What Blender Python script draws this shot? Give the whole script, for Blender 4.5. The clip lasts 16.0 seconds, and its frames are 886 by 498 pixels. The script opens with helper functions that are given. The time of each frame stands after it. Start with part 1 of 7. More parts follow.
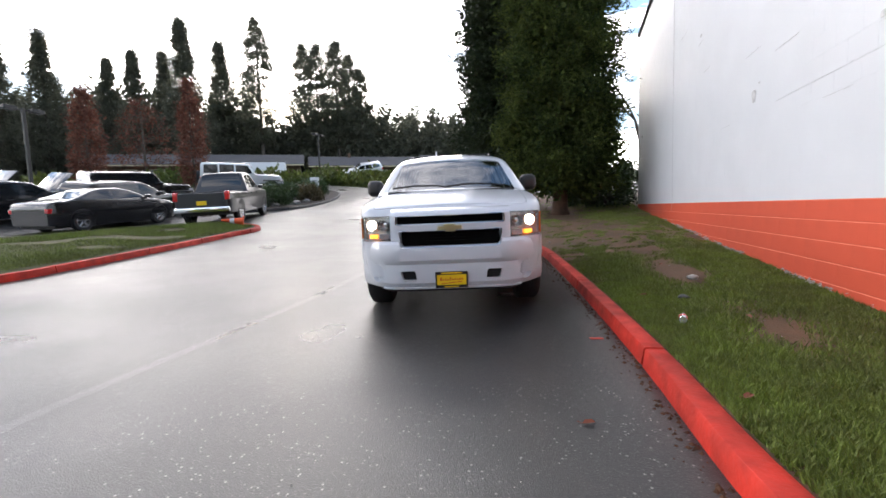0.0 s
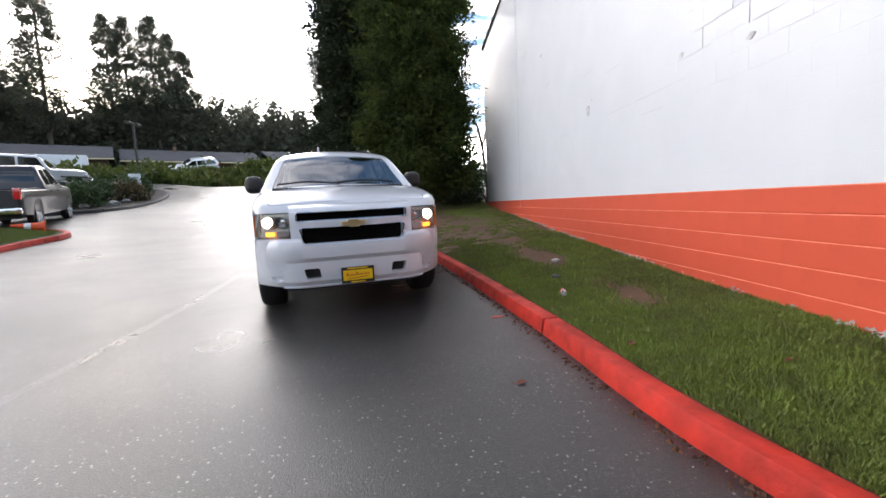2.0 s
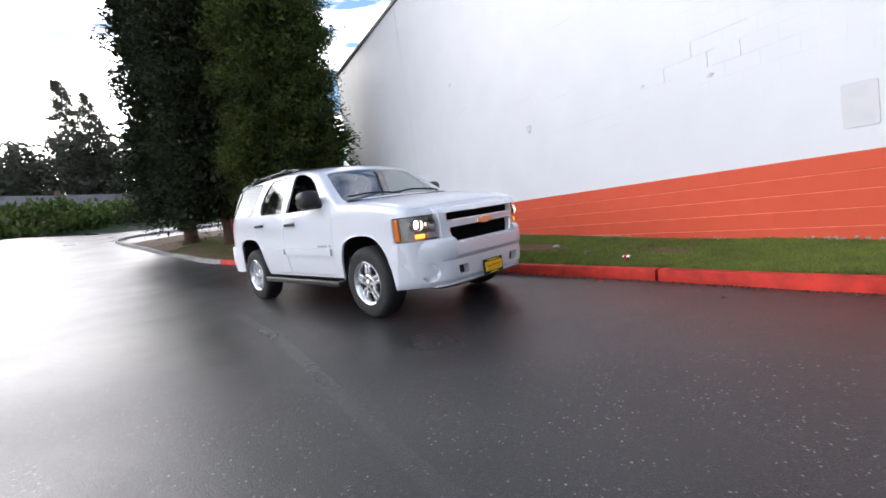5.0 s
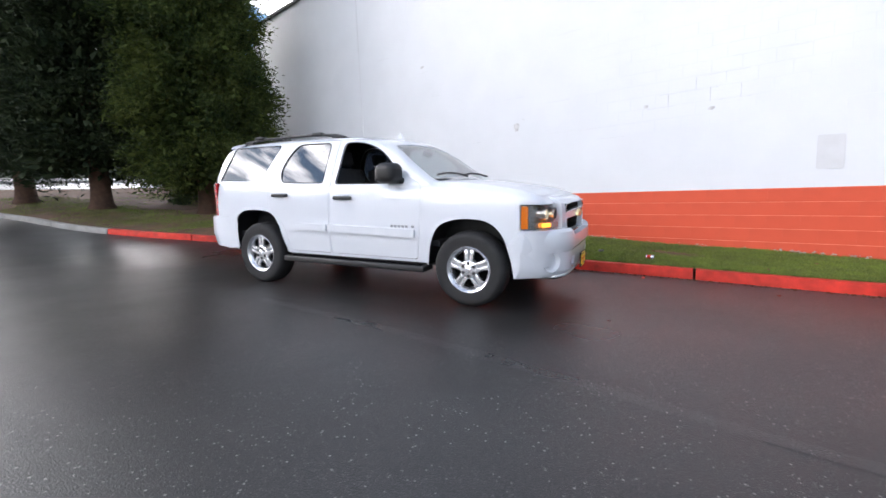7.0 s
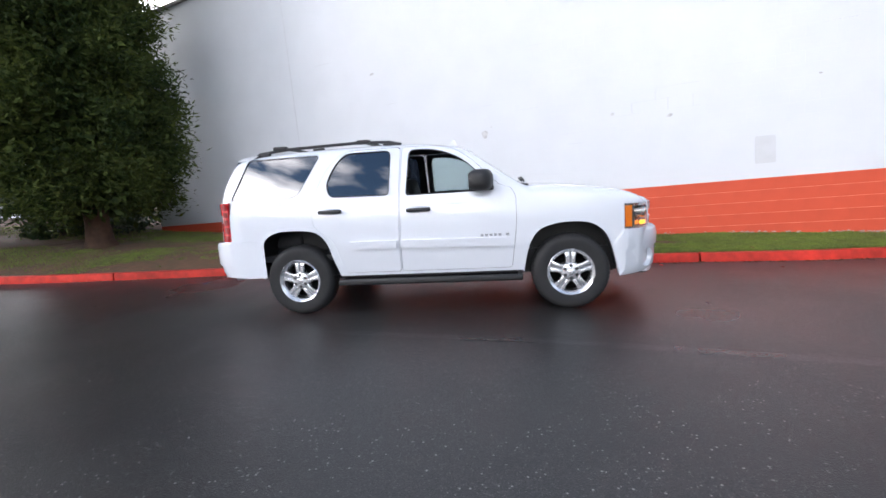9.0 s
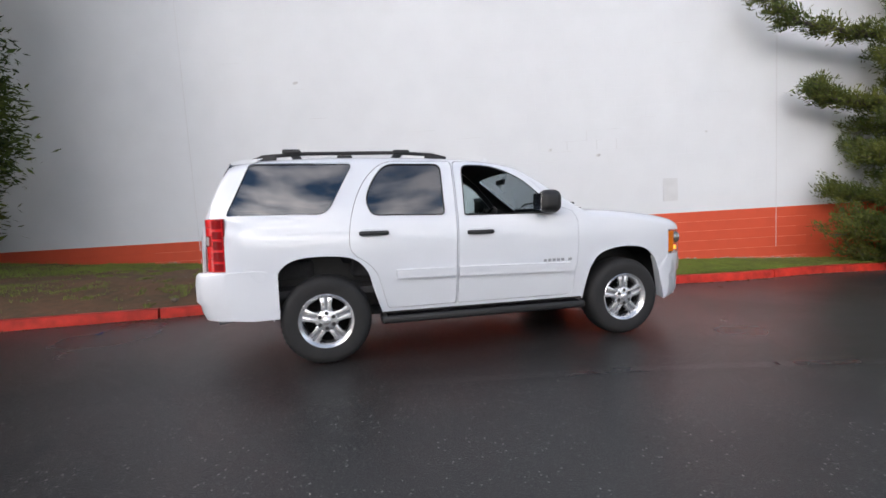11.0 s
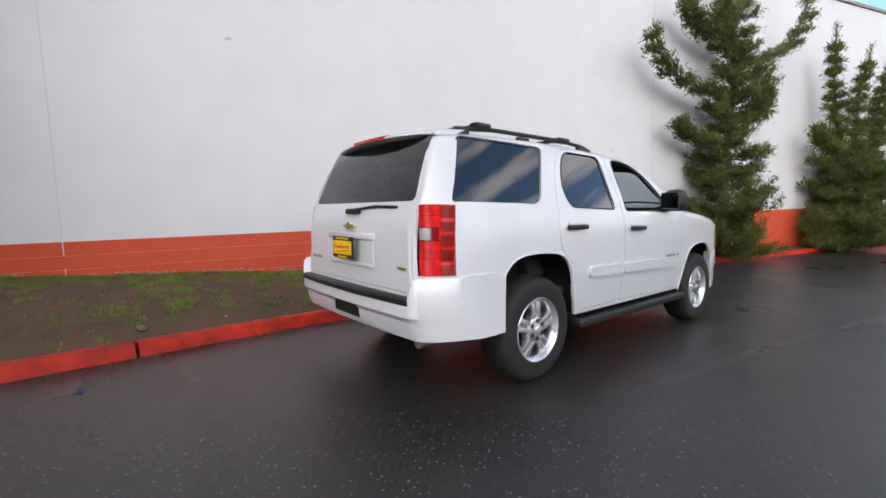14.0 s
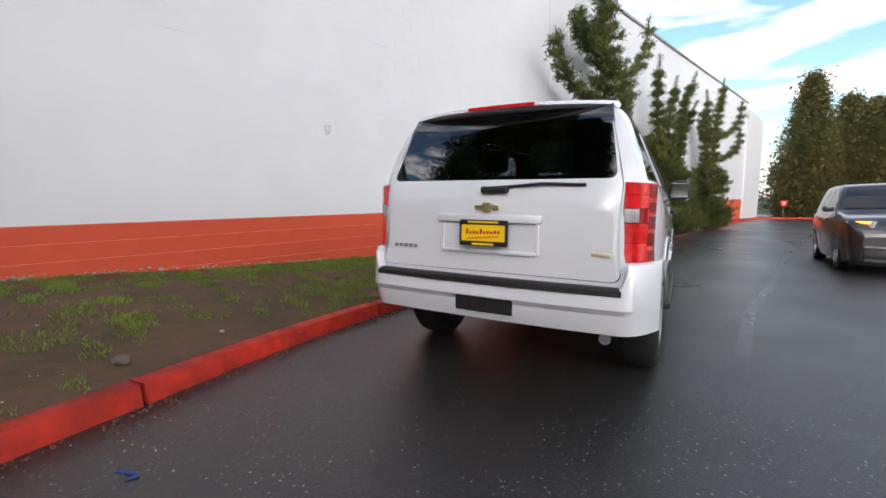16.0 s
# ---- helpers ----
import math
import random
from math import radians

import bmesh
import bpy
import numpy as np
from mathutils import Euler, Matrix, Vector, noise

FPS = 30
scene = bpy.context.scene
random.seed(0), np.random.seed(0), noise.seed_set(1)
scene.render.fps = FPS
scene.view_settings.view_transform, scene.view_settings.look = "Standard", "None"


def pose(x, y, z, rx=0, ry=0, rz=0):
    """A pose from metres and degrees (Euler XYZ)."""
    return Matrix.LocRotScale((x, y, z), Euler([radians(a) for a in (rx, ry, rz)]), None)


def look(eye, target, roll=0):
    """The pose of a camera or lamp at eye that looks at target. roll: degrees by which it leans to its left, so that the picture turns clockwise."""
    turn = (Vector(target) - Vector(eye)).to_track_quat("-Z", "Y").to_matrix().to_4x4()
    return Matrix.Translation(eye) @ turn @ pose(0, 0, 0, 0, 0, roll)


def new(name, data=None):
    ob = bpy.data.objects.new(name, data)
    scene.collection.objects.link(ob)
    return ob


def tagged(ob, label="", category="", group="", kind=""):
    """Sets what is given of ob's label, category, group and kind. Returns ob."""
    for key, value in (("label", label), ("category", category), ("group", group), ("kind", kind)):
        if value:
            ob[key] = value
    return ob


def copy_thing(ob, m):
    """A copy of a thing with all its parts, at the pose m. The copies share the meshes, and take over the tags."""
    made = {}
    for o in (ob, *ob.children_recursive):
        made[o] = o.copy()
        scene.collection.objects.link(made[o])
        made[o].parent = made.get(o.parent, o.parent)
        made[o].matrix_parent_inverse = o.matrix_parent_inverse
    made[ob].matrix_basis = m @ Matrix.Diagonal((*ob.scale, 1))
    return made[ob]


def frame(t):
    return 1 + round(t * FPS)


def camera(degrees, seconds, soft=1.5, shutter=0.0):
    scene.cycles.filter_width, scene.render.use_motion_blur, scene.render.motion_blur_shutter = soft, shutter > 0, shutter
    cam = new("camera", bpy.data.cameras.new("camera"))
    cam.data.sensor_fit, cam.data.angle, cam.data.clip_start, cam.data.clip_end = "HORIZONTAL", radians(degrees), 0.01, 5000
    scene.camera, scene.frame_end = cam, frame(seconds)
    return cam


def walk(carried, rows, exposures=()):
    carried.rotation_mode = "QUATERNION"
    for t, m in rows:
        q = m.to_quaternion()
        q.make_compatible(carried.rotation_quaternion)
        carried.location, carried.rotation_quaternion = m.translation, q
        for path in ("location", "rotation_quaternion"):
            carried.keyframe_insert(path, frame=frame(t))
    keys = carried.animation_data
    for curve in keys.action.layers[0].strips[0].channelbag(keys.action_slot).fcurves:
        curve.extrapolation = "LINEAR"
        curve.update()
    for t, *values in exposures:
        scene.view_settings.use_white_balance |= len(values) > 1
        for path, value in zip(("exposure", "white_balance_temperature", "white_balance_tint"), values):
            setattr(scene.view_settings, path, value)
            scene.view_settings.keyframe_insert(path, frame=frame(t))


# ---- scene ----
# ---- camera and walk ----
cam = camera(91.3, 16.0, soft=1.6)
PATH = [
    (0, (-0.232, -0.283, 1.22), (-0.807, 1.618, 0.985), -2.5),
    (0.5, (-0.224, -0.282, 1.211), (-0.656, 1.656, 0.972), -1.0),
    (1, (-0.228, -0.28, 1.207), (-0.537, 1.682, 0.973), -0.8),
    (1.5, (-0.359, -0.341, 1.188), (-0.491, 1.645, 0.993), 0.8),
    (2, (-0.734, -0.509, 1.201), (-0.634, 1.471, 0.934), -2.6),
    (2.5, (-1.211, -0.568, 1.157), (-1.068, 1.414, 0.929), -2.0),
    (3, (-1.743, -0.589, 1.137), (-1.446, 1.376, 0.908), -1.6),
    (3.5, (-2.372, -0.566, 1.154), (-1.88, 1.355, 0.896), -2.8),
    (4, (-2.951, -0.445, 1.161), (-2.331, 1.44, 0.911), -4.0),
    (4.2, (-3.202, -0.421, 1.141), (-2.463, 1.421, 0.898), -6.1),
    (6.3, (-5.453, 1.137, 1.24), (-4.094, 2.583, 0.991), -1.4),
    (6.5, (-5.633, 1.294, 1.257), (-4.189, 2.647, 0.966), -1.0),
    (7, (-5.995, 1.805, 1.281), (-4.492, 3.089, 0.975), -0.8),
    (7.5, (-6.366, 2.274, 1.29), (-4.732, 3.385, 0.981), -0.9),
    (8, (-6.641, 2.807, 1.288), (-4.963, 3.841, 0.95), -2.3),
    (8.5, (-6.864, 3.342, 1.306), (-5.119, 4.274, 1.015), -2.4),
    (9, (-7.038, 3.916, 1.329), (-5.215, 4.69, 1.048), -3.7),
    (9.2, (-7.056, 4.163, 1.326), (-5.219, 4.91, 1.067), -4.0),
    (11.3, (-6.899, 6.5, 1.327), (-4.91, 6.469, 1.117), -1.1),
    (11.5, (-6.831, 6.74, 1.337), (-4.847, 6.668, 1.095), -0.5),
    (12, (-6.749, 7.276, 1.32), (-4.786, 6.936, 1.148), -0.5),
    (12.5, (-6.553, 7.811, 1.306), (-4.622, 7.331, 1.1), -2.3),
    (13, (-6.371, 8.328, 1.285), (-4.49, 7.661, 1.151), -1.6),
    (13.5, (-6.137, 8.824, 1.269), (-4.293, 8.071, 1.09), -2.1),
    (14, (-5.823, 9.252, 1.249), (-4.02, 8.403, 1.086), 0.0),
    (14.5, (-5.506, 9.667, 1.228), (-3.811, 8.621, 1.043), -0.0),
    (15, (-5.089, 10.003, 1.201), (-3.444, 8.88, 1.022), 1.1),
    (15.5, (-4.697, 10.367, 1.175), (-3.249, 9.0, 0.989), 0.4),
    (16, (-4.231, 10.665, 1.157), (-2.878, 9.205, 0.962), 0.9),
]
SLOPE = 1.72  # degrees by which the drive climbs to the north
GRADE = pose(0, 0, 0, SLOPE)
walk(cam, [(t, GRADE @ look(eye, target, roll)) for t, eye, target, roll in PATH],
     [(0, 1.32, 6450, 10), (1.5, 1.30, 6450, 10), (4.0, 1.18, 6250, 10), (6.5, 1.34, 6200, 10), (9.0, 1.34, 6150, 10), (11.3, 0.98, 6600, 10), (16, 0.98, 6650, 10)])

# ---- light ----
SUN_AZ, SUN_EL = 35.3, 12.0  # degrees west of north, above the horizon
world = bpy.data.worlds.new("world")
scene.world = world
world.use_nodes = True
wn, wl = world.node_tree.nodes, world.node_tree.links
wn.clear()
w_out, w_bg, w_sky = wn.new("ShaderNodeOutputWorld"), wn.new("ShaderNodeBackground"), wn.new("ShaderNodeTexSky")
w_sky.sky_type, w_sky.sun_disc = "NISHITA", False
w_sky.sun_elevation, w_sky.sun_rotation = radians(SUN_EL), radians(-SUN_AZ)
w_sky.air_density, w_sky.dust_density, w_sky.ozone_density = 1.0, 0.8, 2.4
w_tc, w_map, w_noise, w_ramp, w_mix = (wn.new("ShaderNodeTexCoord"), wn.new("ShaderNodeMapping"), wn.new("ShaderNodeTexNoise"),
                                       wn.new("ShaderNodeValToRGB"), wn.new("ShaderNodeMix"))
w_map.inputs["Scale"].default_value = (1.0, 1.0, 4.5)
w_noise.inputs["Scale"].default_value, w_noise.inputs["Detail"].default_value = 4.2, 7.0
w_ramp.color_ramp.elements[0].position, w_ramp.color_ramp.elements[1].position = 0.43, 0.60
w_mix.data_type = "RGBA"
# clouds shine most on the sun's side of the sky
w_dot, w_lit, w_cloud = wn.new("ShaderNodeVectorMath"), wn.new("ShaderNodeMapRange"), wn.new("ShaderNodeVectorMath")
w_dot.operation, w_cloud.operation = "DOT_PRODUCT", "SCALE"
w_dot.inputs[1].default_value = (-0.565, 0.798, 0.208)
w_lit.inputs["From Min"].default_value, w_lit.inputs["From Max"].default_value = -0.5, 1.0
w_bend, w_gain = wn.new("ShaderNodeMath"), wn.new("ShaderNodeMath")
w_bend.operation, w_bend.inputs[1].default_value = "POWER", 2.2
w_gain.operation, w_gain.inputs[1].default_value, w_gain.inputs[2].default_value = "MULTIPLY_ADD", 3.0, 0.52
wl.new(w_lit.outputs["Result"], w_bend.inputs[0])
wl.new(w_bend.outputs[0], w_gain.inputs[0])
w_cloud.inputs[0].default_value = (16.2, 14.9, 14.3)
wl.new(w_tc.outputs["Generated"], w_dot.inputs[0])
wl.new(w_dot.outputs["Value"], w_lit.inputs["Value"])
wl.new(w_gain.outputs[0], w_cloud.inputs["Scale"])
wl.new(w_cloud.outputs["Vector"], w_mix.inputs["B"])
wl.new(w_tc.outputs["Generated"], w_map.inputs["Vector"])
wl.new(w_map.outputs["Vector"], w_noise.inputs["Vector"])
wl.new(w_noise.outputs["Fac"], w_ramp.inputs["Fac"])
# and they thin out to blue on the other side
w_thin, w_cover = wn.new("ShaderNodeMapRange"), wn.new("ShaderNodeMath")
w_cover.operation = "MULTIPLY"
w_thin.inputs["From Min"].default_value, w_thin.inputs["From Max"].default_value = -0.2, 0.75
w_thin.inputs["To Min"].default_value, w_thin.inputs["To Max"].default_value = 0.68, 1.0
wl.new(w_dot.outputs["Value"], w_thin.inputs["Value"])
wl.new(w_ramp.outputs["Color"], w_cover.inputs[0])
wl.new(w_thin.outputs["Result"], w_cover.inputs[1])
# the high sky is clearer than the low
w_sep, w_high, w_low = wn.new("ShaderNodeSeparateXYZ"), wn.new("ShaderNodeMapRange"), wn.new("ShaderNodeMath")
w_low.operation = "MULTIPLY"
w_high.inputs["From Min"].default_value, w_high.inputs["From Max"].default_value = 0.40, 0.80
w_high.inputs["To Min"].default_value, w_high.inputs["To Max"].default_value = 1.0, 0.18
wl.new(w_tc.outputs["Generated"], w_sep.inputs["Vector"])
wl.new(w_sep.outputs["Z"], w_high.inputs["Value"])
wl.new(w_cover.outputs[0], w_low.inputs[0])
wl.new(w_high.outputs["Result"], w_low.inputs[1])
wl.new(w_low.outputs[0], w_mix.inputs["Factor"])
wl.new(w_sky.outputs["Color"], w_mix.inputs["A"])
wl.new(w_mix.outputs["Result"], w_bg.inputs["Color"])
w_bg.inputs["Strength"].default_value = 0.15
wl.new(w_bg.outputs["Background"], w_out.inputs["Surface"])
sun = new("sun", bpy.data.lights.new("sun", "SUN"))
sun.data.energy, sun.data.angle, sun.data.color = 0.30, radians(1.2), (1.0, 0.80, 0.60)
to_sun = Vector((-math.sin(radians(SUN_AZ)) * math.cos(radians(SUN_EL)), math.cos(radians(SUN_AZ)) * math.cos(radians(SUN_EL)), math.sin(radians(SUN_EL))))
sun.matrix_world = look(to_sun * 50, (0, 0, 0))


# ---- materials ----
def material(name, colour, rough=0.6, metal=0.0, vary=0.0, scale=8.0, colour2=None, bump=0.0, bump_scale=60.0, rough_vary=0.0, coat=0.0, island=0.0, per_object=0.0, spec=0.5, thin=0.0):
    """A surface with two scales of colour variation, roughness variation and fine relief."""
    m = bpy.data.materials.new(name)
    m.use_nodes = True
    n, l = m.node_tree.nodes, m.node_tree.links
    b = n["Principled BSDF"]
    b.inputs["Roughness"].default_value, b.inputs["Metallic"].default_value = rough, metal
    b.inputs["Coat Weight"].default_value, b.inputs["Coat Roughness"].default_value = coat, 0.04
    b.inputs["Specular IOR Level"].default_value = spec
    b.inputs["Base Color"].default_value = (*colour, 1)
    tc = n.new("ShaderNodeTexCoord")
    if vary > 0 or colour2:
        c2 = colour2 or tuple(c * (1 - vary) for c in colour)
        big, fine, add, mix = n.new("ShaderNodeTexNoise"), n.new("ShaderNodeTexNoise"), n.new("ShaderNodeMath"), n.new("ShaderNodeMix")
        big.inputs["Scale"].default_value, big.inputs["Detail"].default_value = scale * 0.18, 5
        fine.inputs["Scale"].default_value, fine.inputs["Detail"].default_value = scale, 8
        add.operation = "MULTIPLY_ADD"
        add.inputs[1].default_value = 0.5
        half = n.new("ShaderNodeMath")
        half.operation = "MULTIPLY"
        half.inputs[1].default_value = 0.5
        l.new(tc.outputs["Object"], big.inputs["Vector"])
        l.new(tc.outputs["Object"], fine.inputs["Vector"])
        l.new(fine.outputs["Fac"], half.inputs[0])
        l.new(big.outputs["Fac"], add.inputs[0])
        l.new(half.outputs[0], add.inputs[2])
        ramp = n.new("ShaderNodeMapRange")
        ramp.inputs["From Min"].default_value, ramp.inputs["From Max"].default_value = 0.36, 0.64
        l.new(add.outputs[0], ramp.inputs["Value"])
        mix.data_type = "RGBA"
        mix.inputs["A"].default_value, mix.inputs["B"].default_value = (*colour, 1), (*c2, 1)
        l.new(ramp.outputs["Result"], mix.inputs["Factor"])
        last = mix.outputs["Result"]
        if island or per_object:
            rnd = n.new("ShaderNodeNewGeometry" if island else "ShaderNodeObjectInfo")
            hsv, mr = n.new("ShaderNodeHueSaturation"), n.new("ShaderNodeMapRange")
            amount = island or per_object
            mr.inputs["To Min"].default_value, mr.inputs["To Max"].default_value = 1 - amount, 1 + amount
            l.new(rnd.outputs["Random Per Island" if island else "Random"], mr.inputs["Value"])
            l.new(mr.outputs["Result"], hsv.inputs["Value"])
            l.new(last, hsv.inputs["Color"])
            last = hsv.outputs["Color"]
        l.new(last, b.inputs["Base Color"])
        if rough_vary:
            rr = n.new("ShaderNodeMapRange")
            rr.inputs["From Min"].default_value, rr.inputs["From Max"].default_value = 0.36, 0.64
            rr.inputs["To Min"].default_value, rr.inputs["To Max"].default_value = rough - rough_vary, rough + rough_vary
            l.new(add.outputs[0], rr.inputs["Value"])
            l.new(rr.outputs["Result"], b.inputs["Roughness"])
    if bump:
        bn, bp = n.new("ShaderNodeTexNoise"), n.new("ShaderNodeBump")
        bn.inputs["Scale"].default_value, bn.inputs["Detail"].default_value = bump_scale, 6
        bp.inputs["Strength"].default_value, bp.inputs["Distance"].default_value = bump, 0.01
        l.new(tc.outputs["Object"], bn.inputs["Vector"])
        l.new(bn.outputs["Fac"], bp.inputs["Height"])
        l.new(bp.outputs["Normal"], b.inputs["Normal"])
    if thin:
        # light shines through thin leaves
        lit, both = n.new("ShaderNodeBsdfTranslucent"), n.new("ShaderNodeMixShader")
        both.inputs["Fac"].default_value = thin
        l.new(b.inputs["Base Color"].links[0].from_socket, lit.inputs["Color"])
        l.new(b.outputs[0], both.inputs[1])
        l.new(lit.outputs[0], both.inputs[2])
        l.new(both.outputs[0], n["Material Output"].inputs["Surface"])
    return m


def glass(name, tint, gloss=1.0):
    """A thin pane: what lies behind shows through the tint, and the surface mirrors by Fresnel."""
    m = bpy.data.materials.new(name)
    m.use_nodes = True
    n, l = m.node_tree.nodes, m.node_tree.links
    n.clear()
    out, mix, tr, gl = n.new("ShaderNodeOutputMaterial"), n.new("ShaderNodeMixShader"), n.new("ShaderNodeBsdfTransparent"), n.new("ShaderNodeBsdfGlossy")
    lw, power, mul = n.new("ShaderNodeLayerWeight"), n.new("ShaderNodeMath"), n.new("ShaderNodeMath")
    tr.inputs["Color"].default_value = (*tint, 1)
    gl.inputs["Roughness"].default_value = 0.01
    lw.inputs["Blend"].default_value = 0.5
    power.operation, power.inputs[1].default_value = "POWER", 5.0
    mul.operation, mul.use_clamp = "MULTIPLY_ADD", True
    mul.inputs[1].default_value, mul.inputs[2].default_value = 0.9, 0.05 * gloss
    l.new(lw.outputs["Facing"], power.inputs[0])
    l.new(power.outputs[0], mul.inputs[0])
    l.new(mul.outputs[0], mix.inputs["Fac"])
    l.new(tr.outputs[0], mix.inputs[1])
    l.new(gl.outputs[0], mix.inputs[2])
    l.new(mix.outputs[0], out.inputs["Surface"])
    return m


def glow(name, colour, strength):
    m = material(name, colour, 0.3)
    b = m.node_tree.nodes["Principled BSDF"]
    b.inputs["Emission Color"].default_value, b.inputs["Emission Strength"].default_value = (*colour, 1), strength
    return m


def asphalt_material(name="wet_asphalt", low=(0.004, 0.004, 0.004), high=(0.032, 0.0315, 0.031), smooth=0.27, coarse=0.43):
    """Wet asphalt: dark binder with pale stones, damp patches that mirror more and dry ones that mirror less."""
    m = bpy.data.materials.new(name)
    m.use_nodes = True
    n, l = m.node_tree.nodes, m.node_tree.links
    b = n["Principled BSDF"]
    tc, patch, fine = n.new("ShaderNodeTexCoord"), n.new("ShaderNodeTexNoise"), n.new("ShaderNodeTexNoise")
    for t in (patch, fine):
        l.new(tc.outputs["Object"], t.inputs["Vector"])
    patch.inputs["Scale"].default_value, patch.inputs["Detail"].default_value = 0.45, 5
    fine.inputs["Scale"].default_value, fine.inputs["Detail"].default_value = 130, 6
    base = n.new("ShaderNodeValToRGB")
    base.color_ramp.elements[0].color, base.color_ramp.elements[1].color = (*low, 1), (*high, 1)
    base.color_ramp.elements[0].position, base.color_ramp.elements[1].position = 0.3, 0.7
    l.new(fine.outputs["Fac"], base.inputs["Fac"])
    last = base.outputs["Color"]
    # pale stones of two sizes, laid bare here and there
    bare = n.new("ShaderNodeTexNoise")
    bare.inputs["Scale"].default_value, bare.inputs["Detail"].default_value = 1.6, 5
    l.new(tc.outputs["Object"], bare.inputs["Vector"])
    for size, few, tone in ((150, 0.905, (0.13, 0.127, 0.123, 1)), (70, 0.962, (0.26, 0.255, 0.245, 1))):
        cells, sep, pale, core, show, cover, mix = (n.new("ShaderNodeTexVoronoi"), n.new("ShaderNodeSeparateColor"), n.new("ShaderNodeMapRange"), n.new("ShaderNodeMapRange"),
                                                    n.new("ShaderNodeMapRange"), n.new("ShaderNodeMath"), n.new("ShaderNodeMix"))
        cells.inputs["Scale"].default_value = size
        l.new(tc.outputs["Object"], cells.inputs["Vector"])
        l.new(cells.outputs["Color"], sep.inputs["Color"])
        pale.inputs["From Min"].default_value, pale.inputs["From Max"].default_value = few, few + 0.012
        l.new(sep.outputs["Red"], pale.inputs["Value"])
        core.inputs["From Min"].default_value, core.inputs["From Max"].default_value = 0.62, 0.20
        l.new(cells.outputs["Distance"], core.inputs["Value"])
        show.inputs["From Min"].default_value, show.inputs["From Max"].default_value = 0.28, 0.50
        l.new(bare.outputs["Fac"], show.inputs["Value"])
        cover.operation = "MULTIPLY"
        l.new(pale.outputs["Result"], cover.inputs[0])
        l.new(core.outputs["Result"], cover.inputs[1])
        gate = n.new("ShaderNodeMath")
        gate.operation = "MULTIPLY"
        l.new(cover.outputs[0], gate.inputs[0])
        l.new(show.outputs["Result"], gate.inputs[1])
        mix.data_type = "RGBA"
        mix.inputs["B"].default_value = tone
        l.new(gate.outputs[0], mix.inputs["Factor"])
        l.new(last, mix.inputs["A"])
        last = mix.outputs["Result"]
    l.new(last, b.inputs["Base Color"])
    rough = n.new("ShaderNodeMapRange")
    rough.inputs["From Min"].default_value, rough.inputs["From Max"].default_value = 0.34, 0.68
    rough.inputs["To Min"].default_value, rough.inputs["To Max"].default_value = smooth, coarse
    b.inputs["Specular IOR Level"].default_value = 0.62
    l.new(patch.outputs["Fac"], rough.inputs["Value"])
    l.new(rough.outputs["Result"], b.inputs["Roughness"])
    bump = n.new("ShaderNodeBump")
    bump.inputs["Strength"].default_value, bump.inputs["Distance"].default_value = 0.7, 0.0045
    l.new(fine.outputs["Fac"], bump.inputs["Height"])
    l.new(bump.outputs["Normal"], b.inputs["Normal"])
    return m


M_ASPHALT = asphalt_material()
M_GRASS = material("lawn_soil", (0.056, 0.036, 0.014), 0.95, vary=0.4, scale=9.0, colour2=(0.120, 0.058, 0.027), bump=0.8, bump_scale=40)
M_LAWN = material("lawn_ground", (0.060, 0.080, 0.014), 0.95, vary=0.4, scale=2.0, colour2=(0.075, 0.060, 0.022), bump=0.8, bump_scale=40)
M_BLADE = material("grass_blade", (0.165, 0.225, 0.027), 0.7, vary=0.4, scale=5.0, colour2=(0.105, 0.120, 0.024), island=0.35)
M_FAR_GROUND = material("rough_ground", (0.04, 0.055, 0.02), 0.95, vary=0.5, scale=0.8)
M_WHITE_WALL = material("white_painted_block", (0.655, 0.675, 0.705), 0.38, vary=0.07, scale=1.5, bump=0.12, bump_scale=90)
M_ORANGE_WALL = material("orange_painted_block", (0.60, 0.078, 0.030), 0.7, vary=0.16, scale=2.0, bump=0.15, bump_scale=90, per_object=0.012)
# paler orange: paints the sky's highlight onto the blocks' top arrises
M_ORANGE_EDGE_LIT = material("edge_highlight_orange", (0.74, 0.24, 0.15), 0.7, vary=0.5, scale=5, colour2=(0.62, 0.10, 0.045), bump=0.2, bump_scale=70)
M_CONCRETE = material("grey_concrete", (0.30, 0.29, 0.27), 0.8, vary=0.35, scale=6, bump=0.3)
M_RED_KERB = material("red_kerb_paint", (0.62, 0.034, 0.018), 0.65, vary=0.25, scale=7, colour2=(0.26, 0.022, 0.014), bump=0.4, bump_scale=45, rough_vary=0.1, spec=0.25)
M_DARK_KERB = material("dark_kerb", (0.06, 0.06, 0.06), 0.7, vary=0.4, scale=6, bump=0.3)
M_PAINT_WHITE = material("white_car_paint", (0.64, 0.665, 0.71), 0.30, coat=1.0, vary=0.02, scale=3)
M_BLACK_PLASTIC = material("black_plastic", (0.012, 0.012, 0.013), 0.5, vary=0.3, scale=20, bump=0.1, bump_scale=300)
M_BLACK_GLOSS = material("black_gloss", (0.006, 0.006, 0.007), 0.15)
M_INTERIOR = material("dark_interior", (0.03, 0.03, 0.033), 0.8, vary=0.3, scale=10)
M_SEAT = material("charcoal_cloth", (0.05, 0.05, 0.055), 0.9, vary=0.3, scale=30, bump=0.2, bump_scale=200)
M_TYRE = material("tyre_rubber", (0.014, 0.014, 0.015), 0.75, vary=0.3, scale=15, bump=0.2)
M_ALLOY = material("machined_alloy", (0.70, 0.71, 0.73), 0.24, metal=0.85, vary=0.06, scale=20)
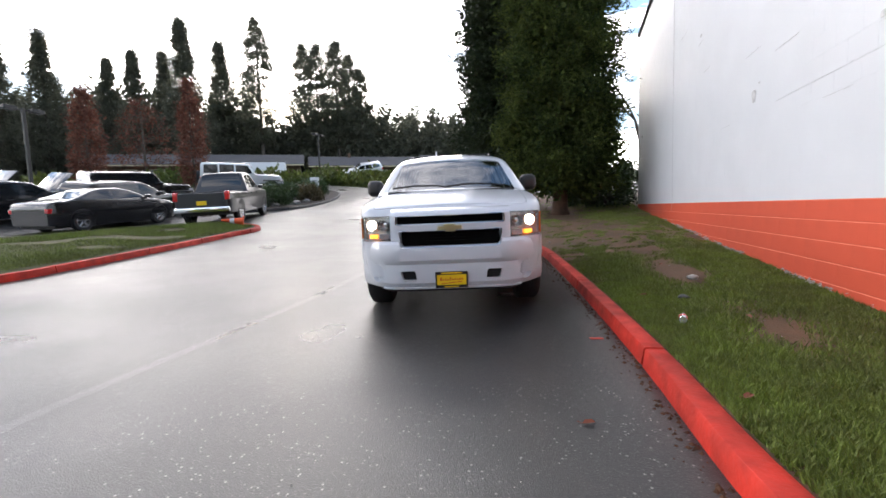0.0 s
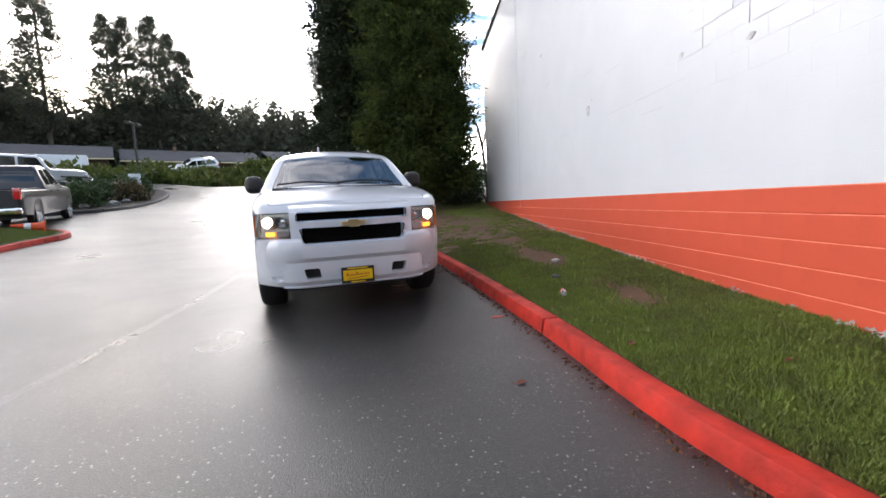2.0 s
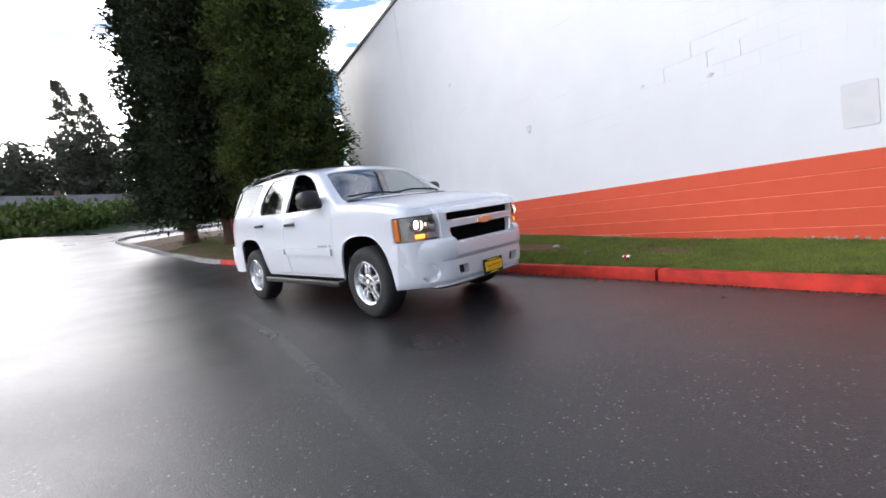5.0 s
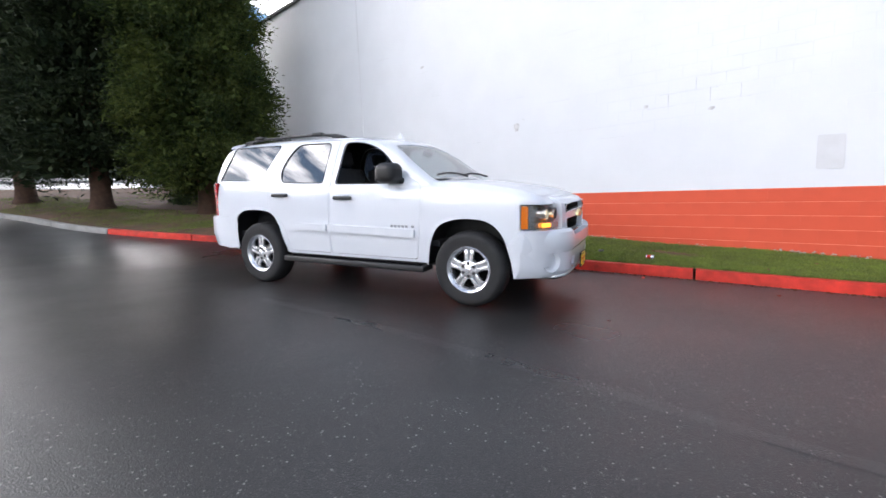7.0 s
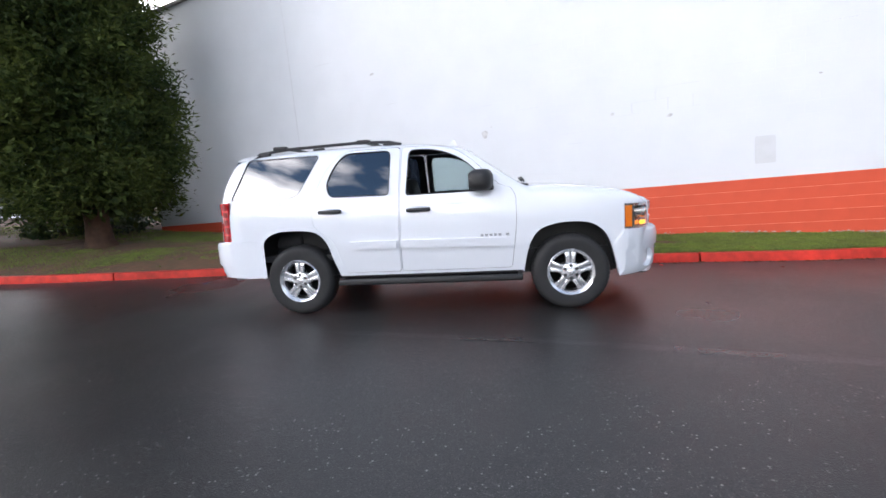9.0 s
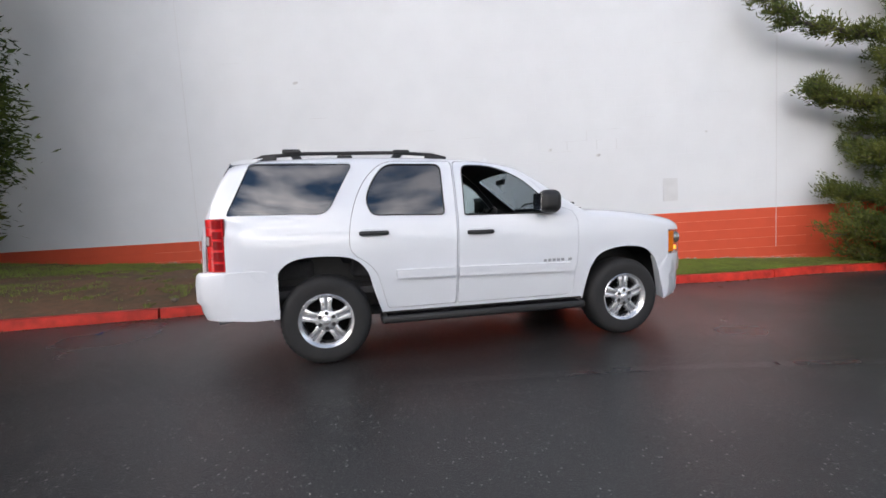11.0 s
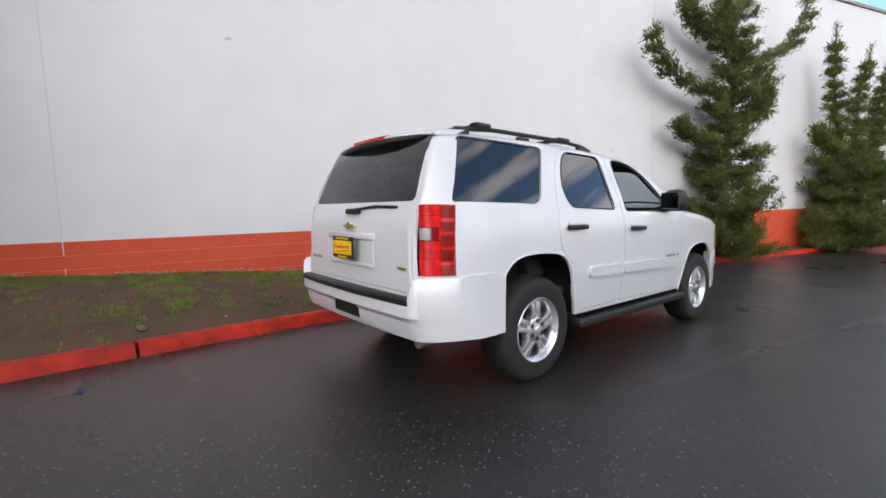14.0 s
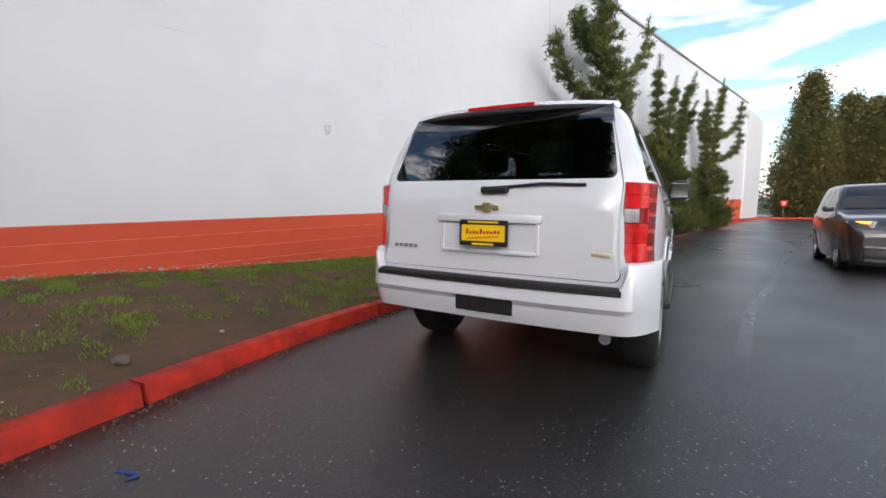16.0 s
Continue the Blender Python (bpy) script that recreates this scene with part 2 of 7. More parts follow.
M_ALLOY_DARK = material("painted_alloy", (0.30, 0.31, 0.33), 0.4, metal=0.6, vary=0.1, scale=20)
M_CHROME = material("chrome", (0.82, 0.82, 0.84), 0.08, metal=1.0)
M_GOLD = material("gold_badge", (0.78, 0.66, 0.38), 0.34, metal=1.0)
M_YELLOW = material("yellow_plate", (0.85, 0.56, 0.01), 0.4, vary=0.03, scale=10)
M_RED_INK = material("red_ink", (0.55, 0.03, 0.02), 0.5)
M_RED_LENS = material("red_lens", (0.80, 0.016, 0.020), 0.14, coat=1.0, vary=0.45, scale=28)
M_CLEAR_LENS = material("clear_lens", (0.45, 0.42, 0.42), 0.12, coat=1.0, vary=0.3, scale=30)
M_AMBER = material("amber_lens", (0.75, 0.18, 0.01), 0.15, coat=1.0)
M_REFLECTOR = material("lamp_reflector", (0.45, 0.44, 0.43), 0.22, metal=0.8, vary=0.2, scale=25)
M_GRILLE = material("matt_black_grille", (0.004, 0.004, 0.004), 0.95, vary=0.3, scale=40, spec=0.08)
M_RED_DARK = material("dark_red_lens", (0.26, 0.003, 0.005), 0.2, coat=0.35, vary=0.25, scale=25)
M_LAMP = glow("headlamp_glow", (1.0, 0.86, 0.62), 7)
M_AMBER_LIT = glow("amber_glow", (1.0, 0.30, 0.03), 1.4)
M_LENS = glass("lamp_lens", (0.93, 0.93, 0.93), 0.9)
M_GLASS_CLEAR = glass("clear_glass", (0.72, 0.80, 0.80), 1.6)
M_GLASS_DARK = glass("privacy_glass", (0.17, 0.19, 0.23), 3.4)
M_GLASS_SHIELD = glass("windscreen_glass", (0.46, 0.54, 0.57), 5.5)
M_BARK = material("red_bark", (0.10, 0.055, 0.035), 0.95, vary=0.5, scale=9, bump=1.0, bump_scale=18)
M_BARK_GREY = material("grey_bark", (0.10, 0.085, 0.07), 0.95, vary=0.5, scale=9, bump=1.0, bump_scale=18)
M_LEAF_SEQ = material("sequoia_leaf", (0.010, 0.025, 0.007), 0.75, vary=0.4, scale=5.5, colour2=(0.088, 0.108, 0.022), island=0.45, spec=0.2, thin=0.2)
# darker copy of the sequoia leaf, for the two rear trees
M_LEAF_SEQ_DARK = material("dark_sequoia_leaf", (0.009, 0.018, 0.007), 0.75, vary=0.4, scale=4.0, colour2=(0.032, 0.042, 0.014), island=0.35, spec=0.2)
M_LEAF_PINE = material("juniper_leaf", (0.036, 0.066, 0.016), 0.65, vary=0.4, scale=6.0, colour2=(0.150, 0.160, 0.034), island=0.4, spec=0.3, thin=0.2)
# fir leaf colour lifted pale to stand in for distance haze
M_LEAF_FAR = material("hazy_fir_leaf", (0.115, 0.120, 0.085), 0.7, vary=0.3, scale=0.6, island=0.3, thin=0.5)
M_LEAF_CEDAR = material("cedar_leaf", (0.060, 0.075, 0.014), 0.6, vary=0.4, scale=1.0, colour2=(0.115, 0.085, 0.018), island=0.3, thin=0.3)
M_LEAF_RED = material("red_autumn_leaf", (0.17, 0.068, 0.045), 0.7, vary=0.4, scale=1.5, island=0.4, thin=0.45)
M_LEAF_SHRUB = material("shrub_leaf", (0.045, 0.080, 0.018), 0.6, vary=0.4, scale=1.5, island=0.4)
M_ROOF = material("grey_shingle", (0.060, 0.062, 0.070), 0.9, vary=0.3, scale=3)
M_CEDAR_WALL = material("brown_wood_siding", (0.13, 0.085, 0.055), 0.8, vary=0.4, scale=4)
M_CREAM = material("cream_paint", (0.55, 0.48, 0.32), 0.7, vary=0.1, scale=4)


# ---- building blocks ----
def thing(name, label, category, m, group=""):
    """An Empty at the base of a thing, which its parts hang from."""
    ob = new(name)
    ob.empty_display_size = 0.2
    ob.matrix_world = m
    return tagged(ob, label, category, group)


def mesh_object(name, verts, faces, mat, parent=None, label="", smooth=False, angle=None):
    me = bpy.data.meshes.new(name)
    me.from_pydata(verts, [], faces)
    for one in mat if isinstance(mat, (list, tuple)) else (mat,):
        me.materials.append(one)
    if smooth:
        me.polygons.foreach_set("use_smooth", [True] * len(me.polygons))
        if angle:
            me.set_sharp_from_angle(angle=radians(angle))
    ob = new(name, me)
    if parent is not None:
        ob.parent = parent
    return tagged(ob, label)


def part(name, bm, mat, parent=None, label="", smooth=False, angle=35, fix=True):
    me = bpy.data.meshes.new(name)
    if fix:
        bmesh.ops.recalc_face_normals(bm, faces=bm.faces)
    bm.to_mesh(me)
    bm.free()
    for one in mat if isinstance(mat, (list, tuple)) else (mat,):
        me.materials.append(one)
    if smooth:
        me.polygons.foreach_set("use_smooth", [True] * len(me.polygons))
        me.set_sharp_from_angle(angle=radians(angle))
    ob = new(name, me)
    if parent is not None:
        ob.parent = parent
    return tagged(ob, label)


def box(x0, x1, y0, y1, z0, z1, bevel=0.0, seg=2, m=None):
    bm = bmesh.new()
    bmesh.ops.create_cube(bm, size=1)
    bmesh.ops.scale(bm, vec=(abs(x1 - x0), abs(y1 - y0), abs(z1 - z0)), verts=bm.verts)
    bmesh.ops.translate(bm, vec=((x0 + x1) / 2, (y0 + y1) / 2, (z0 + z1) / 2), verts=bm.verts)
    if bevel:
        bmesh.ops.bevel(bm, geom=list(bm.edges), offset=bevel, segments=seg, affect="EDGES", profile=0.5)
    if m is not None:
        bmesh.ops.transform(bm, matrix=m, verts=bm.verts)
    return bm


def join(*bms):
    """One bmesh out of several."""
    out = bms[0]
    for other in bms[1:]:
        me = bpy.data.meshes.new("joined")
        other.to_mesh(me)
        other.free()
        out.from_mesh(me)
        bpy.data.meshes.remove(me)
    return out


def prism(outline, axis, a, b, bevel=0.0):
    """A closed outline drawn in the two other axes, pushed along axis from a to b."""
    bm = bmesh.new()
    def place(p, c):
        return {"x": (c, p[0], p[1]), "y": (p[0], c, p[1]), "z": (p[0], p[1], c)}[axis]
    lo = [bm.verts.new(place(p, a)) for p in outline]
    hi = [bm.verts.new(place(p, b)) for p in outline]
    bm.faces.new(lo)
    bm.faces.new(list(reversed(hi)))
    k = len(outline)
    for i in range(k):
        bm.faces.new((lo[i], hi[i], hi[(i + 1) % k], lo[(i + 1) % k]))
    bmesh.ops.recalc_face_normals(bm, faces=bm.faces)
    if bevel:
        bmesh.ops.bevel(bm, geom=list(bm.edges), offset=bevel, segments=2, affect="EDGES", profile=0.5)
    return bm


def rounded(outline, r, seg=4):
    """The outline with its corners rounded by r (one number, or one for each corner)."""
    out, k = [], len(outline)
    for i in range(k):
        p0, p1, p2 = Vector(outline[i - 1]), Vector(outline[i]), Vector(outline[(i + 1) % k])
        ri = r[i] if isinstance(r, (list, tuple)) else r
        d0, d2 = (p0 - p1), (p2 - p1)
        t = min(ri, d0.length * 0.48, d2.length * 0.48)
        a, c = p1 + d0.normalized() * t, p1 + d2.normalized() * t
        for j in range(seg + 1):
            u = j / seg
            out.append(tuple((1 - u) ** 2 * a + 2 * u * (1 - u) * p1 + u ** 2 * c))
    return out


def lathe(profile, seg=32, axis="y", caps=True):
    """A profile of (radius, along) points turned round the axis; caps close its ends."""
    bm = bmesh.new()
    rings = []
    for r, h in profile:
        ring = []
        for i in range(seg):
            a = 2 * math.pi * i / seg
            c, s = r * math.cos(a), r * math.sin(a)
            ring.append(bm.verts.new({"y": (c, h, s), "z": (c, s, h), "x": (h, c, s)}[axis]))
        rings.append(ring)
    for p, q in zip(rings, rings[1:]):
        for i in range(seg):
            bm.faces.new((p[i], p[(i + 1) % seg], q[(i + 1) % seg], q[i]))
    for ring in (rings[0], rings[-1]) if caps else ():
        if (ring[0].co - ring[seg // 2].co).length > 1e-4:
            bm.faces.new(ring)
    bmesh.ops.remove_doubles(bm, verts=bm.verts, dist=1e-5)
    return bm


def tube(points, radius, seg=8, taper=None):
    """A round bar along points; taper: the radius at each point."""
    bm = bmesh.new()
    rings, pts = [], [Vector(p) for p in points]
    for i, p in enumerate(pts):
        d = (pts[min(i + 1, len(pts) - 1)] - pts[max(i - 1, 0)]).normalized()
        side = d.cross(Vector((0, 0, 1)) if abs(d.z) < 0.9 else Vector((1, 0, 0))).normalized()
        up = side.cross(d)
        r = taper[i] if taper else radius
        rings.append([bm.verts.new(p + r * (math.cos(2 * math.pi * k / seg) * side + math.sin(2 * math.pi * k / seg) * up)) for k in range(seg)])
    for a, b in zip(rings, rings[1:]):
        for k in range(seg):
            bm.faces.new((a[k], a[(k + 1) % seg], b[(k + 1) % seg], b[k]))
    bm.faces.new(rings[0])
    bm.faces.new(rings[-1])
    return bm


def cut(ob, cutters, operation="DIFFERENCE"):
    """ob's mesh after cutting it with bmeshes, one after the other."""
    me = ob.data
    for bm in cutters:
        work, cutter = new("work", me), part("cutter", bm, M_BLACK_PLASTIC)
        mod = work.modifiers.new("cut", "BOOLEAN")
        mod.operation, mod.solver, mod.object = operation, "EXACT", cutter
        me = bpy.data.meshes.new_from_object(work.evaluated_get(bpy.context.evaluated_depsgraph_get()))
        bpy.data.objects.remove(cutter)
        bpy.data.objects.remove(work)
    return me


def lerp(nodes, x):
    return float(np.interp(x, [n[0] for n in nodes], [n[1] for n in nodes]))


def smooth_lerp(nodes, x):
    """A smooth curve through nodes."""
    xs, ys = [n[0] for n in nodes], [n[1] for n in nodes]
    if x <= xs[0]:
        return ys[0]
    if x >= xs[-1]:
        return ys[-1]
    i = next(k for k in range(len(xs) - 1) if xs[k] <= x <= xs[k + 1])
    def slope(k):
        if k == 0 or k == len(xs) - 1:
            return 0.0 if len(xs) < 3 else (ys[min(k + 1, len(xs) - 1)] - ys[max(k - 1, 0)]) / (xs[min(k + 1, len(xs) - 1)] - xs[max(k - 1, 0)])
        return (ys[k + 1] - ys[k - 1]) / (xs[k + 1] - xs[k - 1])
    h = xs[i + 1] - xs[i]
    u = (x - xs[i]) / h
    return ((2 * u**3 - 3 * u**2 + 1) * ys[i] + (u**3 - 2 * u**2 + u) * h * slope(i) + (3 * u**2 - 2 * u**3) * ys[i + 1] + (u**3 - u**2) * h * slope(i + 1))


# ---- the lie of the land ----
RISE = [(-400, -3.0), (-60, -1.0), (-38, -0.66), (-31, -0.50), (-4, -0.125), (0, 0.0), (9, 0.27), (12, 0.42), (16, 0.70), (18, 0.90), (21, 1.12), (28, 1.85), (33, 2.45), (37, 2.85), (43, 3.05), (50, 4.9), (70, 5.2), (120, 6.0), (300, 9.0), (900, 12.0)]
CROSS = [(-300, 3.0), (-40, 1.9), (-25, 1.3), (-21.5, 1.0), (-18.5, 0.64), (-16, 0.58), (-13, 0.56), (-11, 0.36), (-9, 0.18), (-4.5, 0.0)]


def land(x, y):
    """Height of the paved ground."""
    side = lerp(CROSS, x) * min(1.0, max(0.25, (y + 12) / 16))
    return smooth_lerp(RISE, y) + side


def sheet(name, xs, ys, height, mat, keep=None, label="", kind="structure"):
    """A sheet of ground over the grid xs, ys."""
    verts = [(x, y, height(x, y)) for y in ys for x in xs]
    k = len(xs)
    faces = [(j * k + i, j * k + i + 1, (j + 1) * k + i + 1, (j + 1) * k + i) for j in range(len(ys) - 1) for i in range(k - 1)
             if keep is None or keep((xs[i] + xs[i + 1]) / 2, (ys[j] + ys[j + 1]) / 2)]
    return tagged(mesh_object(name, verts, faces, mat, smooth=True), label, kind=kind)


far = [-900, -600, -400, -260, -180, -130, -100, -85]
near = [v for v in np.arange(-74, 75, 2.0)]
sheet("ground", far + near + [-v for v in reversed(far)], far + near + [-v for v in reversed(far)], lambda x, y: land(x, y) - 0.06 - 0.0006 * max(0, abs(x) - 60), M_FAR_GROUND,
      label="rough grassy ground that reaches the horizon")
sheet("road", [v for v in np.arange(-60, 10.1, 1.0)], [v for v in np.arange(-60, 44.1, 1.0)], land, M_ASPHALT, label="wet dark asphalt drive and car park")

# kerb line on the building's side, from the far bend up the drive to the street
KERB = [(-16.0, -41.5), (-8.0, -42.4), (-2.5, -42.3), (0.2, -40.6), (1.30, -37.0), (1.50, -31.0), (1.50, -22), (1.49, -12.5), (1.47, -5), (1.30, -2.4), (1.06, -0.6), (0.66, 0.8), (0.47, 1.6), (0.30, 2.9), (-0.07, 5.1), (-0.48, 7.2), (-0.71, 8.3),
        (-1.02, 9.3), (-1.34, 10.1), (-1.58, 10.7), (-2.28, 12.3), (-2.95, 13.8), (-3.75, 16.0), (-4.7, 19.5), (-5.7, 23.5), (-7.0, 27.8), (-7.3, 30.0), (-6.2, 32.0), (-3.0, 33.4), (4.0, 34.0), (12, 34.2)]
KERB_H, KERB_W = 0.125, 0.145


def along(points, step):
    """Points about step apart on a smooth line through the given ones, closed corners kept soft."""
    pts = [Vector((*p, 0)) for p in points]
    out = []
    for i in range(len(pts) - 1):
        p0, p1, p2, p3 = pts[max(i - 1, 0)], pts[i], pts[i + 1], pts[min(i + 2, len(pts) - 1)]
        k = max(1, round((p2 - p1).length / step))
        for j in range(k):
            u = j / k
            out.append(0.5 * (2 * p1 + (p2 - p0) * u + (2 * p0 - 5 * p1 + 4 * p2 - p3) * u**2 + (3 * p1 - p0 - 3 * p2 + p3) * u**3))
    out.append(pts[-1])
    return out


def kerb_stone(line, mat, parent, height=KERB_H, width=KERB_W):
    """One length of kerb: sloped face, rounded nose, flat top."""
    prof = [(-width * 0.62, -0.10), (-width * 0.56, 0.0), (-width * 0.44, height * 0.90), (-width * 0.39, height * 0.98), (-width * 0.28, height), (width * 0.42, height), (width * 0.5, height * 0.94), (width * 0.5, -0.10)]
    verts, faces = [], []
    for i, p in enumerate(line):
        d = (line[min(i + 1, len(line) - 1)] - line[max(i - 1, 0)]).normalized()
        out = Vector((d.y, -d.x, 0))
        base = land(p.x, p.y)
        verts += [(p.x + out.x * o, p.y + out.y * o, base + h) for o, h in prof]
    k = len(prof)
    for i in range(len(line) - 1):
        faces += [(i * k + j, i * k + (j + 1) % k, (i + 1) * k + (j + 1) % k, (i + 1) * k + j) for j in range(k)]
    faces += [tuple(range(k - 1, -1, -1)), tuple(range((len(line) - 1) * k, len(line) * k))]
    return mesh_object("kerb_stone", verts, faces, mat, parent, smooth=True, angle=40)


def kerb(name, points, stone, colour, label, width=KERB_W, joint=None):
    """A kerb out of separate stones with open joints. colour(p) gives each stone's paint; joint: the y at which one joint falls."""
    line = along(points, 0.25)
    top = tagged(new(name), label, kind="structure")
    start = 0
    run = 0.0
    if joint is not None:
        run = stone - (sum((b - a).length for a, b in zip(line, line[1:]) if a.y < joint) % stone)
    for i in range(1, len(line)):
        run += (line[i] - line[i - 1]).length
        if run >= stone or i == len(line) - 1:
            seg = [p.copy() for p in line[start:i + 1]]
            if len(seg) > 1:
                seg[0] = seg[0].lerp(seg[1], 0.06)
                seg[-1] = seg[-1].lerp(seg[-2], 0.06)
                kerb_stone(seg, colour(seg[len(seg) // 2]), top, width=width)
            start, run = i, run - stone
    return top


kerb("kerb", KERB, 2.43, lambda p: M_RED_KERB if p.y < 13.6 else M_CONCRETE, "red-painted concrete kerb along the grass verge", joint=2.72)

# the verge between kerb and building, which swells up towards the wall
KERB_LINE = along(KERB, 0.5)
KERB_Y = [(p.y, p.x) for p in KERB_LINE if -40.6 < p.y < 27.5]


def verge_height(x, y):
    edge = lerp(KERB_Y, y)
    u = max(0.0, min(1.0, (x - edge - 0.07) / 1.6))
    lump = 0.03 * noise.noise((x * 0.9, y * 0.9, 0.0)) + 0.012 * noise.noise((x * 3.1, y * 3.1, 4.0))
    return land(max(x, -4.4), y) + KERB_H - 0.012 + u * (lerp([(3.0, 0.06), (7.0, 0.12), (10.0, 0.19), (13.0, 0.19), (17.0, 0.13)], y) + lump) + 0.012 * noise.noise((x * 6, y * 6, 9.0)) * u


def verge():
    verts, faces = [], []
    ys = np.arange(-40.5, 27.4, 0.25)
    k = 13
    for y in ys:
        edge = lerp(KERB_Y, y) + 0.07
        end = 2.16 if y < 17.2 else 14.0
        for i in range(k):
            u = (i / (k - 1)) ** 1.2
            x = edge + (end - edge) * u
            verts.append((x, y, verge_height(x, y)))
    for j in range(len(ys) - 1):
        faces += [(j * k + i, j * k + i + 1, (j + 1) * k + i + 1, (j + 1) * k + i) for i in range(k - 1)]
    return tagged(mesh_object("verge", verts, faces, M_GRASS, smooth=True), "patchy grass verge with bare muddy soil", kind="structure")


verge()

# ---- the building ----
WALL_X, WALL_N, WALL_S, BAND = 2.10, 17.3, -31.5, 1.19


def parapet(y):
    """The top of the wall, which falls a little to the north."""
    return 7.70 - 0.03 * y


def block_wall():
    top = tagged(new("wall_east"), "white-painted concrete block wall with an orange band at its foot", kind="structure")
    part("wall_core", prism([(WALL_S, -1.5), (WALL_N, -1.5), (WALL_N, parapet(WALL_N)), (WALL_S, parapet(WALL_S))], "x", WALL_X + 0.006, WALL_X + 30), M_WHITE_WALL, top)
    part("coping", prism([(WALL_S - 0.02, parapet(WALL_S)), (WALL_N + 0.03, parapet(WALL_N)), (WALL_N + 0.03, parapet(WALL_N) + 0.09), (WALL_S - 0.02, parapet(WALL_S) + 0.09)], "x", WALL_X - 0.05, WALL_X + 0.32), M_CONCRETE, top, "thin metal coping along the parapet")
    for mat, rows, name in ((M_ORANGE_WALL, range(-9, 0), "orange"), (M_WHITE_WALL, range(0, 38), "white")):
        verts, faces = [], []
        rng = random.Random(5)
        for r in rows:
            z0 = BAND + r * 0.2
            y = WALL_S - (0.2 if r % 2 else 0.0)
            while y < WALL_N - 0.01:
                y0, y1 = max(y, WALL_S), min(y + 0.4, WALL_N)
                y += 0.4
                z1 = min(z0 + 0.2, parapet(y1))
                if y1 - y0 < 0.03 or z1 - z0 < 0.03:
                    continue
                g, d = (0.006, 0.006) if name == "orange" else ((0.003, 0.0017) if 0.5 < y0 < 5.2 and 2.1 < z0 < 5.2 else (0.003, 0.0009))
                d += rng.uniform(-0.0003, 0.0003)
                gy = 0.0002 if name == "orange" else g
                near_band = name == "orange" and -1.2 < y0 < 12.4 and z0 > -0.05
                if near_band:
                    pieces.append((y0, y1, z0, z1, d))
                    continue
                b = len(verts)
                for yy, zz, xx in ((y0, z0, 0), (y1, z0, 0), (y1, z1, 0), (y0, z1, 0), (y0 + gy, z0 + g, d), (y1 - gy, z0 + g, d), (y1 - gy, z1 - g, d), (y0 + gy, z1 - g, d)):
                    verts.append((WALL_X + 0.003 - xx, yy, zz))
                faces += [(b + 4, b + 7, b + 6, b + 5)] + [(b + i, b + 4 + i, b + 4 + (i + 1) % 4, b + (i + 1) % 4) for i in range(4)]
        tagged(mesh_object("blocks", verts, faces, mat, top, name + "-painted concrete blocks"), kind="stuff")
    return top


pieces = []
WALL = block_wall()
# the lower wing at the far end, which has no band
tagged(part("wall_wing", box(WALL_X - 0.12, WALL_X + 14, -39.5, WALL_S - 0.03, -1.5, 8.2), M_WHITE_WALL), "plain white rendered wing at the end of the building", kind="structure")


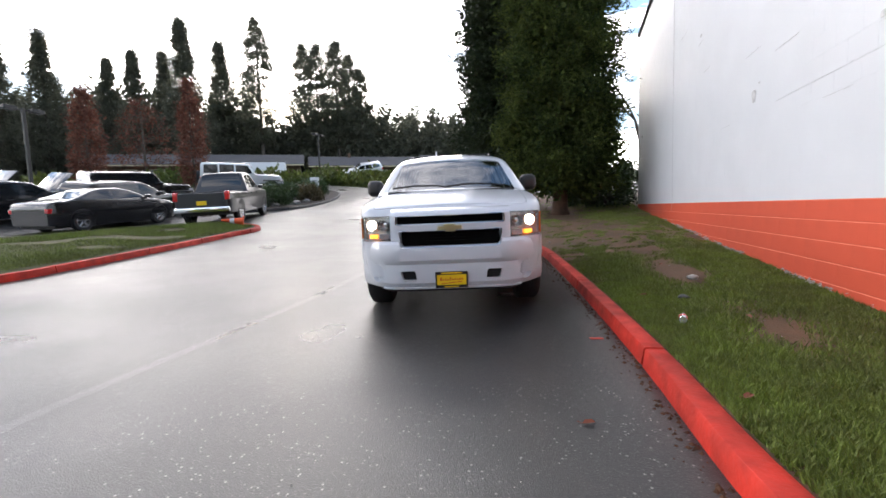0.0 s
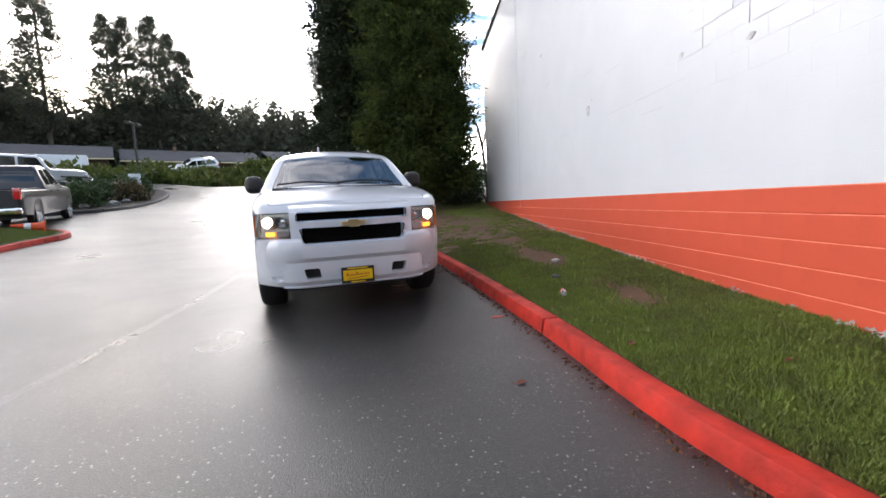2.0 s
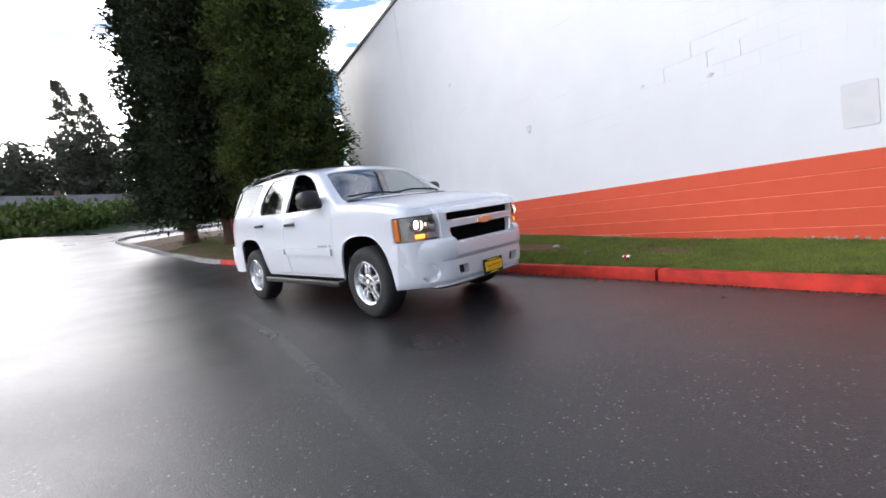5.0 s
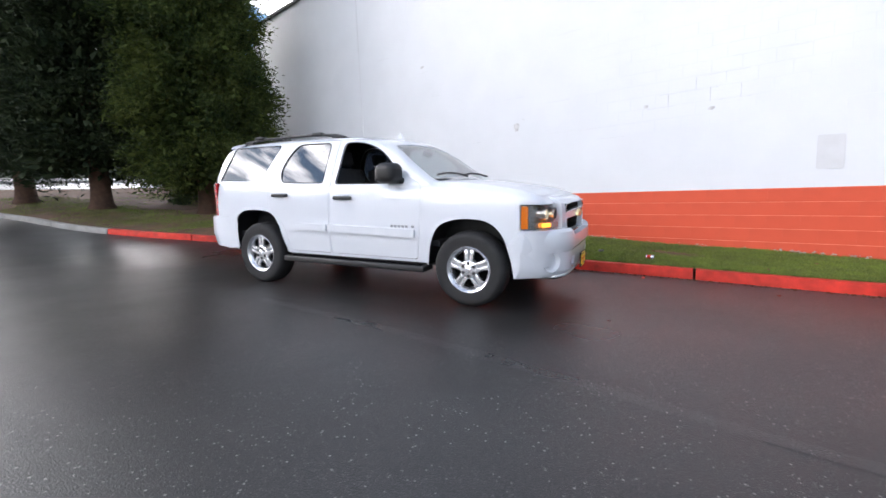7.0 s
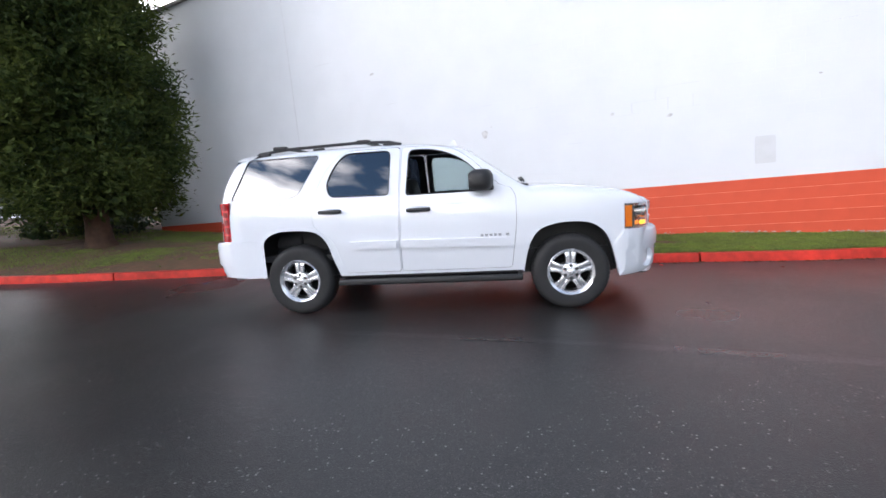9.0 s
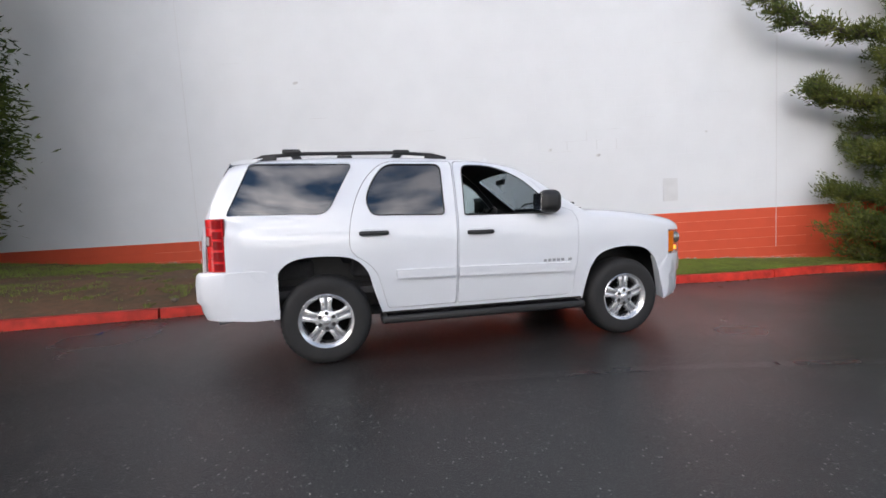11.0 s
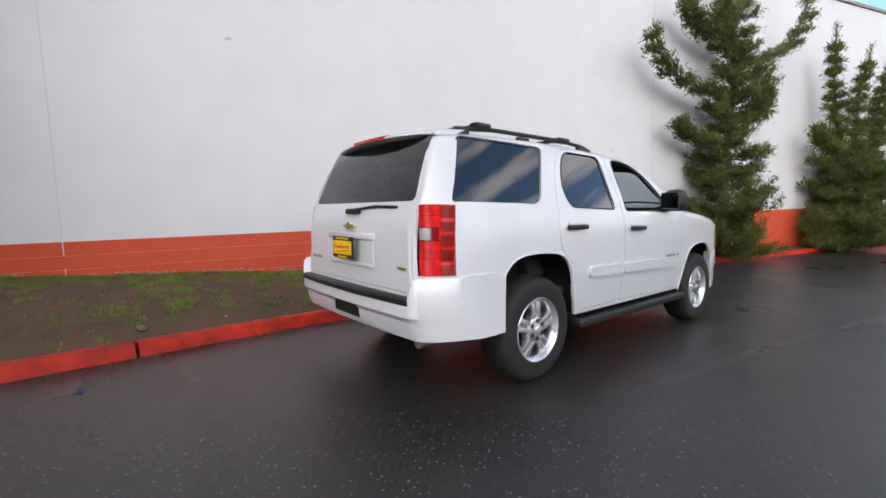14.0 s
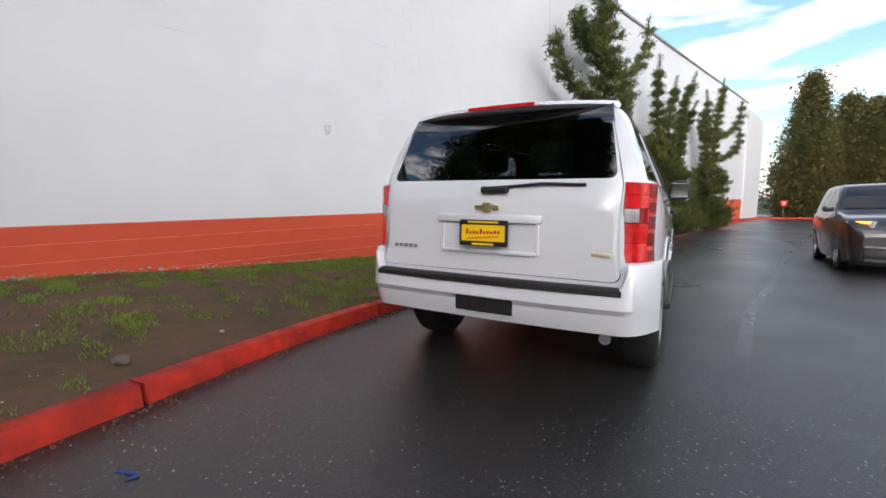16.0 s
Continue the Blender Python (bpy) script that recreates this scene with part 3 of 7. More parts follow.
def wall_marks():
    """Open bed joints, scars and patches on the white wall."""
    grey = material("bare_grey_block", (0.63, 0.63, 0.64), 0.9, vary=0.4, scale=14, bump=0.5, bump_scale=60)
    patch = material("grey_patch_paint", (0.58, 0.59, 0.61), 0.6, vary=0.08, scale=6)
    rng = random.Random(9)
    for y0, y1, z in ((4.0, 5.9, 2.37), (3.6, 4.15, 2.57), (2.5, 3.1, 2.57), (5.4, 6.0, 2.97), (6.4, 6.95, 3.17), (7.5, 7.95, 2.37), (5.2, 5.7, 4.17), (8.6, 9.0, 3.57), (9.0, 9.4, 4.17), (0.4, 0.9, 3.57), (-0.9, -0.3, 4.57), (1.2, 1.6, 4.57), (3.0, 3.9, 2.77), (2.6, 3.3, 2.97), (10.3, 10.8, 4.77), (1.9, 2.3, 3.17), (4.4, 4.9, 2.17)):
        pts, y = [], y0
        while y < y1:
            pts.append((y, z + rng.uniform(-0.003, 0.003)))
            y += 0.07
        outline = pts + [(q, w + rng.uniform(0.0005, 0.003)) for q, w in reversed(pts)]
        ob = part("open_joint", prism(outline, "x", WALL_X - 0.0035, WALL_X + 0.004), grey, WALL, "open mortar joint")
    for y, z, h in ((3.1, 2.57, 0.2), (3.3, 2.77, 0.2), (2.7, 2.57, 0.2), (3.7, 2.57, 0.2)):
        part("open_joint", box(WALL_X - 0.0035, WALL_X + 0.004, y, y + 0.005, z, z + h), grey, WALL, "open mortar joint")
    blob = [(6.58 + 0.06 * math.cos(a) * (1 + 0.25 * math.sin(3 * a)), 2.58 + 0.10 * math.sin(a) * (1 + 0.2 * math.cos(2 * a))) for a in np.linspace(0, 2 * math.pi, 22)[:-1]]
    part("scar", prism(blob, "x", WALL_X - 0.006, WALL_X + 0.004), grey, WALL, "scar of chipped grey render")
    for y, z, r in ((6.42, 2.72, 0.012), (4.05, 2.62, 0.028), (3.08, 2.46, 0.03), (9.18, 4.3, 0.03), (0.9, 2.8, 0.015)):
        blob = [(y + r * 1.6 * math.cos(a) * (1 + 0.3 * math.sin(2 * a + y)), z + r * math.sin(a)) for a in np.linspace(0, 2 * math.pi, 14)[:-1]]
        part("chip", prism(blob, "x", WALL_X - 0.005, WALL_X + 0.004), grey, WALL, "small chip in the paint")
    part("patch_panel", prism(rounded([(1.485, 1.44), (1.78, 1.44), (1.785, 1.91), (1.49, 1.90)], 0.03), "x", WALL_X - 0.010, WALL_X + 0.004, 0.002), patch, WALL, "grey painted-over cover plate")
    for y in (-0.5, 11.51):
        part("control_joint", box(WALL_X - 0.003, WALL_X + 0.004, y, y + 0.012, 0.2, parapet(y)), patch, WALL, "vertical control joint")


wall_marks()


# ---- foliage ----
def sprays(centres, out, size, count, rng, droop=0.2, flat=0.5, spread=0.42, leaf=1.0):
    """Small pointed leaf sprays round each centre; out: the way the clump faces. Returns verts and faces."""
    n = len(centres)
    c = np.repeat(np.asarray(centres, float), count, 0)
    o = np.repeat(np.asarray(out, float), count, 0)
    s = np.repeat(np.asarray(size, float), count, 0)[:, None]
    c = c + rng.normal(0, spread, (n * count, 3)) * s
    d = o + rng.normal(0, 0.75, (n * count, 3))
    d[:, 2] -= droop
    d /= np.linalg.norm(d, axis=1)[:, None] + 1e-9
    w = np.cross(d, rng.normal(0, 1, (n * count, 3)))
    w /= np.linalg.norm(w, axis=1)[:, None] + 1e-9
    ln = s * leaf * rng.uniform(0.35, 0.75, (n * count, 1))
    wd = ln * rng.uniform(0.22, 0.42, (n * count, 1)) * flat * 2
    v = np.stack([c, c + d * ln * 0.45 + w * wd * 0.5, c + d * ln, c + d * ln * 0.45 - w * wd * 0.5], 1).reshape(-1, 3)
    f = np.arange(n * count * 4).reshape(-1, 4)
    return v, f


def fast_mesh(name, v, f, mat, parent=None, label=""):
    me = bpy.data.meshes.new(name)
    me.vertices.add(len(v))
    me.vertices.foreach_set("co", np.asarray(v, np.float32).ravel())
    k = f.shape[1]
    me.loops.add(len(f) * k)
    me.loops.foreach_set("vertex_index", f.ravel().astype(np.int32))
    me.polygons.add(len(f))
    me.polygons.foreach_set("loop_start", np.arange(0, len(f) * k, k, dtype=np.int32))
    me.update(calc_edges=True)
    me.materials.append(mat)
    ob = new(name, me)
    if parent is not None:
        ob.parent = parent
    return tagged(ob, label)


def conifer(name, label, category, place, height, radius, seed, mat, clumps=900, size=0.5, count=22, shape=((0, 0.6), (0.08, 0.95), (0.3, 1.0), (0.7, 0.62), (1, 0.03)), low=0.03, bark=M_BARK, trunk=0.45, group="", lumps=0.18, leaf=1.0, tiers=0, fill=0.0, boughs=0, spray=0.30, whorls=0, flat=0.5):
    """A dense conifer: trunk with root flare, limbs, a lumpy crown of small sprays."""
    rng = np.random.default_rng(seed)
    tree = thing(name, label, category, Matrix.Translation(place), group)
    zs = [-0.2, 0.0, 0.15, 0.5, height * 0.3, height * 0.7, height * 0.97]
    rs = [trunk * 1.7, trunk * 1.45, trunk * 1.15, trunk, trunk * 0.72, trunk * 0.35, 0.03]
    bm = tube([(0.02 * math.sin(z), 0.02 * math.cos(z * 1.3), z) for z in zs], 0, 12, rs)
    for i in range(26):
        u = low + 0.02 + (0.92 - low) * i / 26
        a = rng.uniform(0, 6.28)
        r = radius * lerp(shape, u) * 0.8
        z = height * u
        bm = join(bm, tube([(0, 0, z), (math.cos(a) * r * 0.5, math.sin(a) * r * 0.5, z - 0.05 * r), (math.cos(a) * r, math.sin(a) * r, z + 0.06 * r)], 0, 5, [trunk * 0.16, trunk * 0.10, 0.015]))
    part("trunk", bm, bark, tree, smooth=True)
    u = low + (1 - low) * rng.uniform(0, 1, clumps) ** 1.15
    if tiers:
        k = np.floor(u * tiers)
        u = (k + 0.6 * rng.uniform(0, 1, clumps) ** 1.5) / tiers
    a = rng.uniform(0, 2 * math.pi, clumps)
    ph = rng.uniform(0, 6.28, 6)
    lump = 1 + lumps * (np.sin(3 * a + ph[0] + 9 * u) + np.sin(5 * a + ph[1] - 14 * u) + np.sin(2 * a + ph[2] + 23 * u)) / 2
    inner = np.where(rng.uniform(0, 1, clumps) < 0.28, rng.uniform(0.35, 0.8, clumps), rng.uniform(0.84, 1.06, clumps))
    r = radius * np.interp(u, [s[0] for s in shape], [s[1] for s in shape]) * lump * inner
    if boughs:
        # foliage gathers in rounded boughs with dark gaps between them
        pick = rng.integers(0, boughs, clumps)
        u, a, r = u[pick], a[pick], (r * rng.uniform(0.86, 1.08, clumps))[pick]
    c = np.stack([r * np.cos(a), r * np.sin(a), height * u], 1)
    if boughs:
        c += rng.normal(0, 1, (clumps, 3)) * np.array([spray, spray, spray * 0.8])
    out = np.stack([np.cos(a), np.sin(a), 0.25 * np.ones(clumps)], 1)
    v, f = sprays(c, out, size * rng.uniform(0.7, 1.3, clumps), count, rng, 0.2, flat, 0.42, leaf)
    if whorls:
        # drooping boughs in whorls, thinner towards their tips
        per = 8
        b = rng.integers(0, whorls * per, clumps)
        ub = low + (0.99 - low) * (np.arange(whorls * per) // per + rng.uniform(-0.2, 0.2, whorls * per) + 0.3) / whorls
        ab, lb = rng.uniform(0, 2 * math.pi, whorls * per), rng.uniform(0.55, 1.25, whorls * per)
        t = rng.uniform(0.02, 1, clumps) ** 0.5
        r = radius * np.interp(ub, [s[0] for s in shape], [s[1] for s in shape])[b] * lb[b] * t
        a = ab[b] + rng.normal(0, 0.12, clumps)
        c = np.stack([r * np.cos(a), r * np.sin(a), height * ub[b] - 0.22 * r + 0.1 * rng.normal(0, 1, clumps)], 1)
        out = np.stack([np.cos(a), np.sin(a), -0.1 * np.ones(clumps)], 1)
        v, f = sprays(c, out, size * (1.15 - 0.35 * t), count, rng, 0.25, 0.5, 0.42, leaf)
    if fill:
        # the dark inside of the crown, which closes it against the sky
        k = int(clumps * fill)
        u = low + 0.01 + (0.97 - low) * rng.uniform(0, 1, k) ** 1.1
        a = rng.uniform(0, 2 * math.pi, k)
        r = radius * np.interp(u, [s[0] for s in shape], [s[1] for s in shape]) * rng.uniform(0.25, 0.80, k)
        c = np.stack([r * np.cos(a), r * np.sin(a), height * u], 1)
        out = np.stack([np.cos(a), np.sin(a), 0.1 * np.ones(k)], 1)
        v2, f2 = sprays(c, out, size * rng.uniform(1.0, 1.6, k), 16, rng, 0.3, 0.7, 0.45, 0.8)
        f = np.concatenate([f, f2 + len(v)])
        v = np.concatenate([v, v2])
    fast_mesh("crown", v, f, mat, tree)
    return tree


def placed(x, y, dz=0.0):
    return Vector((x, y, land(x, y) + dz))


SEQ = ((0, 0.70), (0.04, 0.90), (0.12, 1.0), (0.45, 0.86), (0.8, 0.45), (1, 0.03))
conifer("sequoia_tree", "tall dense dark-green sequoia beside the white wall", "tree", Vector((-0.66, 15.5, verge_height(-0.66, 15.5))), 21, 1.78, 1, M_LEAF_SEQ, 6400, 0.36, 36, SEQ, 0.040, group="sequoia row by the drive", lumps=0.10, leaf=0.60, fill=0.9, boughs=440, spray=0.20, trunk=0.25, flat=0.42)
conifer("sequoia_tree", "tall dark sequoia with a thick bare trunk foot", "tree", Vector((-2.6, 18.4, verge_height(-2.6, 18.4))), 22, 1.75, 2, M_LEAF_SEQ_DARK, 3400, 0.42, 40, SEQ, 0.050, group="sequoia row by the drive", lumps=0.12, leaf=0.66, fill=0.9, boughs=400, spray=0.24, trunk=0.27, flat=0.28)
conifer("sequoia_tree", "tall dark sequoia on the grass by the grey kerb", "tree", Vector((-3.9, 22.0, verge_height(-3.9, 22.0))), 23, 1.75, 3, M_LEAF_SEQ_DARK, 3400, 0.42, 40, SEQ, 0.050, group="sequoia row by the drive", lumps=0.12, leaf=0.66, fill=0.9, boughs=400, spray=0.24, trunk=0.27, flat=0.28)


# ---- the white sport utility vehicle ----
def section(x, spec):
    """Half a cross-section, from the sill up to the middle of the roof: (half width, height) points."""
    zt, plan = smooth_lerp(spec["top"], x), smooth_lerp(spec["plan"], x)
    zl, r, crown = lerp(spec["low"], x), lerp(spec["corner"], x), lerp(spec["crown"], x)
    def side(z):
        return smooth_lerp(spec["side"], z) * plan
    zc = zt - crown - r
    zb = min(spec["belt"], zc - 0.02)
    pts = [(side(zl + (zb - zl) * i / 9), zl + (zb - zl) * i / 9) for i in range(10)]
    pts += [(side(zb + (zc - zb) * i / 6), zb + (zc - zb) * i / 6) for i in range(1, 7)]
    w = side(zc)
    p0, p1 = Vector((w, zc)), Vector((side(zc + r), zc + r))
    p2 = Vector((max(0.05, p1.x - 1.5 * r), zc + r + crown * 0.25))
    pts += [tuple((1 - u) ** 2 * p0 + 2 * u * (1 - u) * p1 + u**2 * p2) for u in (0.2, 0.4, 0.6, 0.8, 1.0)]
    for i in range(1, 7):
        u = i / 6
        pts.append((p2.x * (1 - u), p2.y + (zt - p2.y) * (1 - (1 - u) ** 2)))
    return pts


def loft(spec, stations, closed=True):
    bm = bmesh.new()
    rings = []
    for x in stations:
        half = section(x, spec)
        full = [(x, -y, z) for y, z in half] + [(x, y, z) for y, z in reversed(half[:-1])]
        rings.append([bm.verts.new(p) for p in full])
    for a, b in zip(rings, rings[1:]):
        for i in range(len(a) - 1):
            bm.faces.new((a[i], b[i], b[i + 1], a[i + 1]))
    if closed:
        bm.faces.new(rings[0])
        bm.faces.new(list(reversed(rings[-1])))
    return bm


SUV = {
    "top": [(-2.545, 1.20), (-2.50, 1.32), (-2.42, 1.50), (-2.33, 1.69), (-2.26, 1.79), (-2.10, 1.835), (-1.7, 1.865), (-1.0, 1.88), (-0.3, 1.868), (0.0, 1.845), (0.25, 1.81), (0.40, 1.77), (0.55, 1.68),
            (0.80, 1.495), (1.00, 1.355), (1.06, 1.325), (1.2, 1.318), (1.44, 1.30), (1.65, 1.275), (1.87, 1.24), (2.05, 1.20), (2.16, 1.155), (2.24, 1.09), (2.28, 1.05)],
    "plan": [(-2.545, 0.78), (-2.495, 0.855), (-2.449, 0.900), (-2.402, 0.930), (-2.344, 0.948), (-2.288, 0.956), (-2.1, 0.98), (-1.9, 0.99), (-1.2, 1.0), (1.0, 1.0), (1.6, 0.99), (1.9, 0.975), (2.0, 0.962), (2.08, 0.945), (2.14, 0.92), (2.19, 0.88), (2.23, 0.83), (2.26, 0.78), (2.28, 0.74)],
    "low": [(-2.55, 0.60), (-1.95, 0.44), (-1.0, 0.43), (1.0, 0.43), (1.95, 0.40), (2.28, 0.45)],
    "side": [(0.35, 0.925), (0.45, 0.945), (0.60, 0.968), (0.80, 0.985), (0.98, 0.988), (1.12, 0.978), (1.22, 0.96), (1.29, 0.938), (1.45, 0.875), (1.60, 0.81), (1.75, 0.742), (1.88, 0.68)],
    "corner": [(-2.55, 0.05), (-2.3, 0.09), (-1.9, 0.09), (0.3, 0.08), (0.6, 0.035), (1.0, 0.03), (1.1, 0.06), (2.0, 0.07), (2.28, 0.06)],
    "crown": [(-2.5, 0.03), (-2.0, 0.045), (0.2, 0.05), (0.7, 0.06), (1.05, 0.045), (1.5, 0.04), (2.28, 0.03)],
    "belt": 1.24,
}


def suv_side(x, z):
    """Half the width of the body at x along and z up."""
    return smooth_lerp(SUV["side"], z) * smooth_lerp(SUV["plan"], x)


def side_skin(z0, z1, x0, edge, side, lift, mat, name, parent, thick=0.025, rows=12, cols=12):
    """A panel that follows the body's side from x0 to edge(z), as a fine grid with a turned-in rim."""
    out, faces = [], []
    for k in (0, 1):
        for i in range(rows + 1):
            z = z0 + (z1 - z0) * i / rows
            for j in range(cols + 1):
                x = x0 + (edge(z) - x0) * j / cols
                ease = lift * min(1.0, 4 * (1 - j / cols) + 0.2)
                out.append((x, side * (suv_side(x, z) + (ease if k == 0 else -thick)), z))
    n, m = cols + 1, (rows + 1) * (cols + 1)
    for i in range(rows):
        for j in range(cols):
            q = (i * n + j, i * n + j + 1, (i + 1) * n + j + 1, (i + 1) * n + j)
            faces += [q, tuple(m + v for v in reversed(q))]
    rim = [j for j in range(n)] + [i * n + cols for i in range(1, rows + 1)] + [rows * n + j for j in range(cols - 1, -1, -1)] + [i * n for i in range(rows - 1, 0, -1)]
    faces += [(a, m + a, m + b, b) for a, b in zip(rim, rim[1:] + rim[:1])]
    bm = bmesh.new()
    vs = [bm.verts.new(p) for p in out]
    for f in faces:
        bm.faces.new([vs[i] for i in f])
    return part(name, bm, mat, parent, smooth=True, angle=40)


def on_side(outline, side, lift, mat, name, parent, label="", thick=0.012):
    """A panel of the given outline in (x, z), laid on the body's side and lifted by lift; side -1 is the right."""
    outer = [(x, side * (suv_side(x, z) + lift), z) for x, z in outline]
    inner = [(x, side * (suv_side(x, z) + lift - thick), z) for x, z in outline]
    k = len(outline)
    faces = [tuple(range(k)), tuple(reversed(range(k, 2 * k)))] + [(i, k + i, k + (i + 1) % k, (i + 1) % k) for i in range(k)]
    bm = bmesh.new()
    vs = [bm.verts.new(p) for p in outer + inner]
    for f in faces:
        bm.faces.new([vs[i] for i in f])
    return part(name, bm, mat, parent, label, smooth=True, angle=30)


QUARTER_WIN = rounded([(-2.268, 1.325), (-2.06, 1.766), (-1.19, 1.770), (-1.425, 1.320)], [0.03, 0.05, 0.05, 0.09])
REAR_WIN = rounded([(-1.045, 1.300), (-1.095, 1.44), (-1.02, 1.62), (-0.90, 1.766), (-0.375, 1.762), (-0.385, 1.287)], [0.06, 0.10, 0.25, 0.14, 0.07, 0.04])
FRONT_WIN = rounded([(-0.195, 1.275), (-0.170, 1.752), (0.12, 1.745), (0.40, 1.63), (0.70, 1.335), (0.71, 1.275)], [0.03, 0.07, 0.2, 0.25, 0.05, 0.03])


REAR_ARCH = [(-1.905, 0.42), (-1.915, 0.58), (-1.885, 0.74), (-1.825, 0.875), (-1.68, 0.951), (-1.41, 0.962), (-1.21, 0.925), (-1.10, 0.81), (-1.045, 0.63), (-0.985, 0.44)]
FRONT_ARCH = [(1.000, 0.41), (1.045, 0.64), (1.135, 0.82), (1.28, 0.895), (1.48, 0.918), (1.69, 0.888), (1.83, 0.765), (1.905, 0.56), (1.953, 0.32)]


def arch(x, grow=0.0):
    """The wheel opening over the axle at x, flattened at its top, larger all round by grow."""
    line = along(REAR_ARCH if x < 0 else FRONT_ARCH, 0.05)
    c = Vector((x, 0.45, 0))
    pts = [tuple((p + (p - c).normalized() * grow)[:2]) for p in line]
    return [(pts[0][0], 0.1)] + pts + [(pts[-1][0], 0.1)]


REAR_DOOR = rounded([(-0.93, 0.46), (-0.30, 0.46), (-0.275, 1.20), (-0.262, 1.795), (-0.92, 1.80), (-1.10, 1.62), (-1.19, 1.43), (-1.245, 1.20), (-1.255, 0.98), (-1.03, 0.84)], [0.03, 0.03, 0.02, 0.05, 0.14, 0.2, 0.1, 0.1, 0.1, 0.15])
FRONT_DOOR = rounded([(-0.29, 0.46), (0.885, 0.46), (0.945, 0.9), (0.95, 1.20), (0.905, 1.285), (0.78, 1.33), (0.46, 1.655), (0.22, 1.785), (-0.252, 1.795), (-0.265, 1.20)], [0.03, 0.04, 0.1, 0.05, 0.03, 0.03, 0.25, 0.15, 0.05, 0.02])


def wheel(parent, place, side):
    """Tyre, five-spoke alloy rim with wide split spokes, lug holes and cap. side -1 faces right."""
    hub = new("wheel")
    hub.parent = parent
    hub.matrix_basis = Matrix.Translation(place) @ pose(0, 0, 0, 0, 0, 180 if side < 0 else 0)
    R = 0.392
    prof = [(0.225, -0.11), (0.24, -0.125), (0.30, -0.135), (0.35, -0.13), (0.378, -0.112), (R, -0.085), (R + 0.003, -0.03), (R + 0.003, 0.03), (R, 0.085), (0.378, 0.112), (0.35, 0.13), (0.335, 0.133), (0.30, 0.135), (0.24, 0.125), (0.225, 0.11)]
    bm = lathe(prof, 96, caps=False)
    for v in bm.verts:
        r = math.hypot(v.co.x, v.co.z)
        if r > 0.376 and abs(v.co.y) > 0.05:
            k = round(math.atan2(v.co.z, v.co.x) / (2 * math.pi) * 96)
            if (k + (v.co.y > 0)) % 2:
                v.co.x, v.co.z = v.co.x * 0.975, v.co.z * 0.975
    part("tyre", bm, M_TYRE, hub, "black all-terrain tyre", smooth=True, angle=30)
    bm = lathe([(0.236, -0.11), (0.218, -0.10), (0.208, 0.02), (0.210, 0.09), (0.226, 0.105), (0.244, 0.122), (0.236, 0.130), (0.219, 0.118), (0.205, 0.098), (0.198, 0.07), (0.196, -0.10)], 40)
    rim = part("rim", bm, M_ALLOY, hub, "polished alloy rim", smooth=True, angle=30)
    part("brake_disc", lathe([(0.03, -0.03), (0.15, -0.03), (0.15, 0.0), (0.03, 0.0)], 28), M_ALLOY_DARK, rim, "grey brake disc")
    # black disc and band put the shade behind the spokes into colour
    part("spoke_gap_shade", lathe([(0.0, 0.012), (0.09, 0.012), (0.196, 0.004), (0.196, -0.03)], 36), M_GRILLE, rim, "black disc for the shade behind the spokes")
    part("barrel_shade", lathe([(0.1955, 0.0), (0.1985, 0.066)], 40, caps=False), M_BLACK_PLASTIC, rim, "inner barrel blackened for its shade", smooth=True)
    for i in range(5):
        a = 2 * math.pi * i / 5
        turn = Matrix.Rotation(a, 4, "Y")
        for s in (-1, 1):
            bm = prism([(s * 0.009, 0.07), (s * 0.046, 0.07), (s * 0.047, 0.15), (s * 0.060, 0.209), (s * 0.012, 0.212), (s * 0.011, 0.14)], "y", 0.045, 0.106, 0.006)
            for v in bm.verts:
                v.co.y -= 0.10 * max(0.0, v.co.z - 0.13)
            bmesh.ops.transform(bm, matrix=turn, verts=bm.verts)
            part("spoke", bm, M_ALLOY, rim, smooth=True, angle=25)
        bm = prism([(-0.014, 0.06), (0.014, 0.06), (0.016, 0.206), (-0.016, 0.206)], "y", 0.04, 0.088)
        bmesh.ops.transform(bm, matrix=turn, verts=bm.verts)
        part("spoke_web", bm, M_ALLOY_DARK, rim, "grey groove between the spoke's ribs")
    part("hub_plate", lathe([(0.0, 0.112), (0.080, 0.111), (0.096, 0.102), (0.104, 0.085), (0.108, 0.03)], 36), M_ALLOY, rim, smooth=True)
    part("centre_cap", lathe([(0.0, 0.130), (0.024, 0.129), (0.036, 0.121), (0.040, 0.085)], 24), M_ALLOY, rim, smooth=True)
    # lug holes: black discs paint in the shade of their depth
    for i in range(6):
        a = 2 * math.pi * (i + 0.5) / 6
        bm = lathe([(0.0, 0.1125), (0.011, 0.1128), (0.017, 0.1135), (0.0185, 0.090)], 14)
        bmesh.ops.translate(bm, vec=(0.067 * math.cos(a), 0, 0.067 * math.sin(a)), verts=bm.verts)
        part("lug_hole_disc", bm, M_BLACK_PLASTIC, rim, "black disc for a shaded lug-nut hole")
    return hub


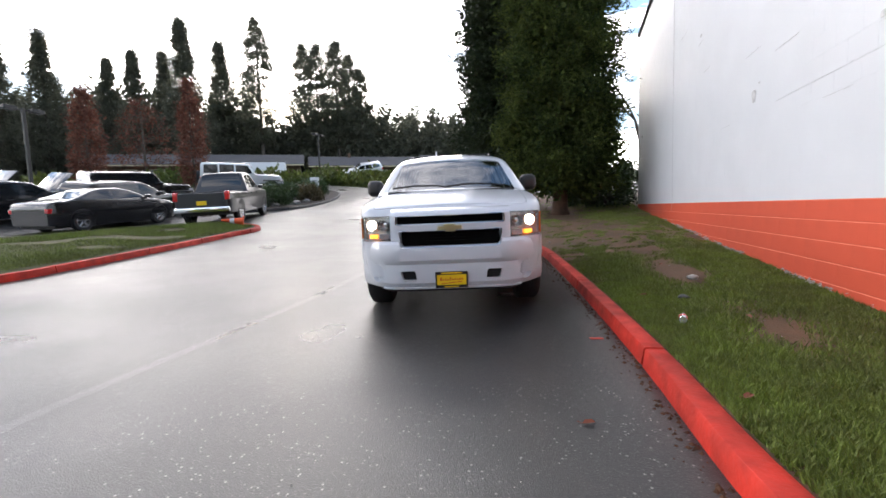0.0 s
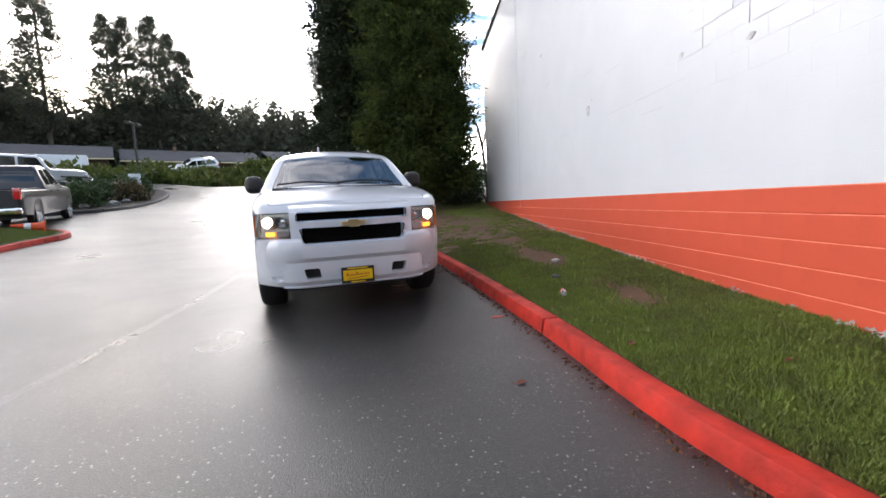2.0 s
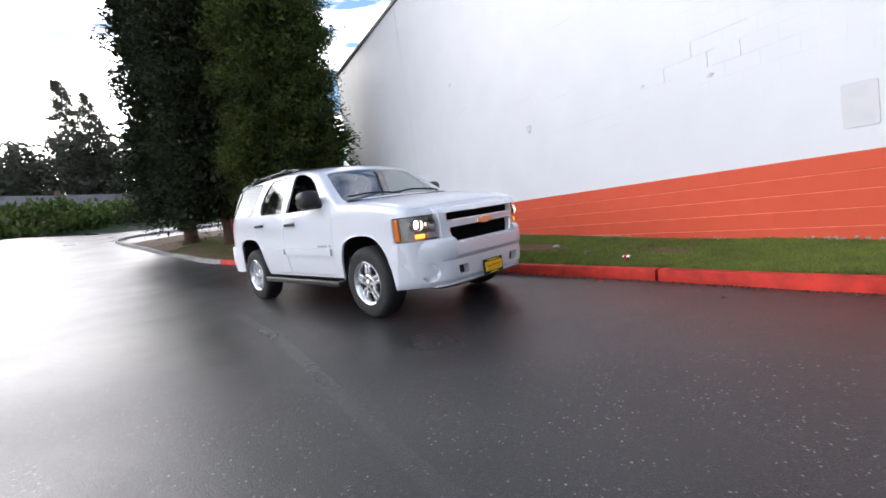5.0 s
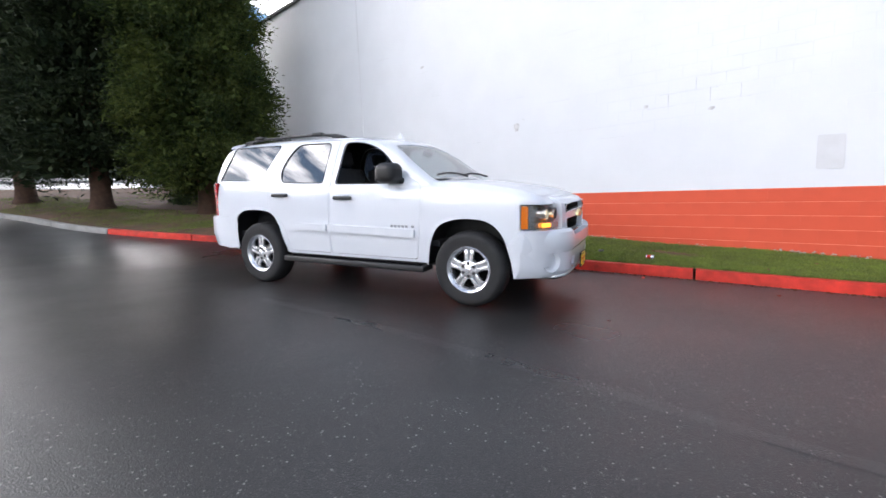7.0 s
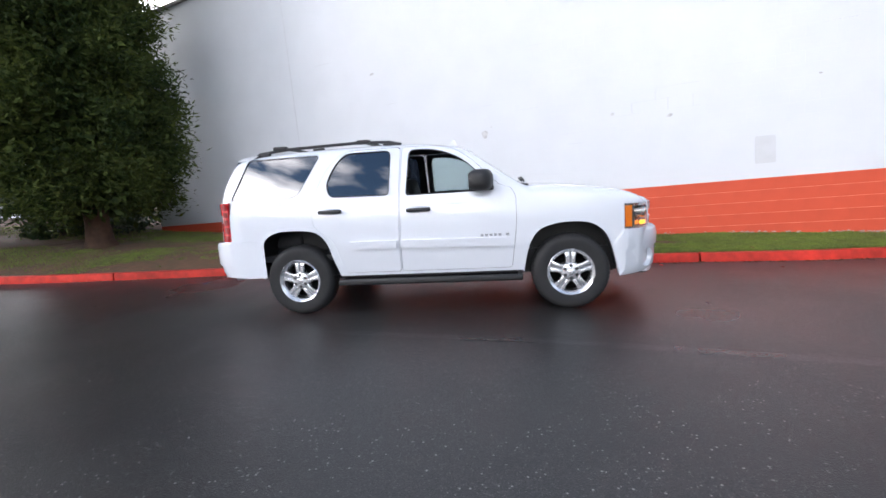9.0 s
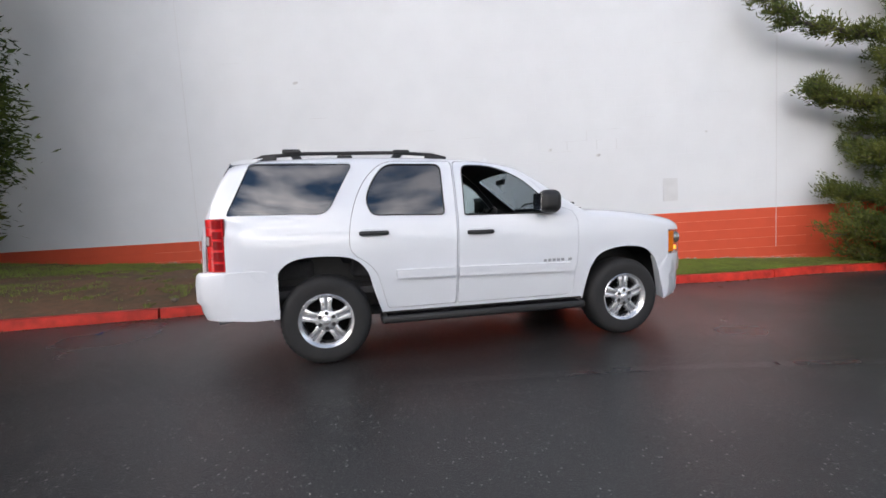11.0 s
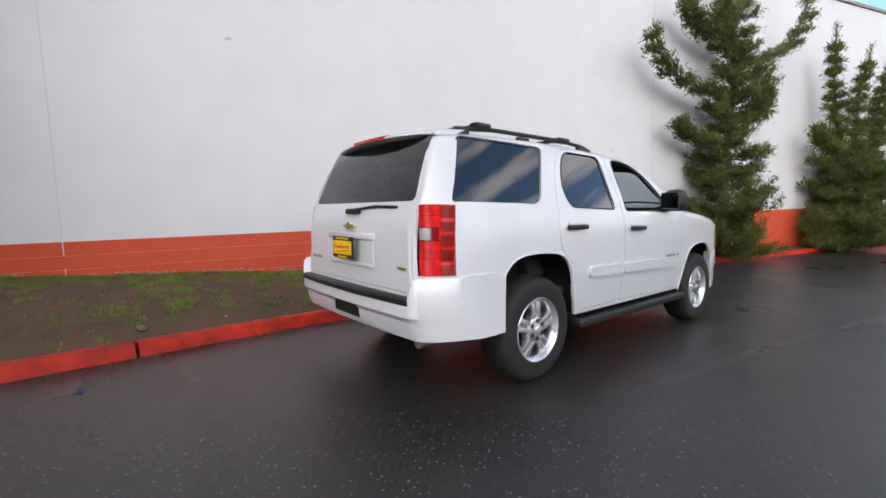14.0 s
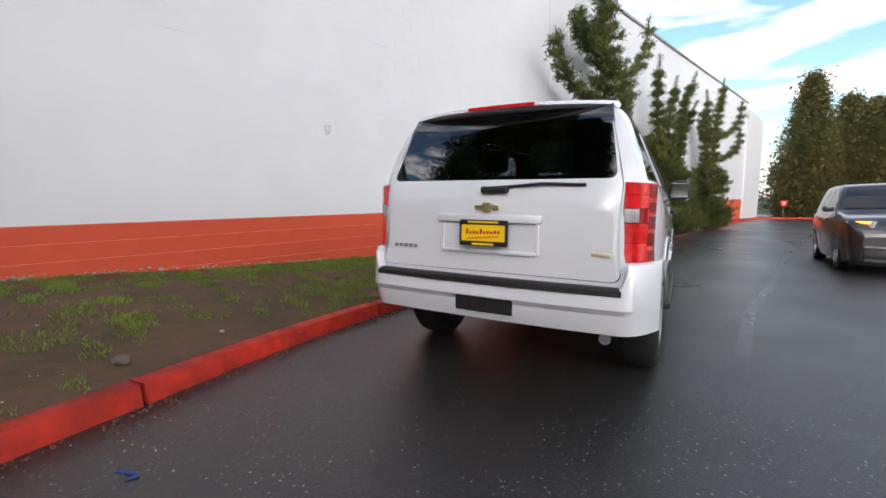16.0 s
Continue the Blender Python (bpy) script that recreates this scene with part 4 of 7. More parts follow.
def plate(parent, x, z, facing, tilt=0):
    """A yellow dealer plate in a black frame with bars for its writing."""
    holder = new("dealer_plate")
    holder.parent = parent
    holder.matrix_basis = Matrix.Translation((x, 0, z)) @ pose(0, 0, 0, 0, tilt, 0 if facing > 0 else 180)
    tagged(holder, "yellow dealer plate with unreadable red script")
    part("plate_frame", box(-0.008, 0.006, -0.158, 0.158, -0.080, 0.080, 0.004), M_BLACK_PLASTIC, holder)
    part("plate_face", box(0.0062, 0.009, -0.142, 0.142, -0.050, 0.050), M_YELLOW, holder)
    part("plate_strip", box(0.0064, 0.0085, -0.10, 0.10, 0.061, 0.073), M_YELLOW, holder)
    part("plate_strip", box(0.0064, 0.0085, -0.07, 0.07, -0.074, -0.062), M_YELLOW, holder)
    bm = box(0.0092, 0.011, -0.105, 0.10, -0.030, -0.024, m=pose(0, 0, 0, 5))
    for i in range(10):
        y, h = -0.11 + i * 0.023, (0.034, 0.016, 0.02, 0.014, 0.03, 0.016, 0.018, 0.014, 0.02, 0.016)[i]
        bm = join(bm, box(0.0092, 0.011, y, y + 0.013, -0.014 + 0.002 * i, -0.014 + 0.002 * i + h, m=pose(0, 0, 0, -3)))
    part("script_bar", bm, M_RED_INK, holder)
    return holder


def sweep_y(section_pts, nose, y_half, count=28, lift=None):
    """A bumper: a closed (x, z) section carried across the car; nose(y) shifts it backwards towards the sides."""
    bm = bmesh.new()
    rings = []
    for i in range(count + 1):
        y = y_half * math.sin(math.pi / 2 * (2 * i / count - 1))
        dx, shrink = nose(y)
        up = lift(y) if lift else 0.0
        rings.append([bm.verts.new((x + dx, y, z + shrink * (z - 0.6) + (up if z > 0.66 else 0.0))) for x, z in section_pts])
    k = len(section_pts)
    for a, b in zip(rings, rings[1:]):
        for j in range(k):
            bm.faces.new((a[j], b[j], b[(j + 1) % k], a[(j + 1) % k]))
    bm.faces.new(rings[0])
    bm.faces.new(list(reversed(rings[-1])))
    bmesh.ops.recalc_face_normals(bm, faces=bm.faces)
    return bm


def shrink(outline, gap):
    """The outline drawn in by about gap all round."""
    cx, cy = sum(p[0] for p in outline) / len(outline), sum(p[1] for p in outline) / len(outline)
    w = max(p[0] for p in outline) - min(p[0] for p in outline)
    h = max(p[1] for p in outline) - min(p[1] for p in outline)
    return [(cx + (x - cx) * (1 - 2 * gap / w), cy + (y - cy) * (1 - 2 * gap / h)) for x, y in outline]


def seat(parent, name, x, y0, y1, back, label):
    ob = new(name)
    ob.parent = parent
    tagged(ob, label)
    part("cushion", box(x - 0.25, x + 0.27, y0, y1, 0.72, 0.90, 0.05, 3), M_SEAT, ob, smooth=True, angle=60)
    part("backrest", box(-0.07, 0.07, y0, y1, 0.0, back, 0.05, 3, pose(x - 0.25, 0, 0.86, 0, -14)), M_SEAT, ob, smooth=True, angle=60)
    for yc in ((y0 + y1) / 2,) if y1 - y0 < 0.8 else (y0 + 0.28, y1 - 0.28):
        part("headrest", box(-0.05, 0.05, yc - 0.13, yc + 0.13, back + 0.04, back + 0.23, 0.04, 3, pose(x - 0.25, 0, 0.86, 0, -14)), M_SEAT, ob, smooth=True, angle=60)
    return ob


HEADLIGHT_PLAN = [(1.995, 0.952), (2.07, 0.944), (2.13, 0.924), (2.18, 0.888), (2.225, 0.834), (2.265, 0.765), (2.297, 0.685), (2.318, 0.592), (2.13, 0.592), (1.995, 0.84)]
TAIL_PLAN = [(-2.288, 0.942), (-2.344, 0.934), (-2.402, 0.916), (-2.455, 0.880), (-2.480, 0.838), (-2.484, 0.806), (-2.39, 0.796), (-2.288, 0.86)]


def suv(place):
    car = thing("sport_utility_vehicle", "clean white full-size sport utility vehicle parked on wet asphalt", "car", place)
    stations = sorted(set([round(float(v), 3) for v in np.linspace(-2.545, 2.28, 70)] + [x for x, _ in SUV["top"]] + [-2.53, -2.515, 2.26, 2.27]))
    body = part("body", loft(SUV, stations), [M_PAINT_WHITE, M_INTERIOR], car, "glossy white bodywork", smooth=True, angle=40, fix=False)
    mod = body.modifiers.new("skin", "SOLIDIFY")
    mod.thickness, mod.offset, mod.material_offset, mod.material_offset_rim = 0.02, -1, 1, 0
    me = bpy.data.meshes.new_from_object(body.evaluated_get(bpy.context.evaluated_depsgraph_get()))
    body.modifiers.clear()
    body.data = me
    holes = [prism(o, "y", -1.3, 1.3) for o in (QUARTER_WIN, REAR_WIN, FRONT_WIN)]
    holes += [prism(arch(x), "y", -1.3, 1.3) for x in (-1.473, 1.473)]
    shield = rounded([(0.46, -0.66), (1.03, -0.82), (1.03, 0.82), (0.46, 0.66)], 0.07)
    rear_glass = rounded([(-0.765, 1.328), (0.765, 1.328), (0.665, 1.770), (-0.665, 1.770)], 0.05)
    holes += [prism(shield, "z", 1.28, 2.2), prism(rear_glass, "x", -2.8, -2.15)]
    for s in (-1, 1):
        holes.append(prism([(x - 0.004, s * (y + 0.03)) if y > 0.9 else (x + 0.03, s * y) for x, y in HEADLIGHT_PLAN], "z", 0.806, 1.058))
        holes.append(prism([(x - 0.03 if i in (2, 3, 4, 5) else x + 0.004, s * (y + (0.05 if i < 4 else 0))) for i, (x, y) in enumerate(TAIL_PLAN)], "z", 0.864, 1.306))
    body.data = cut(body, holes)
    hood = rounded([(1.075, -0.80), (2.17, -0.79), (2.17, 0.79), (1.075, 0.80)], 0.06)
    gate = rounded([(-0.785, 0.75), (0.785, 0.75), (0.80, 1.30), (0.66, 1.79), (-0.66, 1.79), (-0.80, 1.30)], 0.05)
    whole = body.data
    panels = []
    for side in (-1, 1):
        for name, outline in (("rear_door", REAR_DOOR), ("front_door", FRONT_DOOR)):
            panels.append((name, prism(outline, "y", side * 0.45, side * 1.3), prism(shrink(outline, 0.0045), "y", side * 0.45, side * 1.3)))
    panels.append(("bonnet", prism(hood, "z", 1.08, 1.6), prism(shrink(hood, 0.005), "z", 1.08, 1.6)))
    panels.append(("tailgate", prism(gate, "x", -2.8, -2.24), prism(shrink(gate, 0.005), "x", -2.8, -2.24)))
    for name, full, less in panels:
        p = new(name, whole)
        p.parent = car
        p.data = cut(p, [less], "INTERSECT")
        p.data.set_sharp_from_angle(angle=radians(32))
    body.data = cut(body, [full for _, full, _ in panels])
    body.data.set_sharp_from_angle(angle=radians(32))
    # glass
    for side in (-1, 1):
        on_side(shrink(QUARTER_WIN, -0.012), side, -0.006, M_GLASS_DARK, "window", car, "dark privacy glass", 0.004)
        on_side(shrink(REAR_WIN, -0.012), side, -0.006, M_GLASS_DARK, "window", car, "dark privacy glass", 0.004)
        for outline, name in ((QUARTER_WIN, "window_seal"), (REAR_WIN, "window_seal"), (FRONT_WIN, "window_seal")):
            ring = [(x, side * (suv_side(x, z) + 0.001), z) for x, z in outline]
            part(name, tube(ring + ring[:1], 0.003 if outline is QUARTER_WIN else 0.006, 6), M_BLACK_PLASTIC, car)
    on_side(shrink(FRONT_WIN, -0.012), 1, -0.006, M_GLASS_CLEAR, "window", car, "clear glass", 0.004)
    # glass is bent to the body: a fine grid over each opening
    def shield_z(x, y):
        half = section(x, SUV)
        return float(np.interp(abs(y), [p[0] for p in reversed(half)], [p[1] for p in reversed(half)]))
    verts, faces = [], []
    for i in range(15):
        x = 0.445 + (1.04 - 0.445) * i / 14
        w = 0.675 + 0.16 * i / 14
        verts += [(x, -w + 2 * w * j / 20, shield_z(x, -w + 2 * w * j / 20) - 0.008) for j in range(21)]
    faces = [(i * 21 + j, (i + 1) * 21 + j, (i + 1) * 21 + j + 1, i * 21 + j + 1) for i in range(14) for j in range(20)]
    mesh_object("windscreen", verts, faces, M_GLASS_SHIELD, car, "raked windscreen", smooth=True)
    verts = []
    for i in range(13):
        z = 1.312 + (1.780 - 1.312) * i / 12
        w = 0.782 - 0.108 * i / 12
        x = float(np.interp(z, [1.20, 1.32, 1.50, 1.69, 1.79], [-2.545, -2.50, -2.42, -2.33, -2.26]))
        verts += [(x + 0.012 + 0.012 * (abs(-1 + 2 * j / 18)) ** 2.5, -w + 2 * w * j / 18, z) for j in range(19)]
    faces = [(i * 19 + j, (i + 1) * 19 + j, (i + 1) * 19 + j + 1, i * 19 + j + 1) for i in range(12) for j in range(18)]
    mesh_object("rear_window", verts, faces, M_GLASS_DARK, car, "dark tinted rear window", smooth=True)
    # wheels, wells and underside
    for x in (-1.473, 1.473):
        for s in (-1, 1):
            wheel(car, (x, s * 0.845, 0.392), s)
            bm = prism(arch(x, 0.022)[1:-1], "y", s * 0.56, s * 0.925)
            bmesh.ops.delete(bm, geom=[f for f in bm.faces if all(abs(v.co.y - s * 0.925) < 1e-4 for v in f.verts) or all(v.co.z < 0.43 for v in f.verts)], context="FACES")
            part("wheel_liner", bm, M_BLACK_PLASTIC, car, "black wheel-well liner")
            outline = arch(x)[1:-1]
            lip = [(px, s * (suv_side(px, pz) + (0.010 if px < -1.9 or px > 1.88 else 0.002)), pz) for px, pz in outline if pz > 0.36]
            part("arch_lip", tube(lip, 0.006, 6), M_PAINT_WHITE, car, smooth=True)
    part("underbody", join(box(-1.3, 2.05, -0.62, 0.62, 0.34, 0.60), box(-2.35, -1.3, -0.60, 0.60, 0.44, 0.62), box(-0.98, 0.98, -0.90, 0.90, 0.40, 0.62)), M_BLACK_PLASTIC, car)
    part("cabin_floor", box(-2.4, 1.1, -0.86, 0.86, 0.60, 0.66), M_INTERIOR, car)
    part("axle", tube([(-1.473, -0.75, 0.36), (-1.473, 0.75, 0.36)], 0.07), M_BLACK_PLASTIC, car)
    # sides
    for s in (-1, 1):
        for x0, x1, z in ((-1.165, -0.905, 1.145), (-0.19, 0.068, 1.118)):
            y = s * suv_side((x0 + x1) / 2, z)
            h = new("door_handle")
            h.parent = car
            part("handle_cup", box(x0 + 0.03, x1 - 0.03, y - 0.004, y + 0.004, z - 0.035, z + 0.04, 0.003), M_PAINT_WHITE, h)
            part("handle_bar", box(x0, x1, y + s * 0.006, y + s * 0.042, z - 0.02, z + 0.018, 0.014, 3), M_BLACK_PLASTIC, h, "black grab handle", smooth=True, angle=60)
        for x0, x1, za, zb, drop in ((-0.85, -0.325, 0.728, 0.812, 0.004), (-0.275, 0.865, 0.718, 0.808, 0.02)):
            on_side(rounded([(x0, za), (x1, za - drop), (x1 + 0.01, zb - drop), (x0, zb)], 0.02), s, 0.026, M_PAINT_WHITE, "side_moulding", car, "", 0.03)
        board = box(-1.0, 0.99, s * 0.80, s * 1.03, 0.335, 0.40, 0.018, 3)
        rb = part("running_board", board, M_BLACK_PLASTIC, car, "black ribbed running board", smooth=True, angle=40)
        for i in range(6):
            part("tread_rib", box(-0.95, 0.94, s * (0.90 + i * 0.02), s * (0.908 + i * 0.02), 0.400, 0.406), M_BLACK_GLOSS, rb)
        for x, w in ((0.572, 0.030), (0.618, 0.030), (0.664, 0.030), (0.710, 0.030), (0.756, 0.030), (0.832, 0.034)):
            on_side([(x, 0.803), (x + w, 0.802), (x + w, 0.828), (x, 0.829)], s, 0.004, M_ALLOY_DARK, "badge_bar", car, "small grey lettering bars", 0.006)
        mir = new("door_mirror")
        mir.parent = car
        shell = box(0.52, 0.74, s * 0.93, s * 1.15, 1.272, 1.488, 0.075, 5)
        for v in shell.verts:
            v.co.x -= 0.25 * max(0.0, abs(v.co.y) - 0.95)
        part("mirror_shell", shell, M_BLACK_PLASTIC, mir, "black mirror housing", smooth=True, angle=70)
        part("mirror_arm", box(0.60, 0.73, s * 0.86, s * 0.97, 1.27, 1.33, 0.02, 2), M_BLACK_PLASTIC, mir, smooth=True, angle=60)
        part("mirror_glass", box(0.485, 0.49, s * 0.95, s * 1.12, 1.30, 1.455, 0.002), M_CHROME, mir, "mirror glass")
    # roof rack
    for s in (-1, 1):
        pts = [(-2.05, s * 0.60, 1.815), (-1.95, s * 0.60, 1.85), (-1.6, s * 0.60, 1.878), (-0.75, s * 0.60, 1.888), (-0.42, s * 0.60, 1.868), (-0.28, s * 0.60, 1.835)]
        part("roof_rail", tube(pts, 0.017, 8), M_BLACK_PLASTIC, car, "black roof rail", smooth=True)
        for x in (-1.92, -1.25, -0.42):
            part("rail_foot", box(x - 0.07, x + 0.07, s * 0.58, s * 0.62, 1.80, 1.862, 0.012), M_BLACK_PLASTIC, car)
    for x in (-1.72, -0.72):
        part("cross_bar", box(x - 0.045, x + 0.045, -0.59, 0.59, 1.889, 1.910, 0.009, 3), M_BLACK_PLASTIC, car, "black roof cross bar", smooth=True)
        for s in (-1, 1):
            part("bar_clamp", box(x - 0.08, x + 0.08, s * 0.55, s * 0.635, 1.870, 1.914, 0.016, 3), M_BLACK_PLASTIC, car, smooth=True)
    part("antenna", prism([(0.20, 1.825), (0.30, 1.805), (0.27, 1.87), (0.245, 1.885)], "y", -0.212, -0.188, 0.006), M_PAINT_WHITE, car)
    # front end
    def nose_curve(half, depth, corner):
        return lambda y: (-(depth * (abs(y) / half) ** 2 + corner * max(0.0, (abs(y) / half - 0.72) / 0.28) ** 2.2), 0.0)
    def bumper_nose(y):
        u = abs(y) / 0.944
        return -(0.04 * u * u + 0.36 * max(0.0, (u - 0.48) / 0.52) ** 2.2), 0.0
    fascia = part("grille_surround", sweep_y([(2.20, 0.70), (2.37, 0.715), (2.387, 0.80), (2.388, 1.00), (2.378, 1.058), (2.345, 1.092), (2.27, 1.118), (2.16, 1.118)], nose_curve(0.60, 0.045, 0.02), 0.595), M_PAINT_WHITE, car, "white grille surround", smooth=True, angle=40)
    upper = rounded([(-0.535, 0.968), (0.535, 0.968), (0.535, 1.052), (-0.535, 1.052)], 0.02)
    lower = rounded([(-0.475, 0.745), (0.475, 0.745), (0.515, 0.905), (-0.515, 0.905)], 0.03)
    fascia.data = cut(fascia, [prism(upper, "x", 2.25, 2.6), prism(lower, "x", 2.25, 2.6)])
    fascia.data.set_sharp_from_angle(angle=radians(32))
    for z0, z1, half in ((0.972, 1.048, 0.525), (0.75, 0.90, 0.49)):
        g = part("grille", box(2.284, 2.300, -half, half, z0, z1), M_GRILLE, car, "black mesh grille")
        n = round((z1 - z0) / 0.028)
        for i in range(n):
            z = z0 + (i + 0.5) * (z1 - z0) / n
            part("grille_slat", sweep_y([(2.300, z - 0.004), (2.312, z - 0.003), (2.313, z + 0.003), (2.300, z + 0.004)], nose_curve(0.60, 0.045, 0.02), half * 0.99, 12), M_GRILLE, g)
    for outline in (upper, lower):
        ring = [(2.389 - 0.045 * (abs(y) / 0.6) ** 2, y, z) for y, z in outline]
        part("grille_trim", tube(ring + ring[:1], 0.006, 6), M_CHROME, car, "thin bright trim")
    part("badge", prism(rounded([(-0.125, 0.905), (-0.045, 0.905), (-0.045, 0.892), (0.055, 0.892), (0.055, 0.912), (0.125, 0.912), (0.115, 0.953), (0.045, 0.953), (0.045, 0.968), (-0.055, 0.968), (-0.055, 0.948), (-0.115, 0.948)], 0.006, 2), "x", 2.380, 2.412, 0.005), M_GOLD, car, "plain gold badge")
    bumper = part("front_bumper", sweep_y([(2.16, 0.79), (2.33, 0.812), (2.405, 0.808), (2.438, 0.780), (2.452, 0.72), (2.450, 0.62), (2.422, 0.578), (2.428, 0.50), (2.415, 0.39), (2.36, 0.335), (2.20, 0.36)], bumper_nose, 0.954, 72), M_PAINT_WHITE, car, "white front bumper", smooth=True, angle=40)
    pockets = []
    for s in (-1, 1):
        pockets.append(prism(rounded([(s * 0.34, 0.42), (s * 0.475, 0.42), (s * 0.50, 0.515), (s * 0.355, 0.515)], 0.02), "x", 2.25, 2.6))
        fog_cut = lathe([(0.0, 0.3), (0.098, 0.3), (0.098, 0.0), (0.078, -0.036), (0.0, -0.036)], 24, "x")
        bmesh.ops.transform(fog_cut, matrix=Matrix.Translation((2.266, s * 0.748, 0.482)) @ pose(0, 0, 0, 0, 0, s * 44), verts=fog_cut.verts)
        pockets.append(fog_cut)
    pockets.append(prism(arch(1.473), "y", -1.3, 1.3))
    pockets.append(prism(rounded([(-0.485, 0.742), (0.485, 0.742), (0.535, 0.93), (-0.535, 0.93)], 0.03), "x", 2.26, 2.6))
    bumper.data = cut(bumper, pockets)
    bumper.data.set_sharp_from_angle(angle=radians(32))
    part("lower_valance", sweep_y([(2.20, 0.30), (2.35, 0.30), (2.36, 0.352), (2.20, 0.36)], bumper_nose, 0.66), M_BLACK_PLASTIC, car, "black lower valance")
    part("valance_lip", sweep_y([(2.32, 0.322), (2.392, 0.326), (2.396, 0.338), (2.32, 0.35)], bumper_nose, 0.70), M_PAINT_WHITE, car, "thin white lip")
    for s in (-1, 1):
        part("tow_pocket", box(2.26, 2.34, s * 0.33, s * 0.51, 0.41, 0.52), M_BLACK_PLASTIC, car, "black tow-hook opening")
        fog = lathe([(0.0, 0.010), (0.050, 0.008), (0.058, 0.0), (0.058, -0.03)], 20, "x")
        bmesh.ops.transform(fog, matrix=Matrix.Translation((2.238, s * 0.726, 0.482)) @ pose(0, 0, 0, 0, 0, s * 44), verts=fog.verts)
        part("fog_lamp_blank", fog, M_PAINT_WHITE, car, smooth=True)
        plan = HEADLIGHT_PLAN
        lamp = new("headlight")
        lamp.parent = car
        body_l = prism([(x - 0.060 if y < 0.93 else x + 0.004, s * (y - 0.028)) for x, y in plan], "z", 0.812, 1.052, 0.006)
        for v in body_l.verts:
            v.co.x -= 0.28 * max(0.0, v.co.z - 0.93) * 0.6
        part("reflector", body_l, M_REFLECTOR, lamp, "grey reflector")
        glass_l = prism([(x, s * y) for x, y in plan], "z", 0.808, 1.056, 0.01)
        for v in glass_l.verts:
            v.co.x -= 0.28 * max(0.0, v.co.z - 0.93) * 0.6
        part("lens", glass_l, M_LENS, lamp, "clear lens")
        for yy, rr, mm, nm, xx in ((0.790, 0.050, M_LAMP, "main_beam", 2.160), (0.675, 0.048, M_CHROME, "high_beam", 2.215)):
            disc = lathe([(0.0, 0.012), (rr * 0.7, 0.010), (rr, 0.0), (rr, -0.03)], 24, "x")
            bmesh.ops.transform(disc, matrix=Matrix.Translation((xx, s * yy, 0.965)) @ pose(0, 0, 0, 0, 0, s * 20), verts=disc.verts)
            bowl = lathe([(rr, -0.03), (rr * 1.12, 0.062), (rr * 1.22, 0.062), (rr * 1.1, -0.03)], 24, "x", False)
            bmesh.ops.transform(bowl, matrix=Matrix.Translation((xx, s * yy, 0.965)) @ pose(0, 0, 0, 0, 0, s * 4), verts=bowl.verts)
            part("lamp_bowl", bowl, M_REFLECTOR, lamp, "bright lamp bowl", smooth=True)
            part(nm, disc, mm, lamp, "lit warm lamp" if mm is M_LAMP else "chrome bowl", smooth=True)
        part("turn_signal", box(-0.02, 0.012, -0.048, 0.048, 0.834, 0.874, 0.008, 2, Matrix.Translation((2.218, s * 0.785, 0)) @ pose(0, 0, 0, 0, 0, s * 36)), M_AMBER_LIT, lamp, "lit amber lamp")
        part("signal_base", box(-0.02, 0.010, -0.06, 0.06, 0.826, 0.882, 0.006, 2, Matrix.Translation((2.268, s * 0.665, 0)) @ pose(0, 0, 0, 0, 0, s * 18)), M_CLEAR_LENS, lamp)
        part("side_marker", box(2.008, 2.075, s * 0.922, s * 0.938, 0.825, 1.040, 0.004), M_AMBER, lamp, "amber side marker")
    plate(car, 2.452, 0.425, 1)
    for y, x0 in ((-0.40, 1.06), (0.28, 1.06)):
        pts = [(1.07, y + 0.40, 1.345), (1.04, y + 0.2, 1.375), (1.02, y - 0.05, 1.385), (1.03, y - 0.34, 1.36)]
        part("wiper", tube(pts, 0.012, 6), M_BLACK_PLASTIC, car, "black wiper")
    part("cowl", box(1.015, 1.085, -0.80, 0.80, 1.27, 1.318, 0.01), M_BLACK_PLASTIC, car, "black cowl panel")
    # rear end
    rear = part("rear_bumper", sweep_y([(-2.20, 0.70), (-2.50, 0.715), (-2.56, 0.728), (-2.625, 0.722), (-2.645, 0.70), (-2.645, 0.61), (-2.610, 0.575), (-2.600, 0.52), (-2.565, 0.455), (-2.40, 0.440), (-2.20, 0.445)],
                                      lambda y: (0.05 * (abs(y) / 0.982) ** 2 + 0.30 * max(0.0, (abs(y) / 0.982 - 0.76) / 0.24) ** 2.6, 0.0), 0.982, 120, lambda y: 0.135 * min(1.0, max(0.0, (abs(y) - 0.785) / 0.05))), M_PAINT_WHITE, car, "white rear bumper", smooth=True, angle=40)
    rear.data = cut(rear, [prism(rounded([(-0.19, 0.505), (0.19, 0.505), (0.20, 0.605), (-0.20, 0.605)], 0.015), "x", -2.8, -2.585)])
    rear.data.set_sharp_from_angle(angle=radians(32))
    for s in (-1, 1):
        side_skin(0.455, 0.86, -2.33, lambda z: lerp([(0.44, -1.908), (0.58, -1.915), (0.70, -1.897), (0.76, -1.89), (0.81, -1.90), (0.86, -1.95)], z), s, 0.012, M_PAINT_WHITE, "bumper_side", car)
        side_skin(0.36, 0.803, 2.055, lambda z: lerp([(0.36, 1.944), (0.56, 1.908), (0.65, 1.878), (0.70, 1.905), (0.76, 1.96), (0.81, 1.985)], z), s, 0.010, M_PAINT_WHITE, "bumper_side", car)
